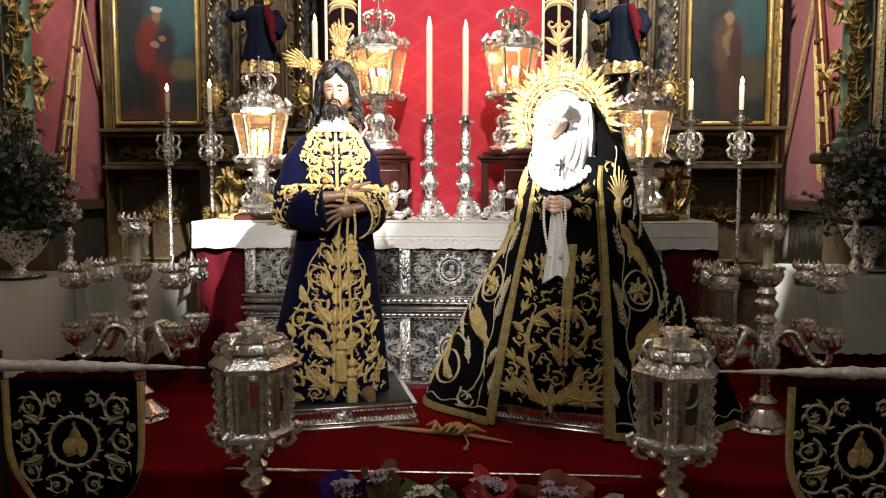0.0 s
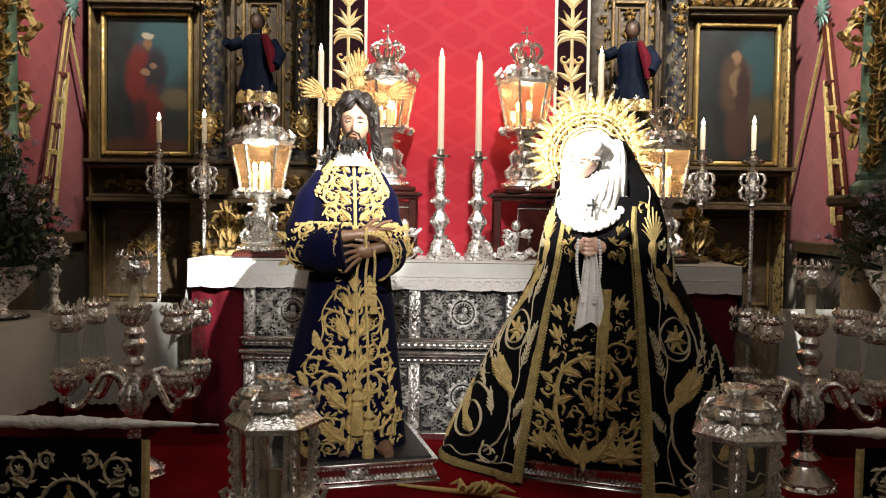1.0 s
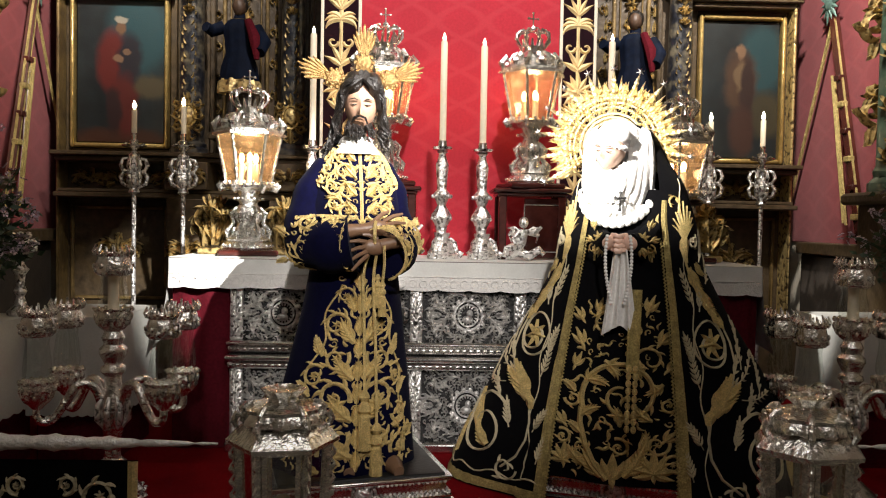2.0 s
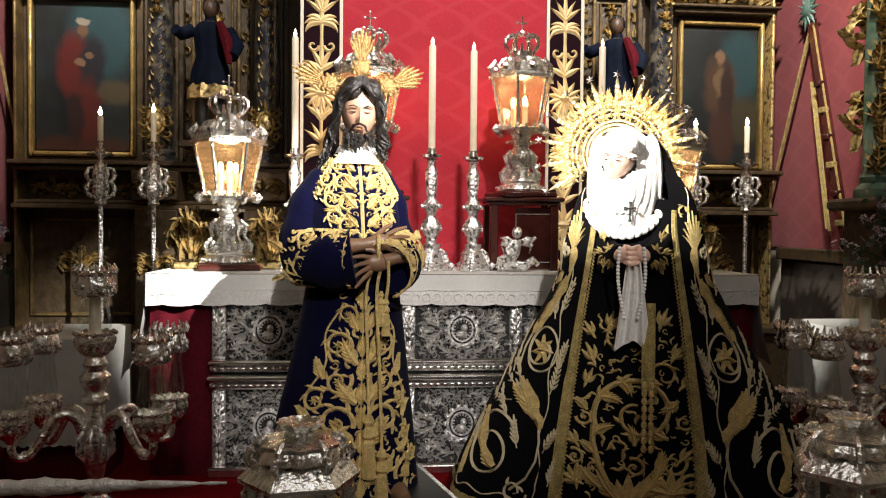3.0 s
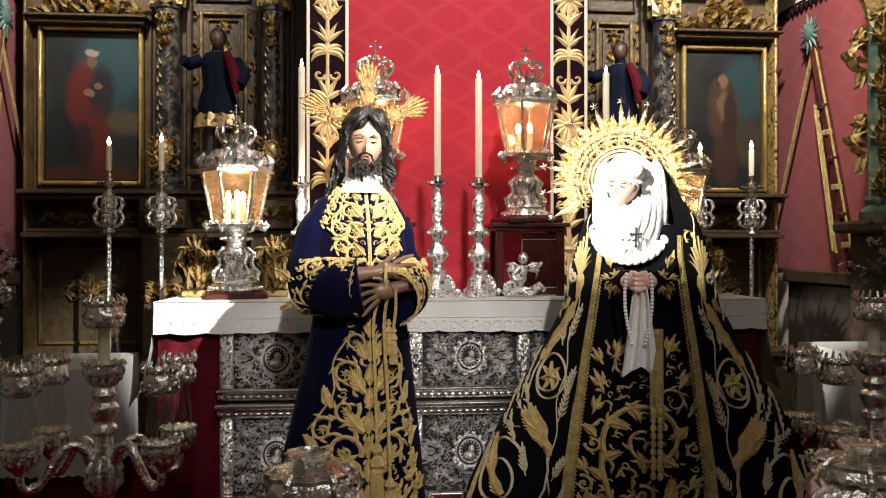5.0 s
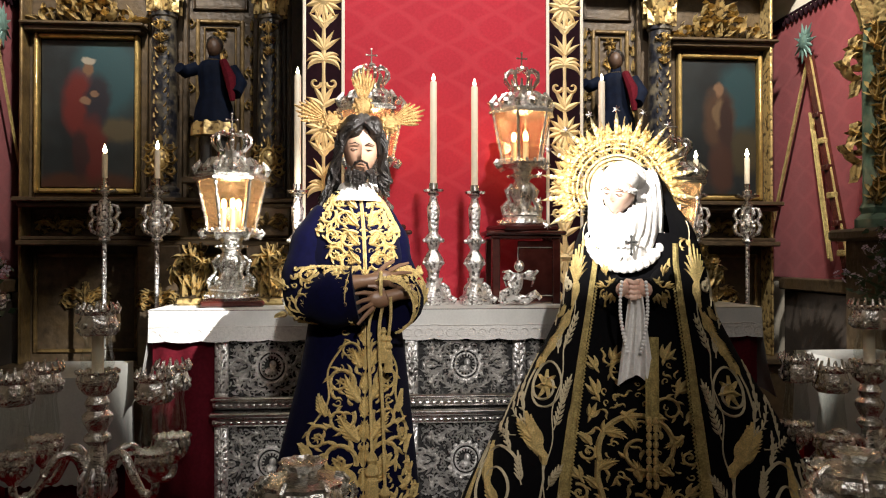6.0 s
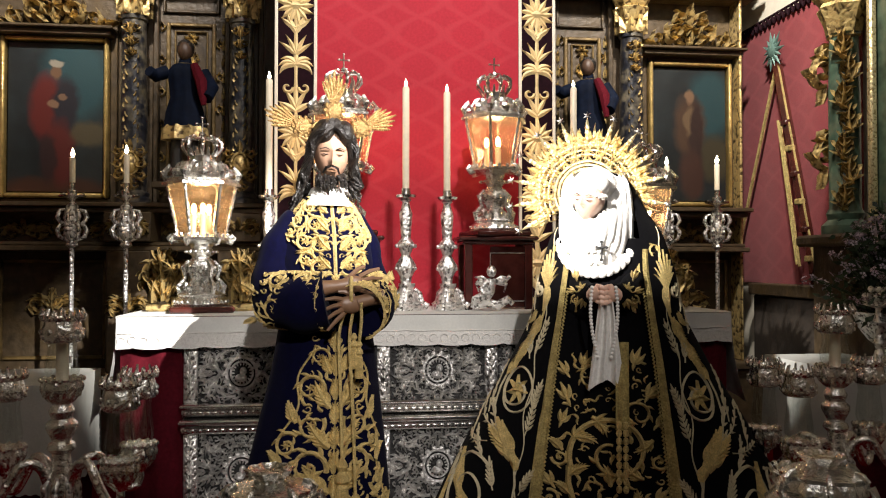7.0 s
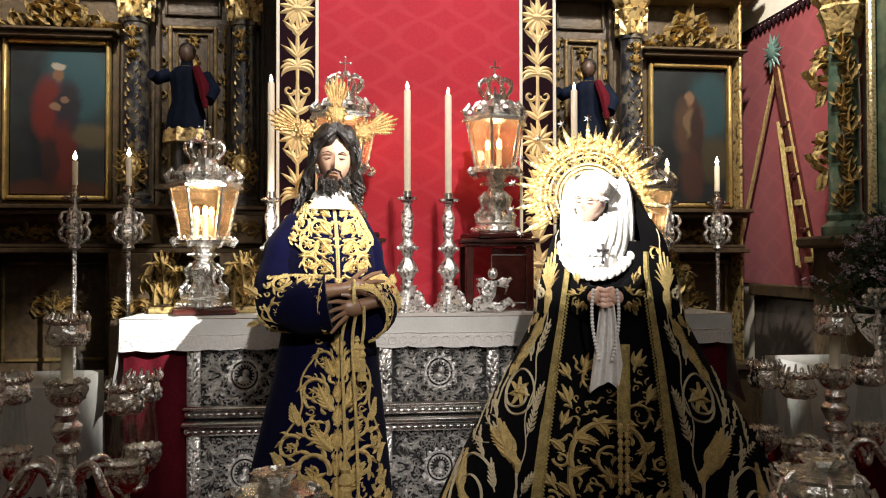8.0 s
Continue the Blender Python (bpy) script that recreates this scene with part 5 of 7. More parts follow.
def head(g, c, size, tilt, m):
    """A plain carved head: tapering jaw, brow, nose and hollows for the eyes."""
    vs, n, k = [], 36, 26
    rot = Euler(tilt).to_matrix()
    for i in range(k):
        p = math.pi * i / (k - 1)
        for j in range(n):
            a = 2 * math.pi * j / n
            d = Vector((math.sin(p) * math.sin(a), -math.sin(p) * math.cos(a), math.cos(p)))
            q = Vector((d.x * size[0] * (1 - 0.26 * max(0, -d.z) ** 1.5), d.y * size[1], d.z * size[2]))
            if d.y < 0:
                bump = lambda x, z, w, t: math.exp(-((d.x - x) / w) ** 2 - ((d.z - z) / t) ** 2)
                f = 0.026 * bump(0, -0.16, 0.1, 0.1) + 0.014 * bump(0, 0.06, 0.09, 0.2) + 0.006 * bump(0, 0.28, 0.5, 0.09)
                f -= 0.014 * (bump(0.36, 0.1, 0.17, 0.09) + bump(-0.36, 0.1, 0.17, 0.09))
                f += 0.008 * (bump(0.36, 0.08, 0.1, 0.05) + bump(-0.36, 0.08, 0.1, 0.05)) + 0.009 * bump(0, -0.48, 0.2, 0.06) - 0.006 * bump(0, -0.47, 0.25, 0.018) + 0.01 * bump(0, -0.8, 0.25, 0.12)
                q.y -= f
            vs.append(tuple(Vector(c) + rot @ q))
    g.add(vs, [(i * n + j, (i + 1) * n + j, (i + 1) * n + (j + 1) % n, i * n + (j + 1) % n) for i in range(k - 1) for j in range(n)], m)
    return lambda x, y, z: Vector(c) + rot @ Vector((x, y, z))


hd = head(g, (0.015, -0.065, 1.81), (0.078, 0.1, 0.128), (0.24, 0.06, -0.2), 2)
rnd = random.Random(4)
for s in (-1, 1):
    g.tube([hd(s * 0.012, -0.103, 0.028), hd(s * 0.03, -0.1, 0.036), hd(s * 0.056, -0.08, 0.026)], [0.0018, 0.003, 0.0014], 5, 3)
    g.tube([hd(s * 0.016, -0.094, 0.008), hd(s * 0.03, -0.096, 0.006), hd(s * 0.046, -0.082, 0.008)], [0.001, 0.003, 0.001], 5, 3)
    g.tube([hd(s * 0.002, -0.115, -0.04), hd(s * 0.025, -0.104, -0.05), hd(s * 0.036, -0.09, -0.075)], [0.005, 0.006, 0.004], 6, 3)
g.ball(tuple(hd(0, -0.058, -0.118)), (0.038, 0.04, 0.03), 14, 3)
g.tube([hd(-0.02, -0.102, -0.066), hd(0, -0.11, -0.064), hd(0.02, -0.102, -0.066)], [0.002, 0.006, 0.002], 6, 4)
for s in (-1, 1):
    g.ball(tuple(hd(s * 0.042, -0.006, 0.084)), (0.046, 0.094, 0.066), 20, 3)
    for k in range(7):
        f = k / 6
        g.tube(smooth_path([hd(s * 0.004, -0.07 + 0.05 * f, 0.122 + 0.03 * f), hd(s * 0.035, -0.094 + 0.06 * f, 0.1 + 0.03 * f), hd(s * (0.068 + 0.012 * f), -0.066 + 0.06 * f, 0.055 + 0.02 * f), hd(s * (0.086 + 0.008 * f), -0.045 + 0.06 * f, -0.01)], 4), 0.011, 6, 3)
for k in range(46):
    a = rnd.uniform(-1.3, 1.3)
    b = hd(0.055 * math.sin(a), -0.045 - 0.055 * math.cos(a), -0.075 - 0.02 * math.cos(a) + rnd.uniform(-0.015, 0.01))
    e = b + Vector((0.012 * math.sin(a) + rnd.uniform(-0.008, 0.008), -0.015, -0.032 - rnd.uniform(0, 0.02)))
    m_ = b.lerp(e, 0.5) + Vector((rnd.uniform(-0.01, 0.01), -0.014, 0))
    g.tube([b, m_, e], [0.008, 0.009, 0.003], 5, 3)
g.ball(tuple(hd(0, 0.025, 0.03)), (0.09, 0.09, 0.118), 18, 3)
for s in (-1, 1):
    for k in range(34):
        f = k / 33
        y0 = -0.075 + 0.15 * f
        low = rnd.uniform(0.16, 0.27) if s < 0 else rnd.uniform(0.08, 0.16)
        out = 0.1 + 0.025 * rnd.random()
        pts = [hd(s * 0.004, y0 * 0.8, 0.132 - 2.2 * y0 * y0 + 0.004), hd(s * 0.06, y0, 0.105), hd(s * (0.088 + 0.006 * rnd.random()), y0 + 0.012, 0.04), hd(s * 0.1, y0 + 0.03, -0.04), hd(s * out, y0 + 0.045 + 0.02 * math.sin(k), -0.11), hd(s * (out + 0.015 * math.sin(k * 2.1)), y0 + 0.04, -0.06 - low * 0.6), hd(s * (out + (0.04 if s < 0 else 0.012)), y0 + 0.03, -0.04 - low)]
        sp = smooth_path(pts, 4)
        g.tube([p + Vector((0.011 * math.sin(i * 0.8 + k * 0.7), 0.011 * math.cos(i * 0.9 + k), 0)) for i, p in enumerate(sp)], [0.011 * (1 - 0.6 * (i / len(sp)) ** 2) for i in range(len(sp))], 5, 3)
solid("robed_statue", g, [NAVY, GOLD_THREAD, SKIN, HAIR, SKIN_BROWN, LACE], "carved bearded standing statue in navy velvet robe with gold embroidery", "statue", place=C, turn=15, sharp=50)


# rayed halo of three gilt bursts
t = thing("halo_rays", (C[0] + 0.025, C[1] - 0.03, C[2]), "three gilt ray bursts set round a carved head", "halo", turn=10)
for x, z, ang, nm in ((0.015, 2.01, 1.57, "top"), (-0.125, 1.93, 2.75, "side"), (0.135, 1.935, 0.4, "side")):
    g = Geo()
    g.lathe([(0.008, 0.018), (0.026, 0.015), (0.038, 0.006), (0.043, 0), (0.038, -0.005)], 14, 0, (0, 0, 0), 7, 0.12)
    g.v = [(x + a, -c, z + b) for a, b, c in g.v]
    for k in range(10):
        a = 6.283 * k / 10
        g.ball((x + 0.042 * math.cos(a), -0.004, z + 0.042 * math.sin(a)), 0.01, 6)
    boss = part("rosette", g, AGED_GILT, t)
    for k in range(7):
        a = ang + (k - 3) * 0.13
        ln = 0.18 - 0.014 * abs(k - 3)
        g = Geo()
        d, q = Vector((math.cos(a), 0, math.sin(a))), Vector((-math.sin(a), 0, math.cos(a)))
        p = Vector((x, 0, z))
        vs = []
        for s_, w in ((0.025, 0.004), (ln * 0.75, 0.009), (ln, 0.003)):
            for o_ in (q * w, Vector((0, -0.004, 0)), q * -w, Vector((0, 0.004, 0))):
                vs.append(tuple(p + d * s_ + o_))
        g.add(vs, [(i * 4 + j, i * 4 + (j + 1) % 4, i * 4 + 4 + (j + 1) % 4, i * 4 + 4 + j) for i in range(2) for j in range(4)])
        part("ray", g, AGED_GILT, boss)
g = Geo()
g.tube([(-0.11 + 0.0, 0.0, 1.9), (-0.06, 0, 1.955), (0.015, 0, 1.975), (0.08, 0, 1.955), (0.12, 0, 1.905)], 0.006, 6)
part("band", g, AGED_GILT, t)


# cords with tassels
def cord_thing(pts, label, tassels, r=0.007):
    t = thing("tasselled_cord", C, label, "cord", "gold cords", turn=15)
    g = Geo()
    g.tube(smooth_path(pts, 4), r, 7)
    part("cord", g, GOLD_THREAD, t)
    for x, y, z, k in tassels:
        g = Geo()
        g.lathe([(0.006, 0.0), (0.012 * k, -0.01 * k), (0.019 * k, -0.025 * k), (0.01 * k, -0.04 * k), (0.02 * k, -0.055 * k), (0.022 * k, -0.07 * k), (0.013 * k, -0.08 * k), (0.019 * k, -0.09 * k)], 14, 0, (x, y, z))
        tas = part("tassel", g, GOLD_THREAD, t)
        g = Geo()
        for i in range(16):
            a = 6.283 * i / 16
            g.tube([(x + 0.015 * k * math.cos(a), y + 0.015 * k * math.sin(a), z - 0.09 * k), (x + 0.02 * k * math.cos(a), y + 0.02 * k * math.sin(a), z - 0.2 * k)], 0.0045 * k, 5)
        part("fringe", g, GOLD_THREAD, tas)


cord_thing([(0.02, -0.31, 1.14), (0.0, -0.26, 1.03), (0.005, -0.265, 0.8), (0.005, -0.295, 0.52)], "gold cord with a large tassel hanging down a robe", [(0.005, -0.295, 0.52, 1.35)])
cord_thing([(0.05, -0.31, 1.14), (0.045, -0.26, 1.0), (0.055, -0.28, 0.7), (0.06, -0.3, 0.37)], "gold cord with a large tassel hanging down a robe", [(0.06, -0.3, 0.37, 1.3)])
cord_thing([(0.075, -0.33, 1.16), (0.085, -0.3, 1.08), (0.085, -0.27, 1.0)], "short gold cord with tassels hanging from the wrists", [(0.085, -0.265, 1.0, 0.8), (0.065, -0.26, 1.03, 0.75)])

# ---- mantled figure, one mesh ----
MANTLE = [(0.005, 0.92, 0.6), (0.2, 0.835, 0.56), (0.6, 0.625, 0.46), (0.85, 0.475, 0.4), (1.07, 0.365, 0.335), (1.3, 0.32, 0.285), (1.46, 0.27, 0.235), (1.58, 0.19, 0.185), (1.68, 0.14, 0.15), (1.74, 0.1, 0.12), (1.77, 0.03, 0.04)]
OPEN = [(0.005, 0.3), (0.4, 0.27), (0.85, 0.22), (1.3, 0.16), (1.46, 0.16), (1.58, 0.14), (1.68, 0.11), (1.74, 0.06), (1.77, 0.005)]


def mantle(u, z, h):
    a, b = curve_at(MANTLE, z)
    p = u / ((a + b) / 2)
    k = 1 + 0.03 * max(0, 1.2 - z) * math.cos(7 * p + 0.6) * (1 if abs(p) > 0.5 else 0.3)
    return ((a * k + h) * math.sin(p), -(b * k + h) * math.cos(p), z)


def skirt(u, z, h):
    a, b = curve_at(MANTLE, z)
    a, b = a * 0.93 - 0.01, b * 0.93 - 0.012
    p = u / ((a + b) / 2)
    k = 1 + 0.015 * math.cos(12 * p) * max(0, 1.2 - z)
    return ((a * k + h) * math.sin(p), -(b * k + h) * math.cos(p), z)


def opening(z):
    a, b = curve_at(MANTLE, z)
    x = curve_at(OPEN, z)[0]
    return math.asin(min(1, x / a)) * (a + b) / 2


g = Geo()
zs = list(np.linspace(0.005, 1.77, 60))
n = 70
for fn, inset in ((mantle, 0.0), (mantle, -0.012)):
    vs = []
    for z in zs:
        a, b = curve_at(MANTLE, z)
        u0, full = opening(z), math.pi * (a + b)
        for j in range(n):
            vs.append(fn(u0 + (full - 2 * u0) * j / (n - 1), z, inset))
    g.add(vs, [(i * n + j, i * n + j + 1, (i + 1) * n + j + 1, (i + 1) * n + j) for i in range(len(zs) - 1) for j in range(n - 1)], 0)
sz = list(np.linspace(0.12, 1.44, 40))
vs = []
for z in sz:
    a, b = curve_at(MANTLE, z)
    for j in range(40):
        vs.append(skirt((j / 39 - 0.5) * (a + b) * 1.3, z, 0))
g.add(vs, [(i * 40 + j, i * 40 + j + 1, (i + 1) * 40 + j + 1, (i + 1) * 40 + j) for i in range(len(sz) - 1) for j in range(39)], 0)

# gold borders of the opening and hem
o = Orn(3)
bz = list(np.linspace(0.02, 1.39, 44))
o.stroke([(opening(z) + 0.022, z) for z in bz], [0.026 - 0.01 * (i / 43) for i in range(44)], 0.007, 6)
o.stroke([(opening(z) - 0.003 + 0.004 * (-1) ** i, z) for i, z in enumerate(np.linspace(0.02, 1.2, 150))], [0.005] * 150, 0.006, 6)
o.stroke([(opening(z) + 0.115 + 0.012 * math.sin(z * 22), z) for z in np.linspace(0.08, 1.5, 50)], [0.0035] * 50, 0.004, 1)
o.stroke([(0.28 + 0.03 * i, 0.03) for i in range(40)], [0.022] * 40, 0.007, 6)
o.stroke([(0.28 + 0.03 * i, 0.085 + 0.012 * math.sin(i)) for i in range(40)], [0.004] * 40, 0.004, 1)
# vases of plumes, ringed flowers, broad leaves, large scrolls and sprigs
for k in range(9):
    o.leaf(0.3, 1.2, 1.62 + (k - 4) * 0.13, 0.19 - 0.02 * abs(k - 4), 0.0055, (k - 4) * 0.14, 0.01)
o.stroke([(0.31, 1.1), (0.307, 1.13), (0.302, 1.17), (0.3, 1.2), (0.3, 1.225)], [0.006, 0.02, 0.034, 0.032, 0.012], 0.014)
for x, z, an, ln, b in ((0.33, 1.08, -1.2, 0.15, 0.5), (0.39, 0.97, -1.0, 0.16, 0.5), (0.38, 1.1, -0.9, 0.1, 0.6), (0.45, 0.9, -1.3, 0.1, -0.3)):
    o.lobed(x, z, an, ln, b)
o.stroke([(0.31, 1.1), (0.33, 1.03), (0.37, 0.95), (0.43, 0.87), (0.49, 0.82)], [0.006] * 5, 0.008)
o.spiral(0.4, 0.74, 0.1, 1.1, -1, 1.02, 0.007, 1, leaves=0)
o.stroke([(0.4 + 0.085 * math.cos(a), 0.74 + 0.1 * math.sin(a)) for a in np.linspace(0, 6.283, 25)], [0.0055] * 25, 0.008, 1)
o.flower(0.4, 0.74, 0.066, 7, h=0.013)
o.stroke([(0.5, 0.8), (0.515, 0.83), (0.5, 0.855)], [0.01, 0.022, 0.01], 0.014)
o.stroke([(0.51, 0.82), (0.54, 0.74), (0.53, 0.65), (0.48, 0.57), (0.42, 0.5)], [0.006] * 5, 0.008, 1)
o.lobed(0.38, 0.44, 0.95, 0.2, 0.2, fat=0.17)
o.lobed(0.42, 0.5, 0.35, 0.13, 0.6)
o.stroke([(0.36, 0.4), (0.365, 0.43), (0.385, 0.46)], [0.012, 0.026, 0.016], 0.015)
o.stroke([(0.37, 0.42), (0.36, 0.34), (0.37, 0.26), (0.41, 0.18), (0.48, 0.12)], [0.006] * 5, 0.008, 1)
o.spiral(0.61, 0.28, 0.17, 2.4, -1, 1.5, 0.0075, 1, leaves=0)
o.lobed(0.56, 0.2, 0.5, 0.13, 0.7, fat=0.17)
o.lobed(0.64, 0.26, 1.0, 0.2, 0.35, fat=0.16)
o.lobed(0.8, 0.12, 1.2, 0.18, 0.4, fat=0.17)
o.spiral(0.86, 0.34, 0.09, 3.6, 1, 1.3, 0.006, 1, leaves=3, leaf=0.05)
o.spiral(0.46, 0.12, 0.06, 3.2, 1, 1.2, 0.006, 1, leaves=2, leaf=0.04)
for x, z, an, ln, b in ((0.44, 0.55, 0.2, 0.3, 0.35), (0.46, 0.58, 0.6, 0.28, 0.4), (0.52, 0.5, -0.15, 0.26, 0.3), (0.57, 0.62, 1.0, 0.2, 0.3), (0.33, 0.55, 1.9, 0.12, -0.2), (0.31, 0.66, 1.8, 0.1, 0.1), (0.33, 0.9, 1.9, 0.14, 0.0), (0.36, 0.88, 1.3, 0.12, 0.4), (0.45, 1.0, 0.6, 0.13, 0.5), (0.34, 0.3, 2.0, 0.1, 0.2), (0.42, 1.1, 1.0, 0.12, 0.5), (0.52, 0.42, 0.6, 0.14, 0.4), (0.46, 0.3, 1.2, 0.1, 0.2), (0.3, 0.17, 1.8, 0.1, 0.1), (0.7, 0.5, 0.9, 0.16, 0.4)):
    o.sprig(x, z, an, ln, b)
o.spiral(0.37, 1.2, 0.035, 3.0, 1, 1.2, 0.005, 1, leaves=2, leaf=0.03)
o.vine(0.26, 1.33, 1.3, 0.16, 0.6, 4.0, 0.006, 2, 0.03, 0, h=0.008)
o.mirrored()
o.lay(g, mantle, 1)
# skirt embroidery: one great scroll with broad leaves, lilies and buds
o = Orn(27)
o.spiral(0.03, 0.5, 0.17, 3.5, -1, 1.3, 0.013, leaves=7, leaf=0.05, h=0.012, n=44)
o.stroke([(-0.02, 0.14), (-0.07, 0.2), (-0.11, 0.28), (-0.135, 0.37), (-0.135, 0.44)], [0.014, 0.014, 0.014, 0.013, 0.012], 0.013)
for x, z, an, ln, b in ((-0.13, 0.4, 0.9, 0.12, -0.8), (-0.12, 0.56, 0.2, 0.13, -0.9), (-0.05, 0.65, -0.6, 0.13, -0.8), (0.08, 0.66, -1.3, 0.13, -0.8), (0.18, 0.56, -2.2, 0.12, -0.8), (0.14, 0.4, 2.8, 0.13, -0.9), (0.02, 0.37, 1.6, 0.12, 0.6), (-0.12, 0.32, 2.3, 0.11, 0.5), (-0.16, 0.5, 2.2, 0.1, 0.6), (0.04, 0.16, 0.9, 0.2, 0.4), (0.1, 0.26, 1.1, 0.14, 0.8), (-0.04, 0.15, 2.4, 0.17, -0.5), (-0.1, 0.19, 2.6, 0.14, -0.6)):
    o.lobed(x, z, an, ln * 0.78, b, fat=0.13)
for x, z, an, k in ((0.0, 0.15, 1.57, 0.1), (0.15, 0.18, 1.57, 0.1), (0.15, 0.18, 0.2, 0.09), (0.15, 0.18, 2.9, 0.09), (-0.19, 0.2, 1.57, 0.08), (-0.19, 0.2, 2.7, 0.07), (-0.15, 0.72, 2.0, 0.07), (-0.17, 0.62, 1.2, 0.06), (-0.09, 0.87, 1.3, 0.06), (0.02, 0.84, 1.57, 0.07), (0.12, 0.88, 1.2, 0.07), (0.17, 0.74, 0.9, 0.07), (-0.16, 0.83, 2.2, 0.06), (0.2, 0.62, 0.7, 0.06), (0.19, 0.32, 0.8, 0.06), (-0.2, 0.36, 2.2, 0.06)):
    o.lily(x, z, an, k)
for cx, cz, r, st, way in ((-0.13, 0.26, 0.05, 3.0, 1), (0.16, 0.3, 0.05, 0.4, -1), (-0.2, 0.3, 0.035, 2.0, -1), (0.22, 0.22, 0.04, 1.2, 1), (0.02, 0.28, 0.04, 2.0, -1), (-0.17, 0.47, 0.035, 3.2, 1), (0.2, 0.47, 0.035, 0.2, -1)):
    o.spiral(cx, cz, r, st, way, 1.2, 0.008, leaves=4, leaf=r * 0.7, bloom=r * 0.3)
o.spiral(-0.05, 0.81, 0.07, 0.6, 1, 0.9, 0.009, leaves=4, leaf=0.035)
o.spiral(0.13, 0.66, 0.06, 2.6, -1, 0.9, 0.008, leaves=4, leaf=0.035)
o.fill(lambda x, y: abs(x) < opening(y) - 0.035 and 0.15 < y < 0.92, (-0.3, 0.14, 0.3, 0.92), 0.024, 0.036, 1600, h=0.007, curls=0.35)
for s in (-1, 1):
    o.flower(s * 0.135, 1.22, 0.034, 6, h=0.01)
    o.lily(s * 0.12, 1.16, -1.2 * s - 0.4, 0.05)
    o.lily(s * 0.15, 1.28, 1.57 - s * 0.5, 0.05)
    o.vine(s * 0.13, 1.1, 1.57, 0.16, s * 0.6, s * 2, 0.006, 4, 0.035, 0, h=0.008)
o.lay(g, skirt, 1)
o = Orn(41)
o.flower(0.1, 1.215, 0.03, 6, h=0.006)
o.lily(0.09, 1.165, -1.2, 0.045)
o.lily(0.125, 1.26, 1.3, 0.04)
o.lily(0.135, 1.2, 0.3, 0.035)
o.spiral(0.13, 1.16, 0.022, 1.57, -1, 1.1, 0.004, leaves=2, leaf=0.02)
o.mirrored()
o.lay(g, lambda u, v, h: (u, -0.437 + (abs(u) - 0.06) * 1.1 + 9.0 * max(0.0, abs(v - 1.21) - 0.02) ** 2 - h, v), 1)
# sleeves, hands
for s in (-1, 1):
    g.tube([(s * 0.13, -0.2, 1.25), (s * 0.1, -0.3, 1.2), (s * 0.05, -0.41, 1.19)], [0.05, 0.048, 0.042], 16, 0)
    g.tube([(s * 0.058, -0.4, 1.19), (s * 0.045, -0.425, 1.19)], [0.046, 0.044], 16, 0)
    g.tube([(s * 0.06, -0.415, 1.185), (s * 0.03, -0.455, 1.19), (s * 0.008, -0.475, 1.21)], [0.03, 0.036, 0.03], 10, 4)
    for k in range(4):
        z = 1.225 - 0.021 * k
        g.tube([(s * 0.03, -0.46, z), (s * 0.012, -0.497, z - 0.004), (-s * 0.014, -0.492, z - 0.012)], [0.0115, 0.0115, 0.009], 7, 4)
# lace headdress and breast: pleated layers round the face
for layer, (w, top, low, out) in enumerate(((0.175, 1.74, 1.285, 0.0), (0.155, 1.72, 1.33, 0.016), (0.13, 1.7, 1.38, 0.03))):
    vs, nn, kk = [], 61, 20
    for i in range(kk):
        f = i / (kk - 1)
        for j in range(nn):
            a = math.pi * (j / (nn - 1) - 0.5)
            wave = abs(math.sin(a * 8 + layer))
            wid = w * math.sin(math.pi * min(1, 0.16 + 0.84 * (1 - f) ** 0.0 * (0.25 + 0.75 * f ** 0.6)) ** 0.9 * 0.62) if f < 0.55 else w * math.sqrt(max(0.02, 1 - ((f - 0.55) / 0.5) ** 2 * 0.8))
            z = top + (low - top) * f - (0.014 * wave if f > 0.93 else 0)
            y = -0.12 - out - (0.17 * math.sin(min(1, f * 1.15) * math.pi * 0.5)) * math.cos(a) - 0.006 * math.sin(a * 16 + layer) * (0.4 + f)
            vs.append((wid * math.sin(a) - 0.045, y, z + 0.006 * math.sin(j * 0.9 + i)))
    fs = []
    for i in range(kk - 1):
        for j in range(nn - 1):
            f, a = (i + 0.5) / (kk - 1), math.pi * ((j + 0.5) / (nn - 1) - 0.5)
            if 0.1 < f < 0.54 and abs(w * math.sin(a) + 0.022) < 0.076 * math.sin(math.pi * (f - 0.08) / 0.48) + 0.006:
                continue
            fs.append((i * nn + j, (i + 1) * nn + j, (i + 1) * nn + j + 1, i * nn + j + 1))
    g.add(vs, fs, 6)
# scalloped lace edge
for j in range(17):
    a = math.pi * (j / 16 - 0.5) * 0.96
    x, z = 0.165 * math.sin(a) - 0.045, 1.43 - 0.15 * math.cos(a)
    y = -0.135 - 0.165 * math.cos(a)
    g.ball((x, y, z), (0.026, 0.014, 0.028), 10, 6)
hv = head(g, (-0.07, -0.262, 1.618), (0.07, 0.085, 0.098), (0.12, 0.16, -0.3), 3)
g.ball(tuple(hv(0.0, 0.03, 0.062)), (0.08, 0.086, 0.062), 20, 6)
g.tube([hv(0.078 * math.sin(a), -0.066 * math.cos(a) - 0.005, 0.05 - 0.03 * abs(math.sin(a)) + 0.004 * (-1) ** i) for i, a in enumerate(np.linspace(-1.6, 1.6, 25))], 0.011, 6, 6)
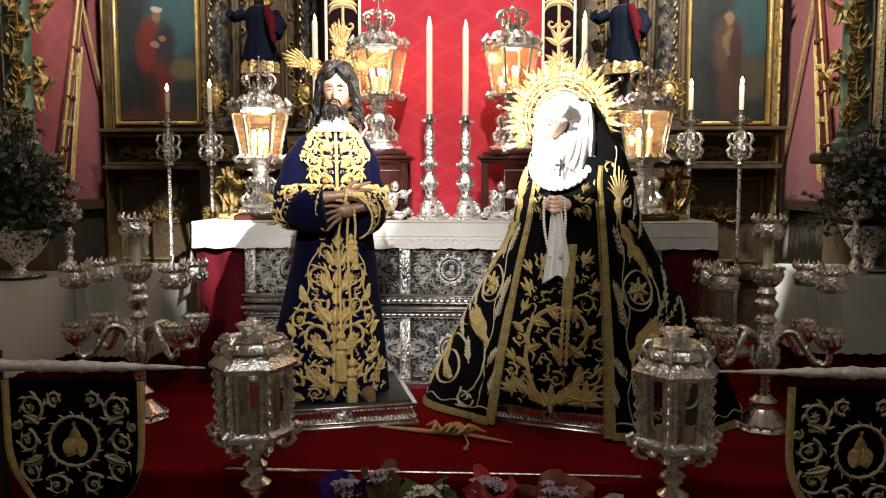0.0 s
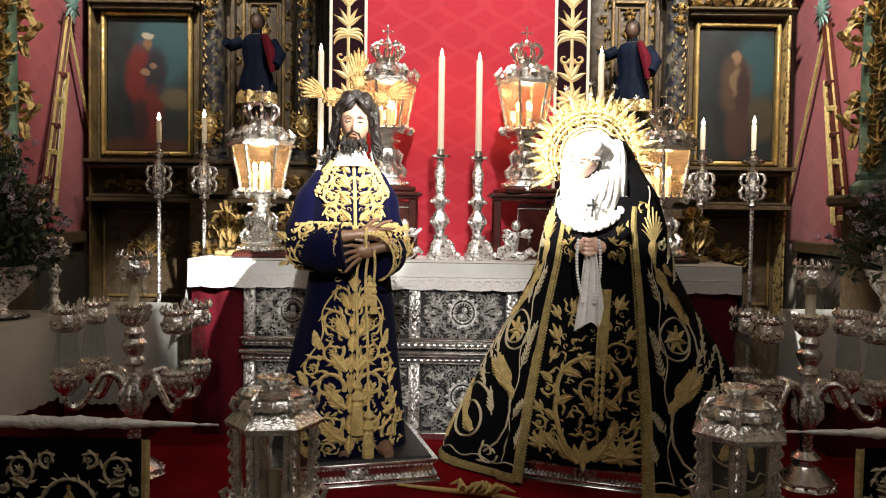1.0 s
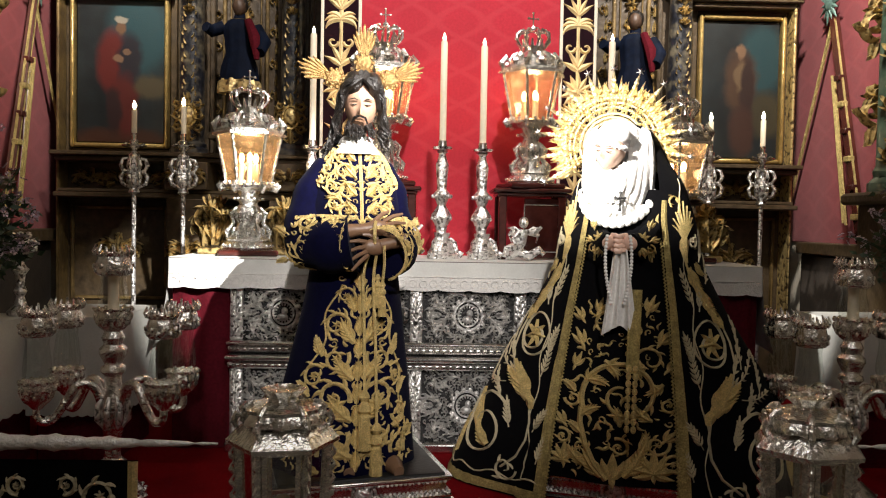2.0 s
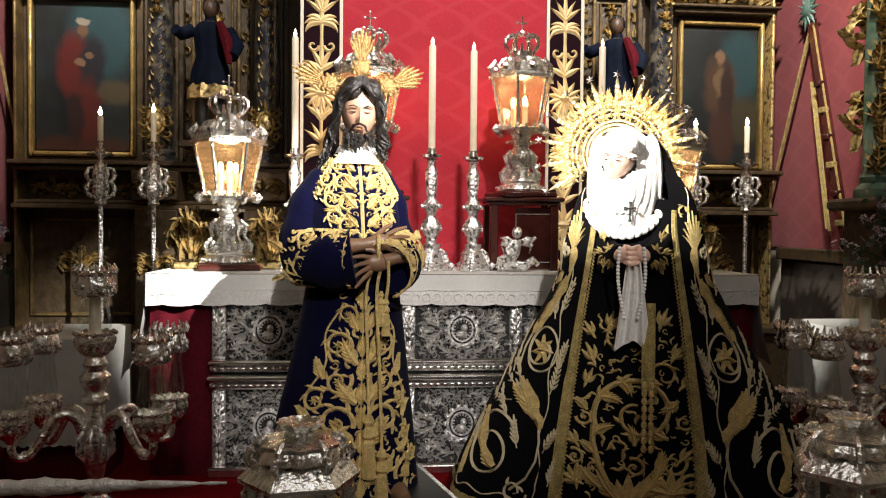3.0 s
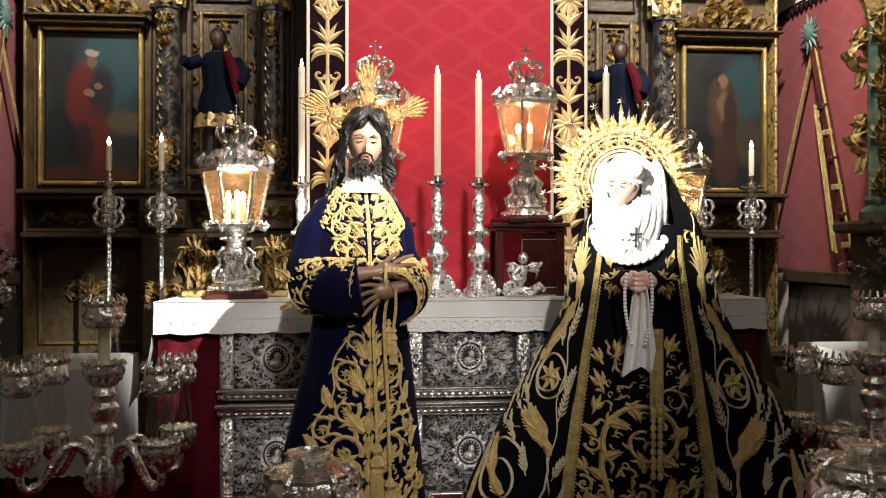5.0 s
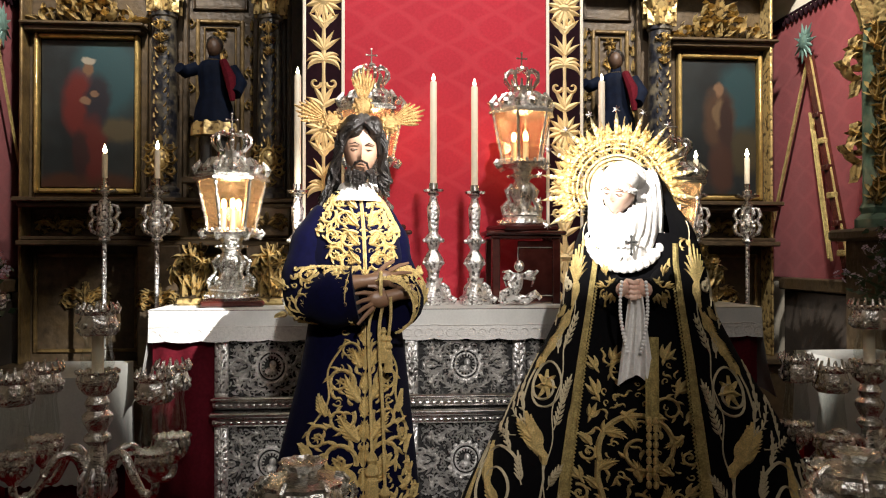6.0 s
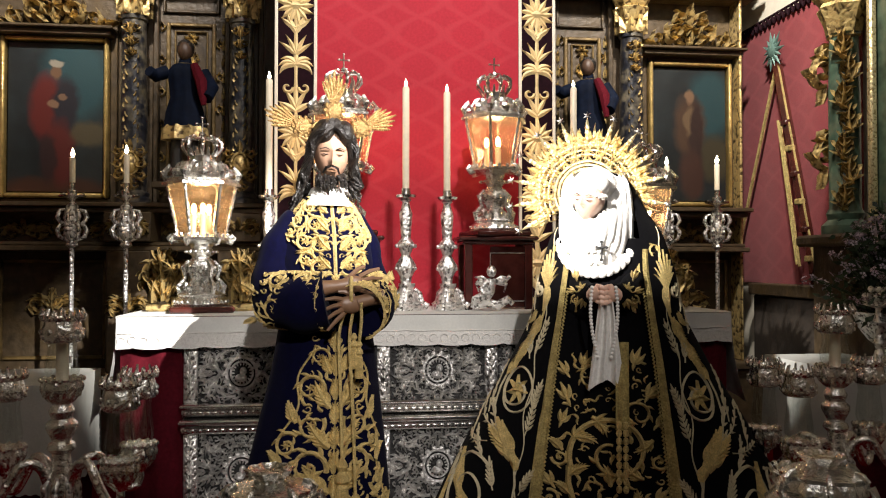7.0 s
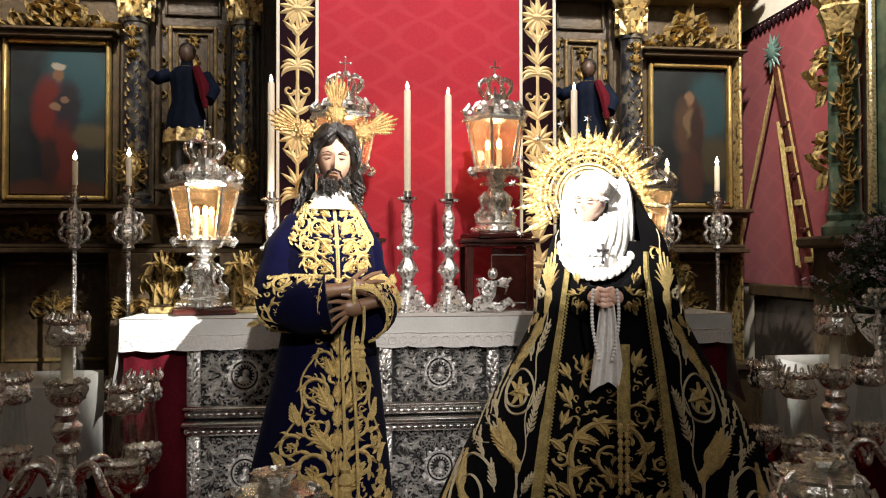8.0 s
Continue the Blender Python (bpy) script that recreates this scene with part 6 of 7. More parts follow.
for s in (-1, 1):
    g.tube([hv(s * 0.012, -0.092, 0.022), hv(s * 0.028, -0.09, 0.029), hv(s * 0.05, -0.072, 0.02)], [0.001, 0.0025, 0.001], 5, 5)
    g.tube([hv(s * 0.014, -0.085, 0.005), hv(s * 0.028, -0.086, 0.001), hv(s * 0.042, -0.073, 0.005)], [0.001, 0.0028, 0.001], 5, 5)
g.ball((-0.05, -0.1, 1.67), (0.118, 0.13, 0.118), 24, 6)
solid("mantled_statue", g, [BLACK_VELVET, GOLD_THREAD, PALE_THREAD, SKIN_PALE, SKIN_PALE, HAIR, LACE, GOLD_BRAID], "carved statue in white lace and black mantle with gold embroidery", "statue", place=V, turn=-20, sharp=50)

# gilt aureole with rays and stars
t = thing("aureole", V, "large gilt openwork aureole with rays and stars", "halo", turn=-20)
AU = (-0.09, 0.0, 1.67)
g = Geo()
for r, k in ((0.122, 0.009), (0.141, 0.008), (0.16, 0.008), (0.215, 0.006), (0.255, 0.008)):
    g.tube([(AU[0] + r * math.cos(a), 0, AU[2] + r * math.sin(a)) for a in np.linspace(-0.55, math.pi + 0.55, 50)], k, 6)
o = Orn(6)
for k in range(26):
    a = -0.5 + (math.pi + 1.0) * k / 25
    s = (-1) ** k
    o.vine(0.165 * math.cos(a), 0.165 * math.sin(a), a + s * 0.5, 0.12, -s * 0.8, -s * 3.2, 0.008, 2, 0.03, 0, h=0.01)
    o.leaf(0.22 * math.cos(a), 0.22 * math.sin(a), a, 0.06, 0.014, 0, 0.012)
    o.flower(0.19 * math.cos(a + 0.05), 0.19 * math.sin(a + 0.05), 0.018, 6, h=0.014)
    o.lobed(0.235 * math.cos(a + 0.06), 0.235 * math.sin(a + 0.06), a + 0.06, 0.085, 0, h=0.012, fat=0.2)
    o.flower(0.265 * math.cos(a), 0.265 * math.sin(a), 0.02, 6, h=0.014)
o.lay(g, lambda u, v, h: (AU[0] + u, -h, AU[2] + v))
for k in range(60):
    a = -0.5 + (math.pi + 1.0) * k / 59
    for r in (0.19, 0.236):
        g.ball((AU[0] + r * math.cos(a), -0.008, AU[2] + r * math.sin(a)), 0.0085, 6)
part("openwork_ring", g, GOLD_BRIGHT, t, "chased openwork ring", 60)
for k in range(37):
    a = -0.5 + (math.pi + 1.0) * k / 36
    major = k % 3 == 0
    ln = 0.375 if major else (0.325 if k % 3 == 1 else 0.35)
    g = Geo()
    d, q = Vector((math.cos(a), 0, math.sin(a))), Vector((-math.sin(a), 0, math.cos(a)))
    vs = []
    for s_, w in ((0.245, 0.006), (0.295, 0.011 if major else 0.007), (ln - 0.03, 0.008 if major else 0.005), (ln, 0.001)):
        for o_ in (q * w, Vector((0, -0.005, 0)), q * -w, Vector((0, 0.005, 0))):
            vs.append(tuple(Vector(AU) + d * s_ + o_))
    g.add(vs, [(i * 4 + j, i * 4 + (j + 1) % 4, i * 4 + 4 + (j + 1) % 4, i * 4 + 4 + j) for i in range(3) for j in range(4)])
    if major:
        for s_ in (0.27, 0.3, 0.325):
            g.ball(tuple(Vector(AU) + d * s_), 0.013, 6)
    ray = part("ray", g, GOLD_BRIGHT, t)
    if major:
        g = Geo()
        c = Vector(AU) + d * (ln + 0.01)
        for j in range(6):
            b = 6.283 * j / 6 + a
            e = c + Vector((math.cos(b), 0, math.sin(b))) * 0.021
            g.tube([c, e], [0.006, 0.001], 5)
        part("star", g, SILVER_PLAIN, ray, "small silver star")

# things hung on the mantled figure
g = Geo()
g.sheet(lambda u, v: (u * (0.03 + 0.05 * v) + 0.008, -0.475 + 0.035 * v - 0.014 * math.sin(u * 9 + v * 3), 1.16 - 0.34 * v - 0.05 * abs(u) * v), list(np.linspace(-1, 1, 24)), list(np.linspace(1, 0, 14)))
solid("handkerchief", g, LACE, "white lace handkerchief hanging from clasped hands", "handkerchief", place=V, turn=-20)
t = thing("rosary", V, "pearl rosary draped over clasped hands", "rosary", turn=-20)
for s in (-1, 1):
    for k in range(20):
        f = k / 19
        g = Geo()
        g.ball((s * (0.05 + 0.012 * math.sin(f * 3)) * (1 - 0.45 * f * f), -0.49 + 0.03 * f, 1.22 - 0.3 * f), 0.0085, 8)
        part("bead", g, LACE, t)
t = thing("breast_cross", V, "small dark jewelled cross on white lace", "cross", turn=-20)
g = Geo()
g.tube([(-0.014, -0.325, 1.34), (-0.014, -0.318, 1.42)], 0.005, 6)
part("upright", g, NEAR_BLACK_METAL, t)
g = Geo()
g.tube([(-0.036, -0.322, 1.395), (0.008, -0.322, 1.395)], 0.005, 6)
for x, z in ((-0.036, 1.395), (0.008, 1.395), (-0.014, 1.34), (-0.014, 1.42)):
    g.ball((x, -0.322, z), 0.008, 6)
part("crossbar", g, NEAR_BLACK_METAL, t)
t = thing("gold_sash", V, "gold fringed sash hanging down a black skirt", "sash", turn=-20)
g = Geo()
g.sheet(lambda u, v: (0.075 + 0.028 * u, -0.405 - 0.11 * v - 0.006 * math.cos(u * 5), 0.98 - 0.36 * v), list(np.linspace(-1, 1, 8)), list(np.linspace(1, 0, 12)))
g.sheet(lambda u, v: (0.075 + 0.026 * u, -0.399 - 0.11 * v, 0.98 - 0.36 * v), list(np.linspace(1, -1, 8)), list(np.linspace(1, 0, 12)))
part("band", g, GOLD_BRAID, t)
for s in (-1, 1):
    g = Geo()
    for k in range(9):
        z = 0.64 - 0.032 * k
        g.ball((0.075 + s * 0.014, -0.515 - 0.006 * k, z), (0.013, 0.014, 0.018), 8)
    part("bullion_tassel", g, GOLD_THREAD, t)


# ---- three-foot candelabra with glass shades ----
def shade_holder(t, x, y, z, k, tall=0.0):
    """Bowl, glass chimney, crowned collar and candle stub at one arm's end."""
    g = Geo()
    g.lathe([(0.02, -0.065), (0.03, -0.05), (0.05, -0.035), (0.07 * k, -0.01), (0.078 * k, 0.02), (0.07 * k, 0.045), (0.078 * k, 0.055), (0.055, 0.05)], 36, 0, (x, y, z), 12, 0.05)
    bowl = part("bowl", g, SILVER_FINE, t)
    g = Geo()
    for j in range(12):
        a = 6.283 * j / 12
        g.ball((x + 0.074 * k * math.cos(a), y + 0.074 * k * math.sin(a), z + 0.02), (0.011, 0.011, 0.018), 7)
        g.ball((x + 0.064 * k * math.cos(a + 0.26), y + 0.064 * k * math.sin(a + 0.26), z - 0.008), (0.01, 0.01, 0.014), 7)
        g.ball((x + 0.078 * k * math.cos(a + 0.26), y + 0.078 * k * math.sin(a + 0.26), z + 0.052), (0.011, 0.011, 0.011), 6)
    tagged(part("beading", g, SILVER_FINE, bowl), kind="stuff")
    g = Geo()
    g.lathe([(0.05 * k, 0.05), (0.064 * k, 0.08), (0.066 * k, 0.11), (0.052 * k, 0.17 + tall), (0.058 * k, 0.215 + tall)], 20, 0, (x, y, z))
    g.f, g.m = [q for q in g.f if len(q) == 4], [0] * sum(len(q) == 4 for q in g.f)
    pane = part("glass_shade", g, GLASS, t, "clear glass chimney")
    pane.visible_shadow = False
    g = Geo()
    z += tall
    g.lathe([(0.058 * k, 0.2), (0.07 * k, 0.205), (0.078 * k, 0.225), (0.074 * k, 0.26), (0.066 * k, 0.285), (0.08 * k, 0.3), (0.07 * k, 0.303), (0.06 * k, 0.27)], 32, 0, (x, y, z), 8, 0.04)
    collar = part("collar", g, SILVER_FINE, t, "pierced crown-like silver collar")
    g = Geo()
    for j in range(16):
        a = 6.283 * j / 16
        c, s_ = math.cos(a), math.sin(a)
        g.tube([(x + c * r * k, y + s_ * r * k, z + h) for r, h in ((0.076, 0.29), (0.084, 0.31), (0.072, 0.325 + 0.012 * (j % 2)))], [0.005, 0.007, 0.004], 6)
        g.ball((x + c * 0.077 * k, y + s_ * 0.077 * k, z + 0.225 + 0.02 * (j % 2)), (0.01, 0.01, 0.013), 7)
        g.ball((x + c * 0.079 * k, y + s_ * 0.079 * k, z + 0.297), (0.007, 0.007, 0.007), 6)
    tagged(part("filigree", g, SILVER_FINE, collar), kind="stuff")
    if k > 0.95:
        g = Geo()
        g.lathe([(0.024, 0.04), (0.024, 0.2), (0.012, 0.205)], 12, 0, (x, y, z))
        part("candle_stub", g, WAX, t)


def candelabrum(place, turn):
    t = thing("candelabrum", place, "ornate silver four-armed candelabrum with glass shades, unlit", "candelabrum", "silver candelabra", turn=turn)
    g = Geo()
    g.lathe([(0.15, 0), (0.155, 0.02), (0.13, 0.035), (0.135, 0.05), (0.09, 0.09), (0.06, 0.12), (0.07, 0.14), (0.075, 0.16), (0.04, 0.19)], 8)
    studs(g, 0.14, 0.04, 16, 0.01)
    part("foot", g, SILVER_PLAIN, t, "stepped silver foot")
    g = Geo()
    g.lathe([(0.035, 0.19), (0.03, 0.25), (0.04, 0.3), (0.055, 0.36), (0.06, 0.41), (0.05, 0.46), (0.04, 0.5), (0.035, 0.56), (0.055, 0.58), (0.05, 0.6), (0.035, 0.61), (0.06, 0.66), (0.06, 0.68), (0.04, 0.7), (0.045, 0.715), (0.05, 0.73), (0.03, 0.77)], 24, 0)
    part("stem", g, SILVER_FINE, t, "turned silver stem")
    for j in range(8):
        a = 6.283 * j / 8
        g = Geo()
        g.tube([(math.cos(a) * r, math.sin(a) * r, z) for r, z in ((0.04, 0.33), (0.07, 0.37), (0.068, 0.43), (0.045, 0.47))], [0.008, 0.012, 0.012, 0.008], 6)
        part("leaf", g, SILVER, t)
    shade_holder(t, 0, 0, 0.805, 1.0)
    for k in range(4):
        a = math.radians(28 + (0, 124, 180, 304)[k])
        c, s_ = math.cos(a), math.sin(a)
        pts = [(c * r, s_ * r, z) for r, z in ((0.04, 0.42), (0.075, 0.51), (0.14, 0.53), (0.195, 0.45), (0.245, 0.385), (0.29, 0.385), (0.305, 0.42), (0.3, 0.45))]
        g = Geo()
        sp = smooth_path(pts, 4)
        g.tube(sp, [0.021 - 0.006 * i / len(sp) for i in range(len(sp))], 10)
        for i in (12, 17):
            g.ball(tuple(sp[i] + Vector((0, 0, 0.008))), (0.02, 0.02, 0.02), 8)
        part("arm", g, SILVER_FINE, t, "scrolled silver arm")
        shade_holder(t, c * 0.3, s_ * 0.3, 0.505, 0.9, 0.045)


candelabrum((-1.57, 4.19, PLATFORM), 0)
candelabrum((1.775, 4.19, PLATFORM), 0)


# ---- processional lanterns in front ----
def floor_lantern(x, y):
    t = thing("processional_lantern", (x, y, STEP), "hexagonal silver processional lantern on a pole, unlit", "lantern", "processional lanterns", turn=8)
    z0 = -STEP
    g = Geo()
    g.lathe([(0.1, 0.0), (0.1, 0.02), (0.04, 0.04), (0.02, 0.06), (0.02, 0.15), (0.035, 0.165), (0.06, 0.19), (0.065, 0.21), (0.03, 0.235), (0.028, 0.25), (0.05, 0.27), (0.05, 0.29), (0.025, 0.31), (0.025, 0.335)], 20)
    part("pole", g, SILVER_PLAIN, t, "turned silver pole")
    g = Geo()
    g.lathe([(0.03, 0.33), (0.055, 0.338), (0.06, 0.352), (0.095, 0.362), (0.105, 0.38), (0.13, 0.388), (0.15, 0.412), (0.165, 0.42), (0.168, 0.438), (0.145, 0.442)], 6)
    bowl = part("bowl", g, SILVER_FINE, t, "stepped six-sided silver bowl", 30)
    for k in range(6):
        a = math.pi / 3 * k
        c, s_ = math.cos(a), math.sin(a)
        g = Geo()
        g.tube([(c * r, s_ * r, z) for r, z in ((0.11, 0.362), (0.145, 0.372), (0.165, 0.395), (0.158, 0.412), (0.185, 0.425), (0.192, 0.452), (0.172, 0.465), (0.165, 0.448))], [0.008, 0.012, 0.014, 0.011, 0.013, 0.014, 0.011, 0.007], 7)
        part("corner_scroll", g, SILVER_FINE, bowl)
        a += math.pi / 6
        c, s_ = math.cos(a), math.sin(a)
        g = Geo()
        g.ball((0.132 * c, 0.132 * s_, 0.405), (0.02, 0.02, 0.016), 9)
        part("boss", g, SILVER, bowl)
    lo, hi = hexpts(0.138, 0.44), hexpts(0.148, 0.71)
    for k in range(6):
        a, b, c, d = (Vector(p) for p in (lo[k], lo[(k + 1) % 6], hi[(k + 1) % 6], hi[k]))
        g = Geo()
        g.add([tuple(p) for p in (a, b, c, d)], [(0, 1, 2, 3)])
        pane = part("pane", g, GLASS, t)
        pane.visible_shadow = False
        g = Geo()
        out = Vector((a.x, a.y, 0)).normalized()
        g.tube([a, d], 0.012, 6)
        n = 26
        g.tube([a.lerp(d, i / n) + out * (0.016 + 0.007 * math.sin(i * 1.45)) for i in range(n + 1)], [0.0065 + 0.003 * math.cos(i * 1.45) for i in range(n + 1)], 6)
        part("corner_post", g, SILVER_FINE, t, "scalloped silver corner post")
        g = Geo()
        for p, q, w in ((a, d, 1), (b, c, -1)):
            side = (b - a).normalized() * w
            g.tube([p.lerp(q, 0.02) + side * 0.022, p.lerp(q, 0.98) + side * 0.022], 0.011, 4)
        for p, q in ((a, b), (d, c)):
            g.tube([p.lerp(q, 0.06), p.lerp(q, 0.94)], 0.014, 4)
        part("pane_frame", g, SILVER_FINE, t, "flat silver pane frame")
    g = Geo()
    g.lathe([(0.15, 0.705), (0.182, 0.71), (0.184, 0.724), (0.176, 0.73), (0.14, 0.768), (0.128, 0.774)], 6)
    roof = part("roof", g, SILVER_FINE, t, "sloping six-sided silver roof", 30)
    g = Geo()
    g.lathe([(0.12, 0.772), (0.134, 0.782), (0.13, 0.8), (0.118, 0.815), (0.124, 0.828), (0.1, 0.838), (0.07, 0.843), (0.05, 0.848)], 48, 0, lobes=12, amp=0.05)
    part("drum", g, SILVER_FINE, roof, "pierced silver drum")
    for k in range(6):
        a = math.pi / 3 * k
        c, s_ = math.cos(a), math.sin(a)
        g = Geo()
        g.tube([(c * r, s_ * r, z) for r, z in ((0.148, 0.762), (0.158, 0.782), (0.148, 0.805), (0.13, 0.8), (0.134, 0.822), (0.118, 0.838), (0.098, 0.845))], [0.008, 0.012, 0.013, 0.009, 0.011, 0.011, 0.006], 7)
        part("corner_scroll", g, SILVER_FINE, roof)
    g = Geo()
    g.lathe([(0.045, 0.845), (0.04, 0.855), (0.055, 0.868), (0.07, 0.885), (0.062, 0.888), (0.045, 0.875)], 40, 0, lobes=10, amp=0.09)
    part("crest", g, SILVER_FINE, t, "small fluted silver crest")
    for dx, dy, h in ((0.0, 0.0, 0.085), (0.05, -0.02, 0.05), (-0.045, 0.02, 0.045)):
        g = Geo()
        g.lathe([(0.024, 0.44), (0.024, 0.44 + h), (0.016, 0.445 + h)], 12, 0, (dx, dy, 0))
        part("candle_stub", g, STUB_WAX, t, "short burnt candle stub")


floor_lantern(-0.655, 3.24)
floor_lantern(1.07, 3.2)


# ---- banners on silver staffs ----
def banner(x_tip, x_end, x0, x1, z, name_turn):
    s = 1 if x_end > x_tip else -1
    t = thing("banner", (0, 3.29, FLOOR), "black velvet banner embroidered in gold, hung from a silver staff", "banner", "banners")
    g = Geo()
    n = 44
    pts = [(x_tip + (x_end - x_tip) * i / n, 0, z - FLOOR) for i in range(n + 1)]
    rad = []
    for i in range(n + 1):
        f = i / n
        rad.append(0.004 + 0.02 * min(1, f * 2.2) + (0.006 if i % 7 == 0 and f > 0.25 else 0) - (0.004 if i % 7 == 3 else 0))
    g.tube(pts, rad, 12)
    part("staff", g, STAFF_SILVER, t, "chased silver staff with pointed end")
    xm, w = (x0 + x1) / 2, abs(x1 - x0)
    top, h = z - FLOOR - 0.06, 0.58

    def outline(v):
        return w / 2 * (1 if v < 0.45 else math.sqrt(max(0.02, 1 - ((v - 0.45) / 0.56) ** 2)) ** 0.8)

    def cloth(u, v):
        return (xm + u * outline(v), 0.02 * math.sin(u * 4) * v + 0.012 * math.sin(u * 9 + 2) * v, top - v * h)
    g = Geo()
    g.sheet(cloth, list(np.linspace(-1, 1, 40)), list(np.linspace(1, 0, 30)))
    g.sheet(lambda u, v: (cloth(u, v)[0], cloth(u, v)[1] + 0.008, cloth(u, v)[2]), list(np.linspace(1, -1, 40)), list(np.linspace(1, 0, 30)))
    part("cloth", g, BLACK_VELVET, t)
    at = lambda u, v, hh: (xm + u, cloth(max(-1, min(1, u / (w / 2))), max(0, min(1, -v / h)))[1] - 0.002 - hh, top + v)
    g = Geo()
    o = Orn(2)
    edge = [(-outline(v) + 0.014, -v * h) for v in np.linspace(0, 0.99, 26)] + [(outline(v) - 0.014, -v * h) for v in np.linspace(0.99, 0, 26)]
    o.stroke(edge, [0.017] * len(edge), 0.006)
    o.lay(g, at)
    part("fringe", g, GOLD_THREAD, t, "gold braid border")
    g = Geo()
    o = Orn(5)
    for cx, cy, r, st, way in ((0.19, -0.12, 0.068, -1.2, -1), (0.08, -0.08, 0.035, -1.8, 1), (0.21, -0.27, 0.055, 1.8, 1), (0.19, -0.4, 0.06, 0.8, -1), (0.075, -0.46, 0.05, 0.6, 1), (0.255, -0.2, 0.022, 2.0, 1)):
        o.spiral(cx, cy, r, st, way, 1.3, 0.008, leaves=5, leaf=r * 0.6, h=0.008, bloom=r * 0.3)
    o.lobed(0.13, -0.33, -0.6, 0.1, 0.6)
    o.lobed(0.15, -0.19, 0.7, 0.08, -0.6)
    o.mirrored()
    ring = [(0.105 * math.cos(a), -0.27 + 0.11 * math.sin(a)) for a in np.linspace(0, 6.283, 33)]
    o.stroke(ring, [0.006 + 0.004 * (i % 2) for i in range(33)], 0.007)
    for k in range(16):
        a = 6.283 * k / 16
        o.leaf(0.105 * math.cos(a), -0.27 + 0.11 * math.sin(a), a + 0.6, 0.03, 0.005, 0, 0.006)
    o.lay(g, at)
    part("scroll_embroidery", g, PALE_THREAD, t)
    g = Geo()
    o = Orn(6)
    for dx, an in ((-0.024, 0.35), (0.024, -0.35)):
        o.stroke([(dx * (1 - f) * 1.0 + dx * 0.2, -0.335 + 0.085 * f) for f in np.linspace(0, 1, 7)], [0.01, 0.026, 0.034, 0.038, 0.036, 0.028, 0.008], 0.014)
    for k in range(5):
        a = 1.57 + (k - 2) * 0.22
        o.leaf((k - 2) * 0.012, -0.255, a, 0.075, 0.007, 0, 0.01)
    o.lay(g, at)
    part("heart_emblem", g, GOLD_THREAD, t, "gold embroidered heart with rays")
    g = Geo()
    hx = x_tip + (x_end - x_tip) * 0.82
    g.box((hx, 0.03, (z - FLOOR + 0.06) / 2), (0.025, 0.025, z - FLOOR + 0.06), 0.004)
    g.box((hx, -0.03, z - FLOOR + 0.03), (0.02, 0.02, 0.09), 0.004)
    g.box((hx, 0.0, z - FLOOR - 0.035), (0.02, 0.08, 0.02), 0.004)
    g.box((hx, 0.03, 0.01), (0.3, 0.3, 0.02), 0.006)
    part("stand", g, IRON, t, "black iron stand with a hook")


banner(-0.88, -2.0, -1.77, -1.145, 0.955, 0)
banner(1.265, 2.4, 1.55, 2.15, 0.965, 0)


# ---- draped side tables with silver bowls of flowers ----
def draped_table(name_label, x0, x1, y0, y1, top, hem, material):
    g = Geo()
    per = []
    n = 40
    for (ax, ay), (bx, by) in (((x0, y1), (x0, y0)), ((x0, y0), (x1, y0)), ((x1, y0), (x1, y1)), ((x1, y1), (x0, y1))):
        for i in range(n):
            f = i / n
            per.append((ax + (bx - ax) * f, ay + (by - ay) * f))
    cx, cy, k = (x0 + x1) / 2, (y0 + y1) / 2, len(per)
    vs = []
    lev = (0, 0.04, 0.3, 0.6, 0.9, 1.0)
    for v in lev:
        for i, (x, y) in enumerate(per):
            d = Vector((x - cx, y - cy)).normalized() * (0.02 * v + 0.008 * v * math.sin(i * 0.25) + 0.003 * v * math.sin(i * 0.7 + 1))
            z = top - v * (top - hem) - (0.012 * abs(math.sin(i * 0.8)) if v == 1.0 else 0)
            vs.append((x + d.x, y + d.y, z - (0.006 if v == 0 else 0) + 0.006 * (v == 0)))
    fs = [(r * k + i, (r + 1) * k + i, (r + 1) * k + (i + 1) % k, r * k + (i + 1) % k) for r in range(len(lev) - 1) for i in range(k)]
    fs.append(tuple(range(k)))
    g.add(vs, fs)
    g2 = Geo()
    g2.box((cx, cy, (top - 0.03 + DAIS) / 2), (x1 - x0 - 0.06, y1 - y0 - 0.06, top - 0.02 - DAIS), 0.01)
    t = thing("draped_table", (0, 0, 0), name_label, "table", "draped side tables")
    part("cloth", g, material, t)
    part("body", g2, RED_DRAPE, t, "dark table body under the cloth")


draped_table("side table covered with a white cloth", -3.3, -2.36, 4.2, 5.17, 1.15, 0.66, LINEN_DIM)
draped_table("narrow table covered with a white cloth, dimmed in colour", -2.34, -1.86, 5.0, 5.65, 1.155, 0.62, LINEN_DIM)
draped_table("side table covered with a white cloth", 2.28, 3.12, 4.95, 5.7, 1.17, 0.7, LINEN_DIM)


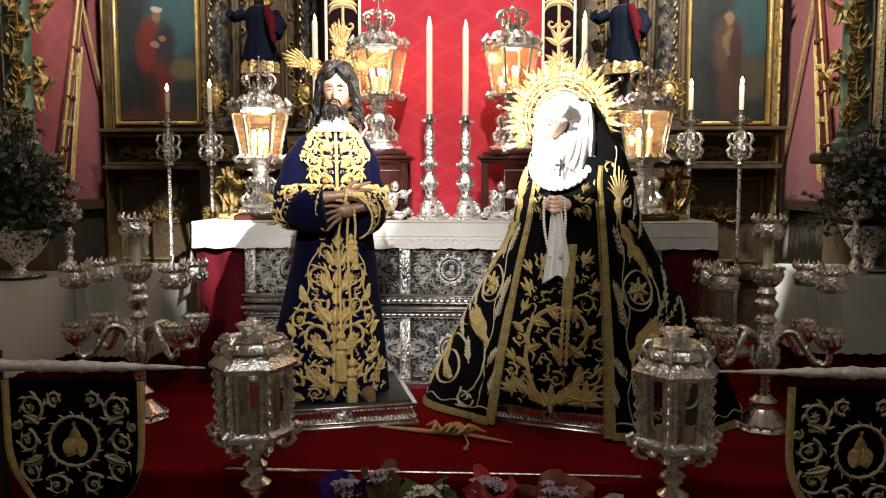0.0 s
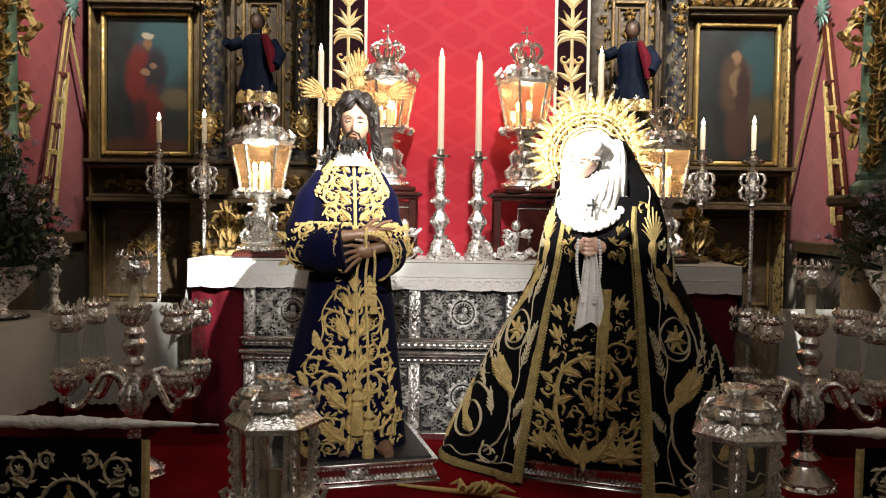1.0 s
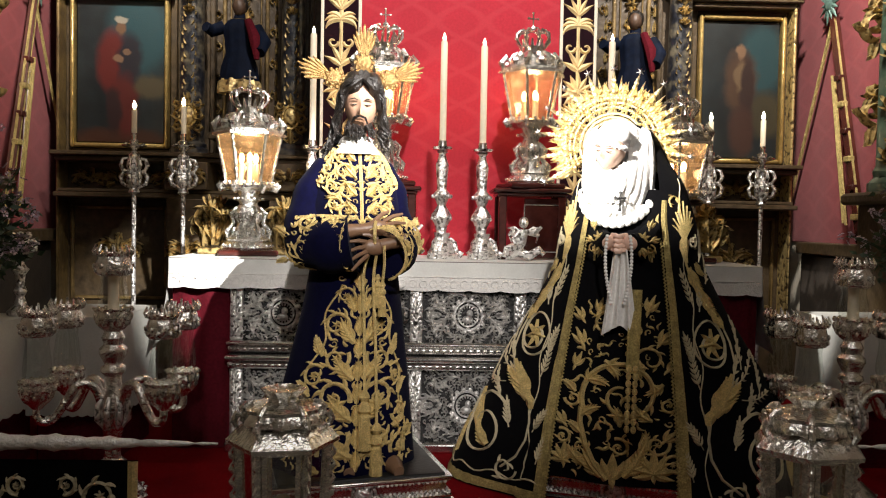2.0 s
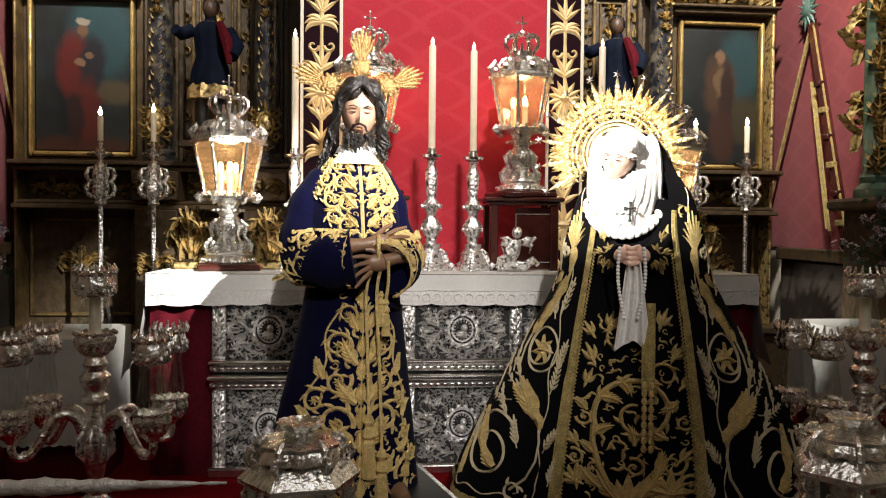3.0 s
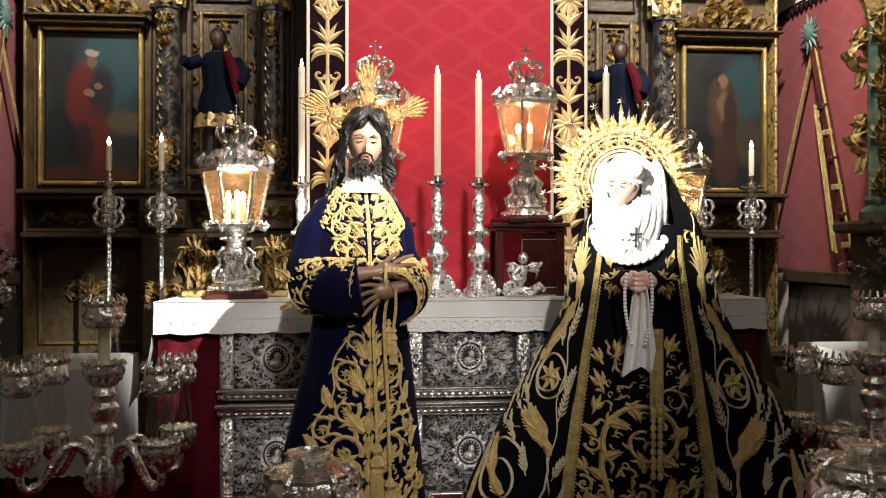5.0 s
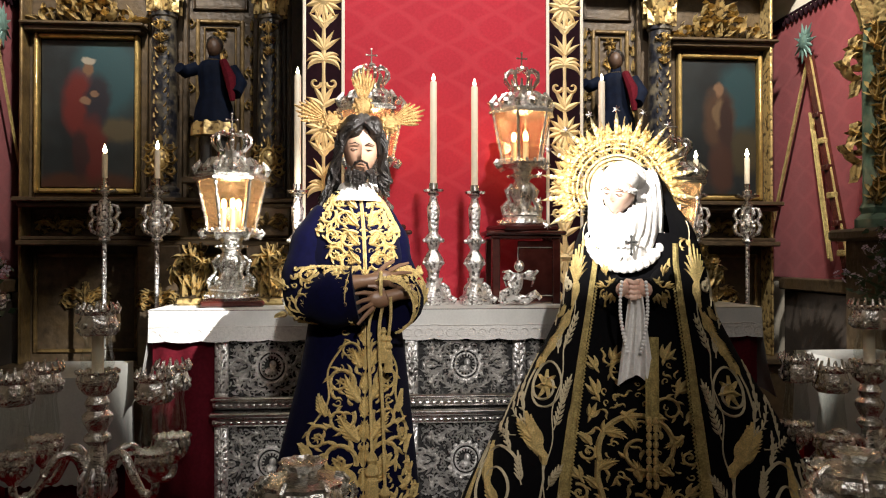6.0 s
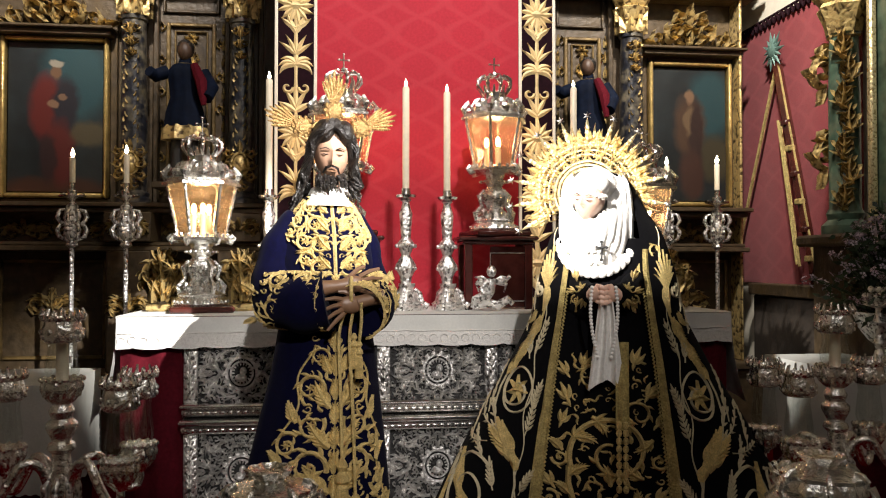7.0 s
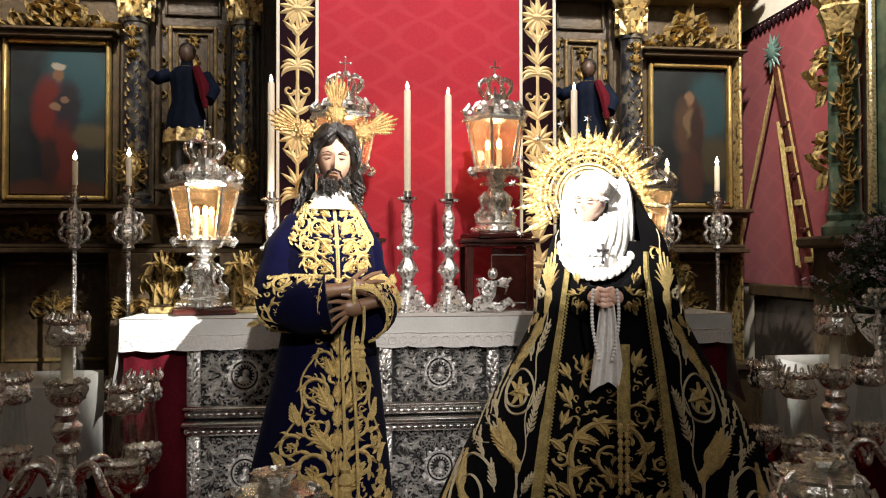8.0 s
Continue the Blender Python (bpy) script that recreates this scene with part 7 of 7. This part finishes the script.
def bouquet(x, y, z, seed, spread, high, low):
    t = thing("flower_bowl", (x, y, z), "footed silver bowl with a large bouquet of pale lilac flowers", "flowers", "bowls of flowers")
    g = Geo()
    g.lathe([(0.13, 0), (0.13, 0.02), (0.05, 0.03), (0.03, 0.06), (0.05, 0.09), (0.1, 0.13), (0.15, 0.2), (0.18, 0.28), (0.19, 0.3), (0.17, 0.29)], 28, 0, lobes=14, amp=0.03)
    part("bowl", g, SILVER, t, "footed silver bowl")
    g = Geo()
    g.lathe([(0.15, 0), (0.15, 0.012), (0.1, 0.014)], 24, 0, (0, 0, -0.0))
    part("mat", g, IRON, t)
    r = random.Random(seed)
    leaves, petals, stems = Geo(), Geo(), Geo()
    for k in range(130):
        a, e = r.uniform(0, 6.283), r.uniform(0.05, 1.4)
        d = Vector((math.cos(a) * math.cos(e) * spread, math.sin(a) * math.cos(e) * spread * 0.8, math.sin(e) * high)) * r.uniform(0.55, 1.05)
        tip = Vector((0, 0, 0.3)) + d
        stems.tube([(d.x * 0.2, d.y * 0.2, 0.28), tuple(Vector((d.x * 0.55, d.y * 0.55, 0.3 + d.z * 0.6))), tuple(tip)], 0.004, 4)
        if k % 5 < 3:
            for j in range(5):
                c = tip + Vector((r.gauss(0, 0.035), r.gauss(0, 0.035), r.gauss(0, 0.03)))
                rot = Euler((r.uniform(-1, 1), r.uniform(-1, 1), r.uniform(0, 6))).to_matrix()
                for q in range(5):
                    an = 6.283 * q / 5
                    v = [rot @ Vector((math.cos(an + w) * l, math.sin(an + w) * l, h)) for w, l, h in ((0, 0.003, 0), (-0.5, 0.017, 0.006), (0, 0.024, 0.003), (0.5, 0.017, 0.006))]
                    petals.add([tuple(c + p) for p in v], [(0, 1, 2, 3)])
        for j in range(9):
            c = tip * r.uniform(0.6, 1.0) + Vector((r.gauss(0, 0.03), r.gauss(0, 0.03), r.gauss(0, 0.03)))
            c.z = max(c.z, 0.25)
            rot = Euler((r.uniform(-1.5, 1.5), r.uniform(-1.5, 1.5), r.uniform(0, 6))).to_matrix()
            v = [rot @ Vector(p) for p in ((0, 0, 0), (0.015, 0.02, 0.004), (0, 0.06, -0.004), (-0.015, 0.02, 0.004))]
            leaves.add([tuple(c + p) for p in v], [(0, 1, 2, 3)])
    tagged(part("greenery", stems, LEAF, t), kind="stuff")
    tagged(part("foliage", leaves, LEAF, t, "dark green leaves"), kind="stuff")
    tagged(part("blossoms", petals, PETAL, t, "pale lilac blossoms"), kind="stuff")


bouquet(-2.56, 4.75, 1.155, 3, 0.4, 0.72, 0)
bouquet(2.78, 5.2, 1.175, 5, 0.42, 0.66, 0)


def small_candlestick(x, y, z):
    t = thing("table_candlestick", (x, y, z), "low ornate silver candlestick with wide pan", "candlestick", "table candlesticks")
    g = Geo()
    g.lathe([(0.07, 0), (0.07, 0.02), (0.035, 0.05), (0.02, 0.1), (0.035, 0.13), (0.02, 0.16), (0.025, 0.22), (0.045, 0.25), (0.02, 0.28), (0.02, 0.33)], 16)
    part("stem", g, SILVER, t)
    g = Geo()
    g.lathe([(0.02, 0.33), (0.08, 0.35), (0.085, 0.38), (0.06, 0.375)], 18, 0, lobes=9, amp=0.06)
    studs(g, 0.07, 0.4, 8, 0.022)
    studs(g, 0.045, 0.44, 6, 0.02)
    part("pan", g, SILVER, t)


small_candlestick(-2.42, 5.08, 1.155)
small_candlestick(2.62, 5.05, 1.175)


# ---- gilt ladders standing against the side walls, with a star ----
def wall_ladder(x, s, y_top, z_top):
    t = thing("gilt_ladder", (x, 0, 0), "tall folding gilt and dark wood ladder leaning by a red wall", "ladder", "gilt ladders")
    legs = (((0, y_top, z_top), (-s * 0.16, y_top - 0.78, 1.62), 0.042), ((0, y_top + 0.02, z_top - 0.05), (0, y_top + 0.72, 1.75), 0.024), ((-s * 0.02, y_top - 0.08, z_top - 0.5), (-s * 0.12, y_top - 0.5, 1.75), 0.02))
    for k, (a, b, r) in enumerate(legs):
        a, b = Vector(a), Vector(b)
        g = Geo()
        g.tube([a, b], r * (0.9, 0.6, 0.7)[k], 4)
        rail = part("rail", g, MAHOGANY if k != 1 else GOLD_BRAID, t, "dark wood rail" if k != 1 else "gilt rail")
        if k == 1:
            continue
        for off in (-1, 1):
            side = Vector((-s * 0.012, off * r * 0.85, off * r * 0.4))
            g = Geo()
            g.tube([a + side, b + side], 0.011, 5)
            part("edge_strip", g, GOLD_BRAID, rail, "gilt edge")
    for k in range(6):
        f = 0.3 + k * 0.12
        a = Vector(legs[0][0]).lerp(Vector(legs[0][1]), f) + Vector((-s * 0.02, 0, 0))
        g = Geo()
        g.box(tuple(a), (0.05, 0.075, 0.045), 0.006)
        part("rung_end", g, GOLD_BRAID if k % 2 else MAHOGANY, t)
    g = Geo()
    c = Vector((-s * 0.03, y_top + 0.01, z_top + 0.1))
    g.ball(tuple(c), (0.03, 0.075, 0.075), 12)
    star = part("star", g, STAR_METAL, t, "dull green-grey star burst")
    for k in range(14):
        a = 6.283 * k / 14
        d = Vector((0, math.cos(a), math.sin(a)))
        g = Geo()
        g.tube([c + d * 0.06, c + d * (0.17 if k % 2 else 0.135)], [0.02, 0.002], 5)
        part("ray", g, STAR_METAL, star)
    return t


wall_ladder(3.08, 1, 6.9, 3.42)
wall_ladder(-3.25, -1, 6.96, 3.42)
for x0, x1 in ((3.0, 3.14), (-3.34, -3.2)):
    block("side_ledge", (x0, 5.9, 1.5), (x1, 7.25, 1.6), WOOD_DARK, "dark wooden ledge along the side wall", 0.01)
    block("side_dado", (x0 + 0.05, 5.9, DAIS), (x1 - 0.05, 7.25, 1.5), DIMMED_PLASTER, "plaster dado below a ledge, dimness put into its colour", 0.01)


# ---- gilded side altars ----
def side_altar(x, s):
    t = thing("side_altar", (x, 5.79, 0), "green-marbled and gilded carved side altar column", "altarpiece", "gilded side altars")
    g = Geo()
    g.box((0, -0.5, 1.1), (0.3, 1.5, 1.6), 0.02)
    g.box((-s * 0.05, -0.5, 1.92), (0.42, 1.56, 0.08), 0.02)
    part("pedestal", g, WOOD_DARK, t)
    g = Geo()
    g.lathe([(0.15, 1.96), (0.15, 2.02), (0.11, 2.06), (0.12, 2.1), (0.1, 2.14), (0.1, 2.9), (0.09, 3.3), (0.11, 3.32)], 20, 0, (-s * 0.06, 0, 0))
    part("column_shaft", g, GREEN_MARBLE, t)
    g = Geo()
    g.lathe([(0.1, 3.3), (0.12, 3.4), (0.16, 3.5), (0.14, 3.53), (0.19, 3.6), (0.19, 3.66), (0.2, 3.8), (0.22, 4.2)], 16, 0, (-s * 0.06, 0, 0), 8, 0.07)
    part("capital", g, GOLD, t, "gilt leafy capital")
    o = Orn(15)
    for k in range(7):
        z = 2.12 + k * 0.17
        q = (-1) ** k
        o.acanthus(q * 0.03, z, 1.57 + q * 0.3, 0.2, -q * 0.6, h=0.05)
        o.vine(0, z, 1.57 - q * 0.9, 0.26, q * 0.8, q * 4, 0.02, 4, 0.07, 0, h=0.04)
    g = Geo()
    o.lay(g, lambda u, v, h: (-s * 0.06 - s * math.sin(u / 0.11 + 0.5) * (0.1 + h), -math.cos(u / 0.11 + 0.5) * (0.1 + h), v))
    part("column_carving", g, GOLD, t)
    for z, r in ((2.5, 0.08), (3.08, 0.1)):
        o = Orn(int(z * 10))
        o.spiral(0.0, 0.0, r, -1.57, 1, 1.2, 0.026, leaves=4, leaf=0.08, h=0.05)
        o.spiral(0.0, 0.13, r * 0.6, 1.57, 1, 1.1, 0.02, leaves=3, leaf=0.06, h=0.05)
        o.lobed(0.0, -0.08, -1.57, 0.15, 0.5, h=0.04, fat=0.2)
        g = Geo()
        o.lay(g, lambda u, v, h: (-s * 0.15 - s * u, 0.1 - h, z + v))
        o.lay(g, lambda u, v, h: (-s * 0.15 - s * u, 0.1 + h, z + v))
        part("wing_carving", g, GOLD, t)
    g = Geo()
    g.box((s * 0.06, -0.62, 3.0), (0.05, 0.9, 2.1), 0.01)
    part("niche_cloth", g, GREEN_MARBLE, t, "dull green inner panel")
    g = Geo()
    for y in (-0.2, -1.05):
        g.box((0.0, y, 3.0), (0.05, 0.05, 2.1), 0.012)
    part("inner_frame", g, GOLD_BRIGHT, t)


side_altar(2.98, 1)
side_altar(-3.2, -1)

# ---- silver angels and gilt brackets on the altar ----
def angel(x, y, turn):
    g = Geo()
    g.tube([(-0.1, 0, 0.02), (-0.03, 0, 0.05), (0.04, 0, 0.03), (0.1, 0, 0.07), (0.13, 0, 0.04)], [0.02, 0.03, 0.03, 0.026, 0.015], 8)
    g.tube([(-0.05, 0, 0.05), (-0.02, -0.02, 0.12), (0.0, -0.02, 0.19)], [0.03, 0.042, 0.03], 10)
    g.tube([(-0.03, -0.02, 0.1), (-0.1, -0.04, 0.07), (-0.11, -0.04, 0.02)], [0.026, 0.022, 0.016], 8)
    g.tube([(0.01, -0.03, 0.18), (0.07, -0.06, 0.17), (0.11, -0.06, 0.21)], [0.018, 0.015, 0.01], 7)
    g.tube([(-0.02, -0.03, 0.18), (-0.06, -0.06, 0.13), (-0.04, -0.08, 0.1)], [0.018, 0.015, 0.01], 7)
    g.ball((0.0, -0.025, 0.235), (0.03, 0.032, 0.036), 12)
    for s in (-1, 1):
        for k in range(4):
            g.tube([(s * 0.015, 0.02, 0.17), (s * (0.06 + 0.01 * k), 0.04, 0.2 - 0.015 * k), (s * (0.1 - 0.008 * k), 0.045, 0.2 - 0.03 * k)], [0.012, 0.014, 0.004], 6)
    solid("angel_statuette", g, SILVER, "small silver winged statuette on a scrolled base", "statuette", place=(x, y, ALTAR_TOP), turn=turn, group="silver statuettes")


angel(-0.315, 5.52, 10)
angel(0.43, 5.5, -10)


def gilt_bracket(x, y, turn, seed):
    t = thing("gilt_scroll_ornament", (x, y, ALTAR_TOP), "carved gilt scroll ornament standing on the altar", "ornament", "gilt ornaments", turn=turn)
    g = Geo()
    g.box((0, 0, 0.02), (0.2, 0.12, 0.04), 0.01)
    part("base", g, GOLD, t)
    o = Orn(seed)
    o.vine(0.06, 0.03, 1.3, 0.5, 0.6, 4.0, 0.03, 5, 0.09, 0, h=0.05)
    o.vine(-0.06, 0.03, 1.6, 0.45, -0.6, -4.0, 0.03, 5, 0.09, 0, h=0.05)
    o.acanthus(0, 0.04, 1.57, 0.32, 0.2, h=0.06, lobes=4)
    o.acanthus(0.02, 0.04, 1.0, 0.24, 0.6, h=0.06, lobes=3)
    g = Geo()
    o.lay(g, lambda u, v, h: (u, -h, 0.02 + v))
    o.lay(g, lambda u, v, h: (-u, 0.01 + h, 0.02 + v))
    part("scrollwork", g, GOLD, t, "", 60)


gilt_bracket(-1.52, 5.72, 0, 21)
gilt_bracket(-1.06, 5.72, 0, 22)
gilt_bracket(1.2, 5.75, 0, 23)
gilt_bracket(1.66, 5.75, 0, 24)

# ---- offerings on the step: wrapped flowers, a plaited palm, a thin rod ----
def wrapped(name, x, y, colour, label, r, h, seed, petals=None, rough=0.25):
    t = thing(name, (x, y, STEP), label, "bouquet", "bouquets on the step")
    rr = random.Random(seed)
    wrap = mat(name + "_wrap", colour, rough, 0, 0.25, 20, 0.6, 25, None, 0.5, 8)
    g = Geo()
    n, k = 26, 8
    vs = []
    for i in range(k):
        f = i / (k - 1)
        for j in range(n):
            a = 6.283 * j / n
            q = r * (0.25 + 0.75 * f ** 0.7) * (1 + 0.22 * f * math.sin(5 * a + seed) + 0.12 * rr.uniform(-1, 1) * f)
            vs.append((q * math.cos(a), q * math.sin(a), h * f * (1 + 0.16 * math.sin(3 * a + seed * 2) * f)))
    g.add(vs, [(i * n + j, i * n + (j + 1) % n, (i + 1) * n + (j + 1) % n, (i + 1) * n + j) for i in range(k - 1) for j in range(n)])
    g.add([(r * 0.2 * math.cos(6.283 * j / n), r * 0.2 * math.sin(6.283 * j / n), 0.003) for j in range(n)], [tuple(range(n))[::-1]])
    part("wrapping", g, wrap, t, sharp=25)
    g = Geo()
    for q in range(26):
        a, d = rr.uniform(0, 6.283), rr.uniform(0, r * 0.75)
        c = Vector((d * math.cos(a), d * math.sin(a), h * rr.uniform(0.75, 1.0)))
        for w in range(6):
            an = 6.283 * w / 6
            v = [Vector((math.cos(an + u) * l, math.sin(an + u) * l, z)) for u, l, z in ((0, 0.004, 0), (-0.45, 0.022, 0.01), (0, 0.03, 0.004), (0.45, 0.022, 0.01))]
            g.add([tuple(c + p) for p in v], [(0, 1, 2, 3)], 0)
        g.tube([(c.x * 0.2, c.y * 0.2, 0.01), tuple(c)], 0.004, 4, 1)
    tagged(part("blossoms", g, [petals or PETAL, LEAF], t), kind="stuff")


WHITE_PETAL = mat("white_petals", (0.75, 0.74, 0.62), 0.6, 0, 0.1, 15, 0.05, 60, (0.6, 0.55, 0.3), 0.5, 20)
wrapped("purple_bouquet", -0.3, 3.27, (0.06, 0.02, 0.22), "flowers in shiny purple wrapping", 0.1, 0.2, 1)
wrapped("brown_bouquet", -0.13, 3.31, (0.2, 0.13, 0.05), "flowers in brown paper wrapping", 0.08, 0.23, 2, rough=0.7)
wrapped("white_flower_bunch", 0.06, 3.27, (0.1, 0.15, 0.05), "bunch of white flowers with green leaves", 0.11, 0.18, 3, WHITE_PETAL)
wrapped("pink_bouquet", 0.33, 3.27, (0.7, 0.1, 0.09), "flowers in shiny coral-red wrapping", 0.1, 0.22, 4)
wrapped("orange_bouquet", 0.62, 3.28, (0.3, 0.1, 0.05), "bouquet in rust-coloured net wrapping", 0.15, 0.19, 5, rough=0.6)
wrapped("white_bouquet", 0.78, 3.2, (0.5, 0.48, 0.46), "flowers in white wrapping", 0.09, 0.16, 6)
g = Geo()
g.tube([(-0.86, 3.47, PLATFORM + 0.007), (1.0, 3.47, PLATFORM + 0.007)], 0.006, 8)
solid("thin_rod", g, SILVER_PLAIN, "thin pale metal rod along the carpet edge", "rod")
t = thing("plaited_palm", (0.15, 3.98, PLATFORM), "dried plaited golden palm branch lying on red carpet", "palm")
g = Geo()
g.tube([(-0.42, 0.14, 0.012), (-0.15, 0.05, 0.016), (0.05, 0.0, 0.02), (0.3, -0.1, 0.012)], [0.006, 0.012, 0.012, 0.004], 8)
part("stalk", g, STRAW, t)
rr = random.Random(12)
for k in range(16):
    g = Geo()
    a = rr.uniform(0, 6.283)
    c = Vector((rr.uniform(-0.1, 0.12), rr.uniform(-0.03, 0.04), 0.025 + rr.uniform(0, 0.02)))
    d = Vector((math.cos(a), math.sin(a) * 0.5, 0.1))
    g.tube([c - d * 0.05, c + Vector((0, 0, 0.03)), c + d * 0.06], [0.006, 0.013, 0.004], 6)
    part("plait", g, STRAW, t)
g = Geo()
g.tube([(0.06, -0.02, 0.02), (0.08, -0.12, 0.012), (0.07, -0.2, 0.012)], 0.005, 6)
g.ball((0.07, -0.21, 0.016), 0.014, 8)
part("cord", g, STRAW, t)
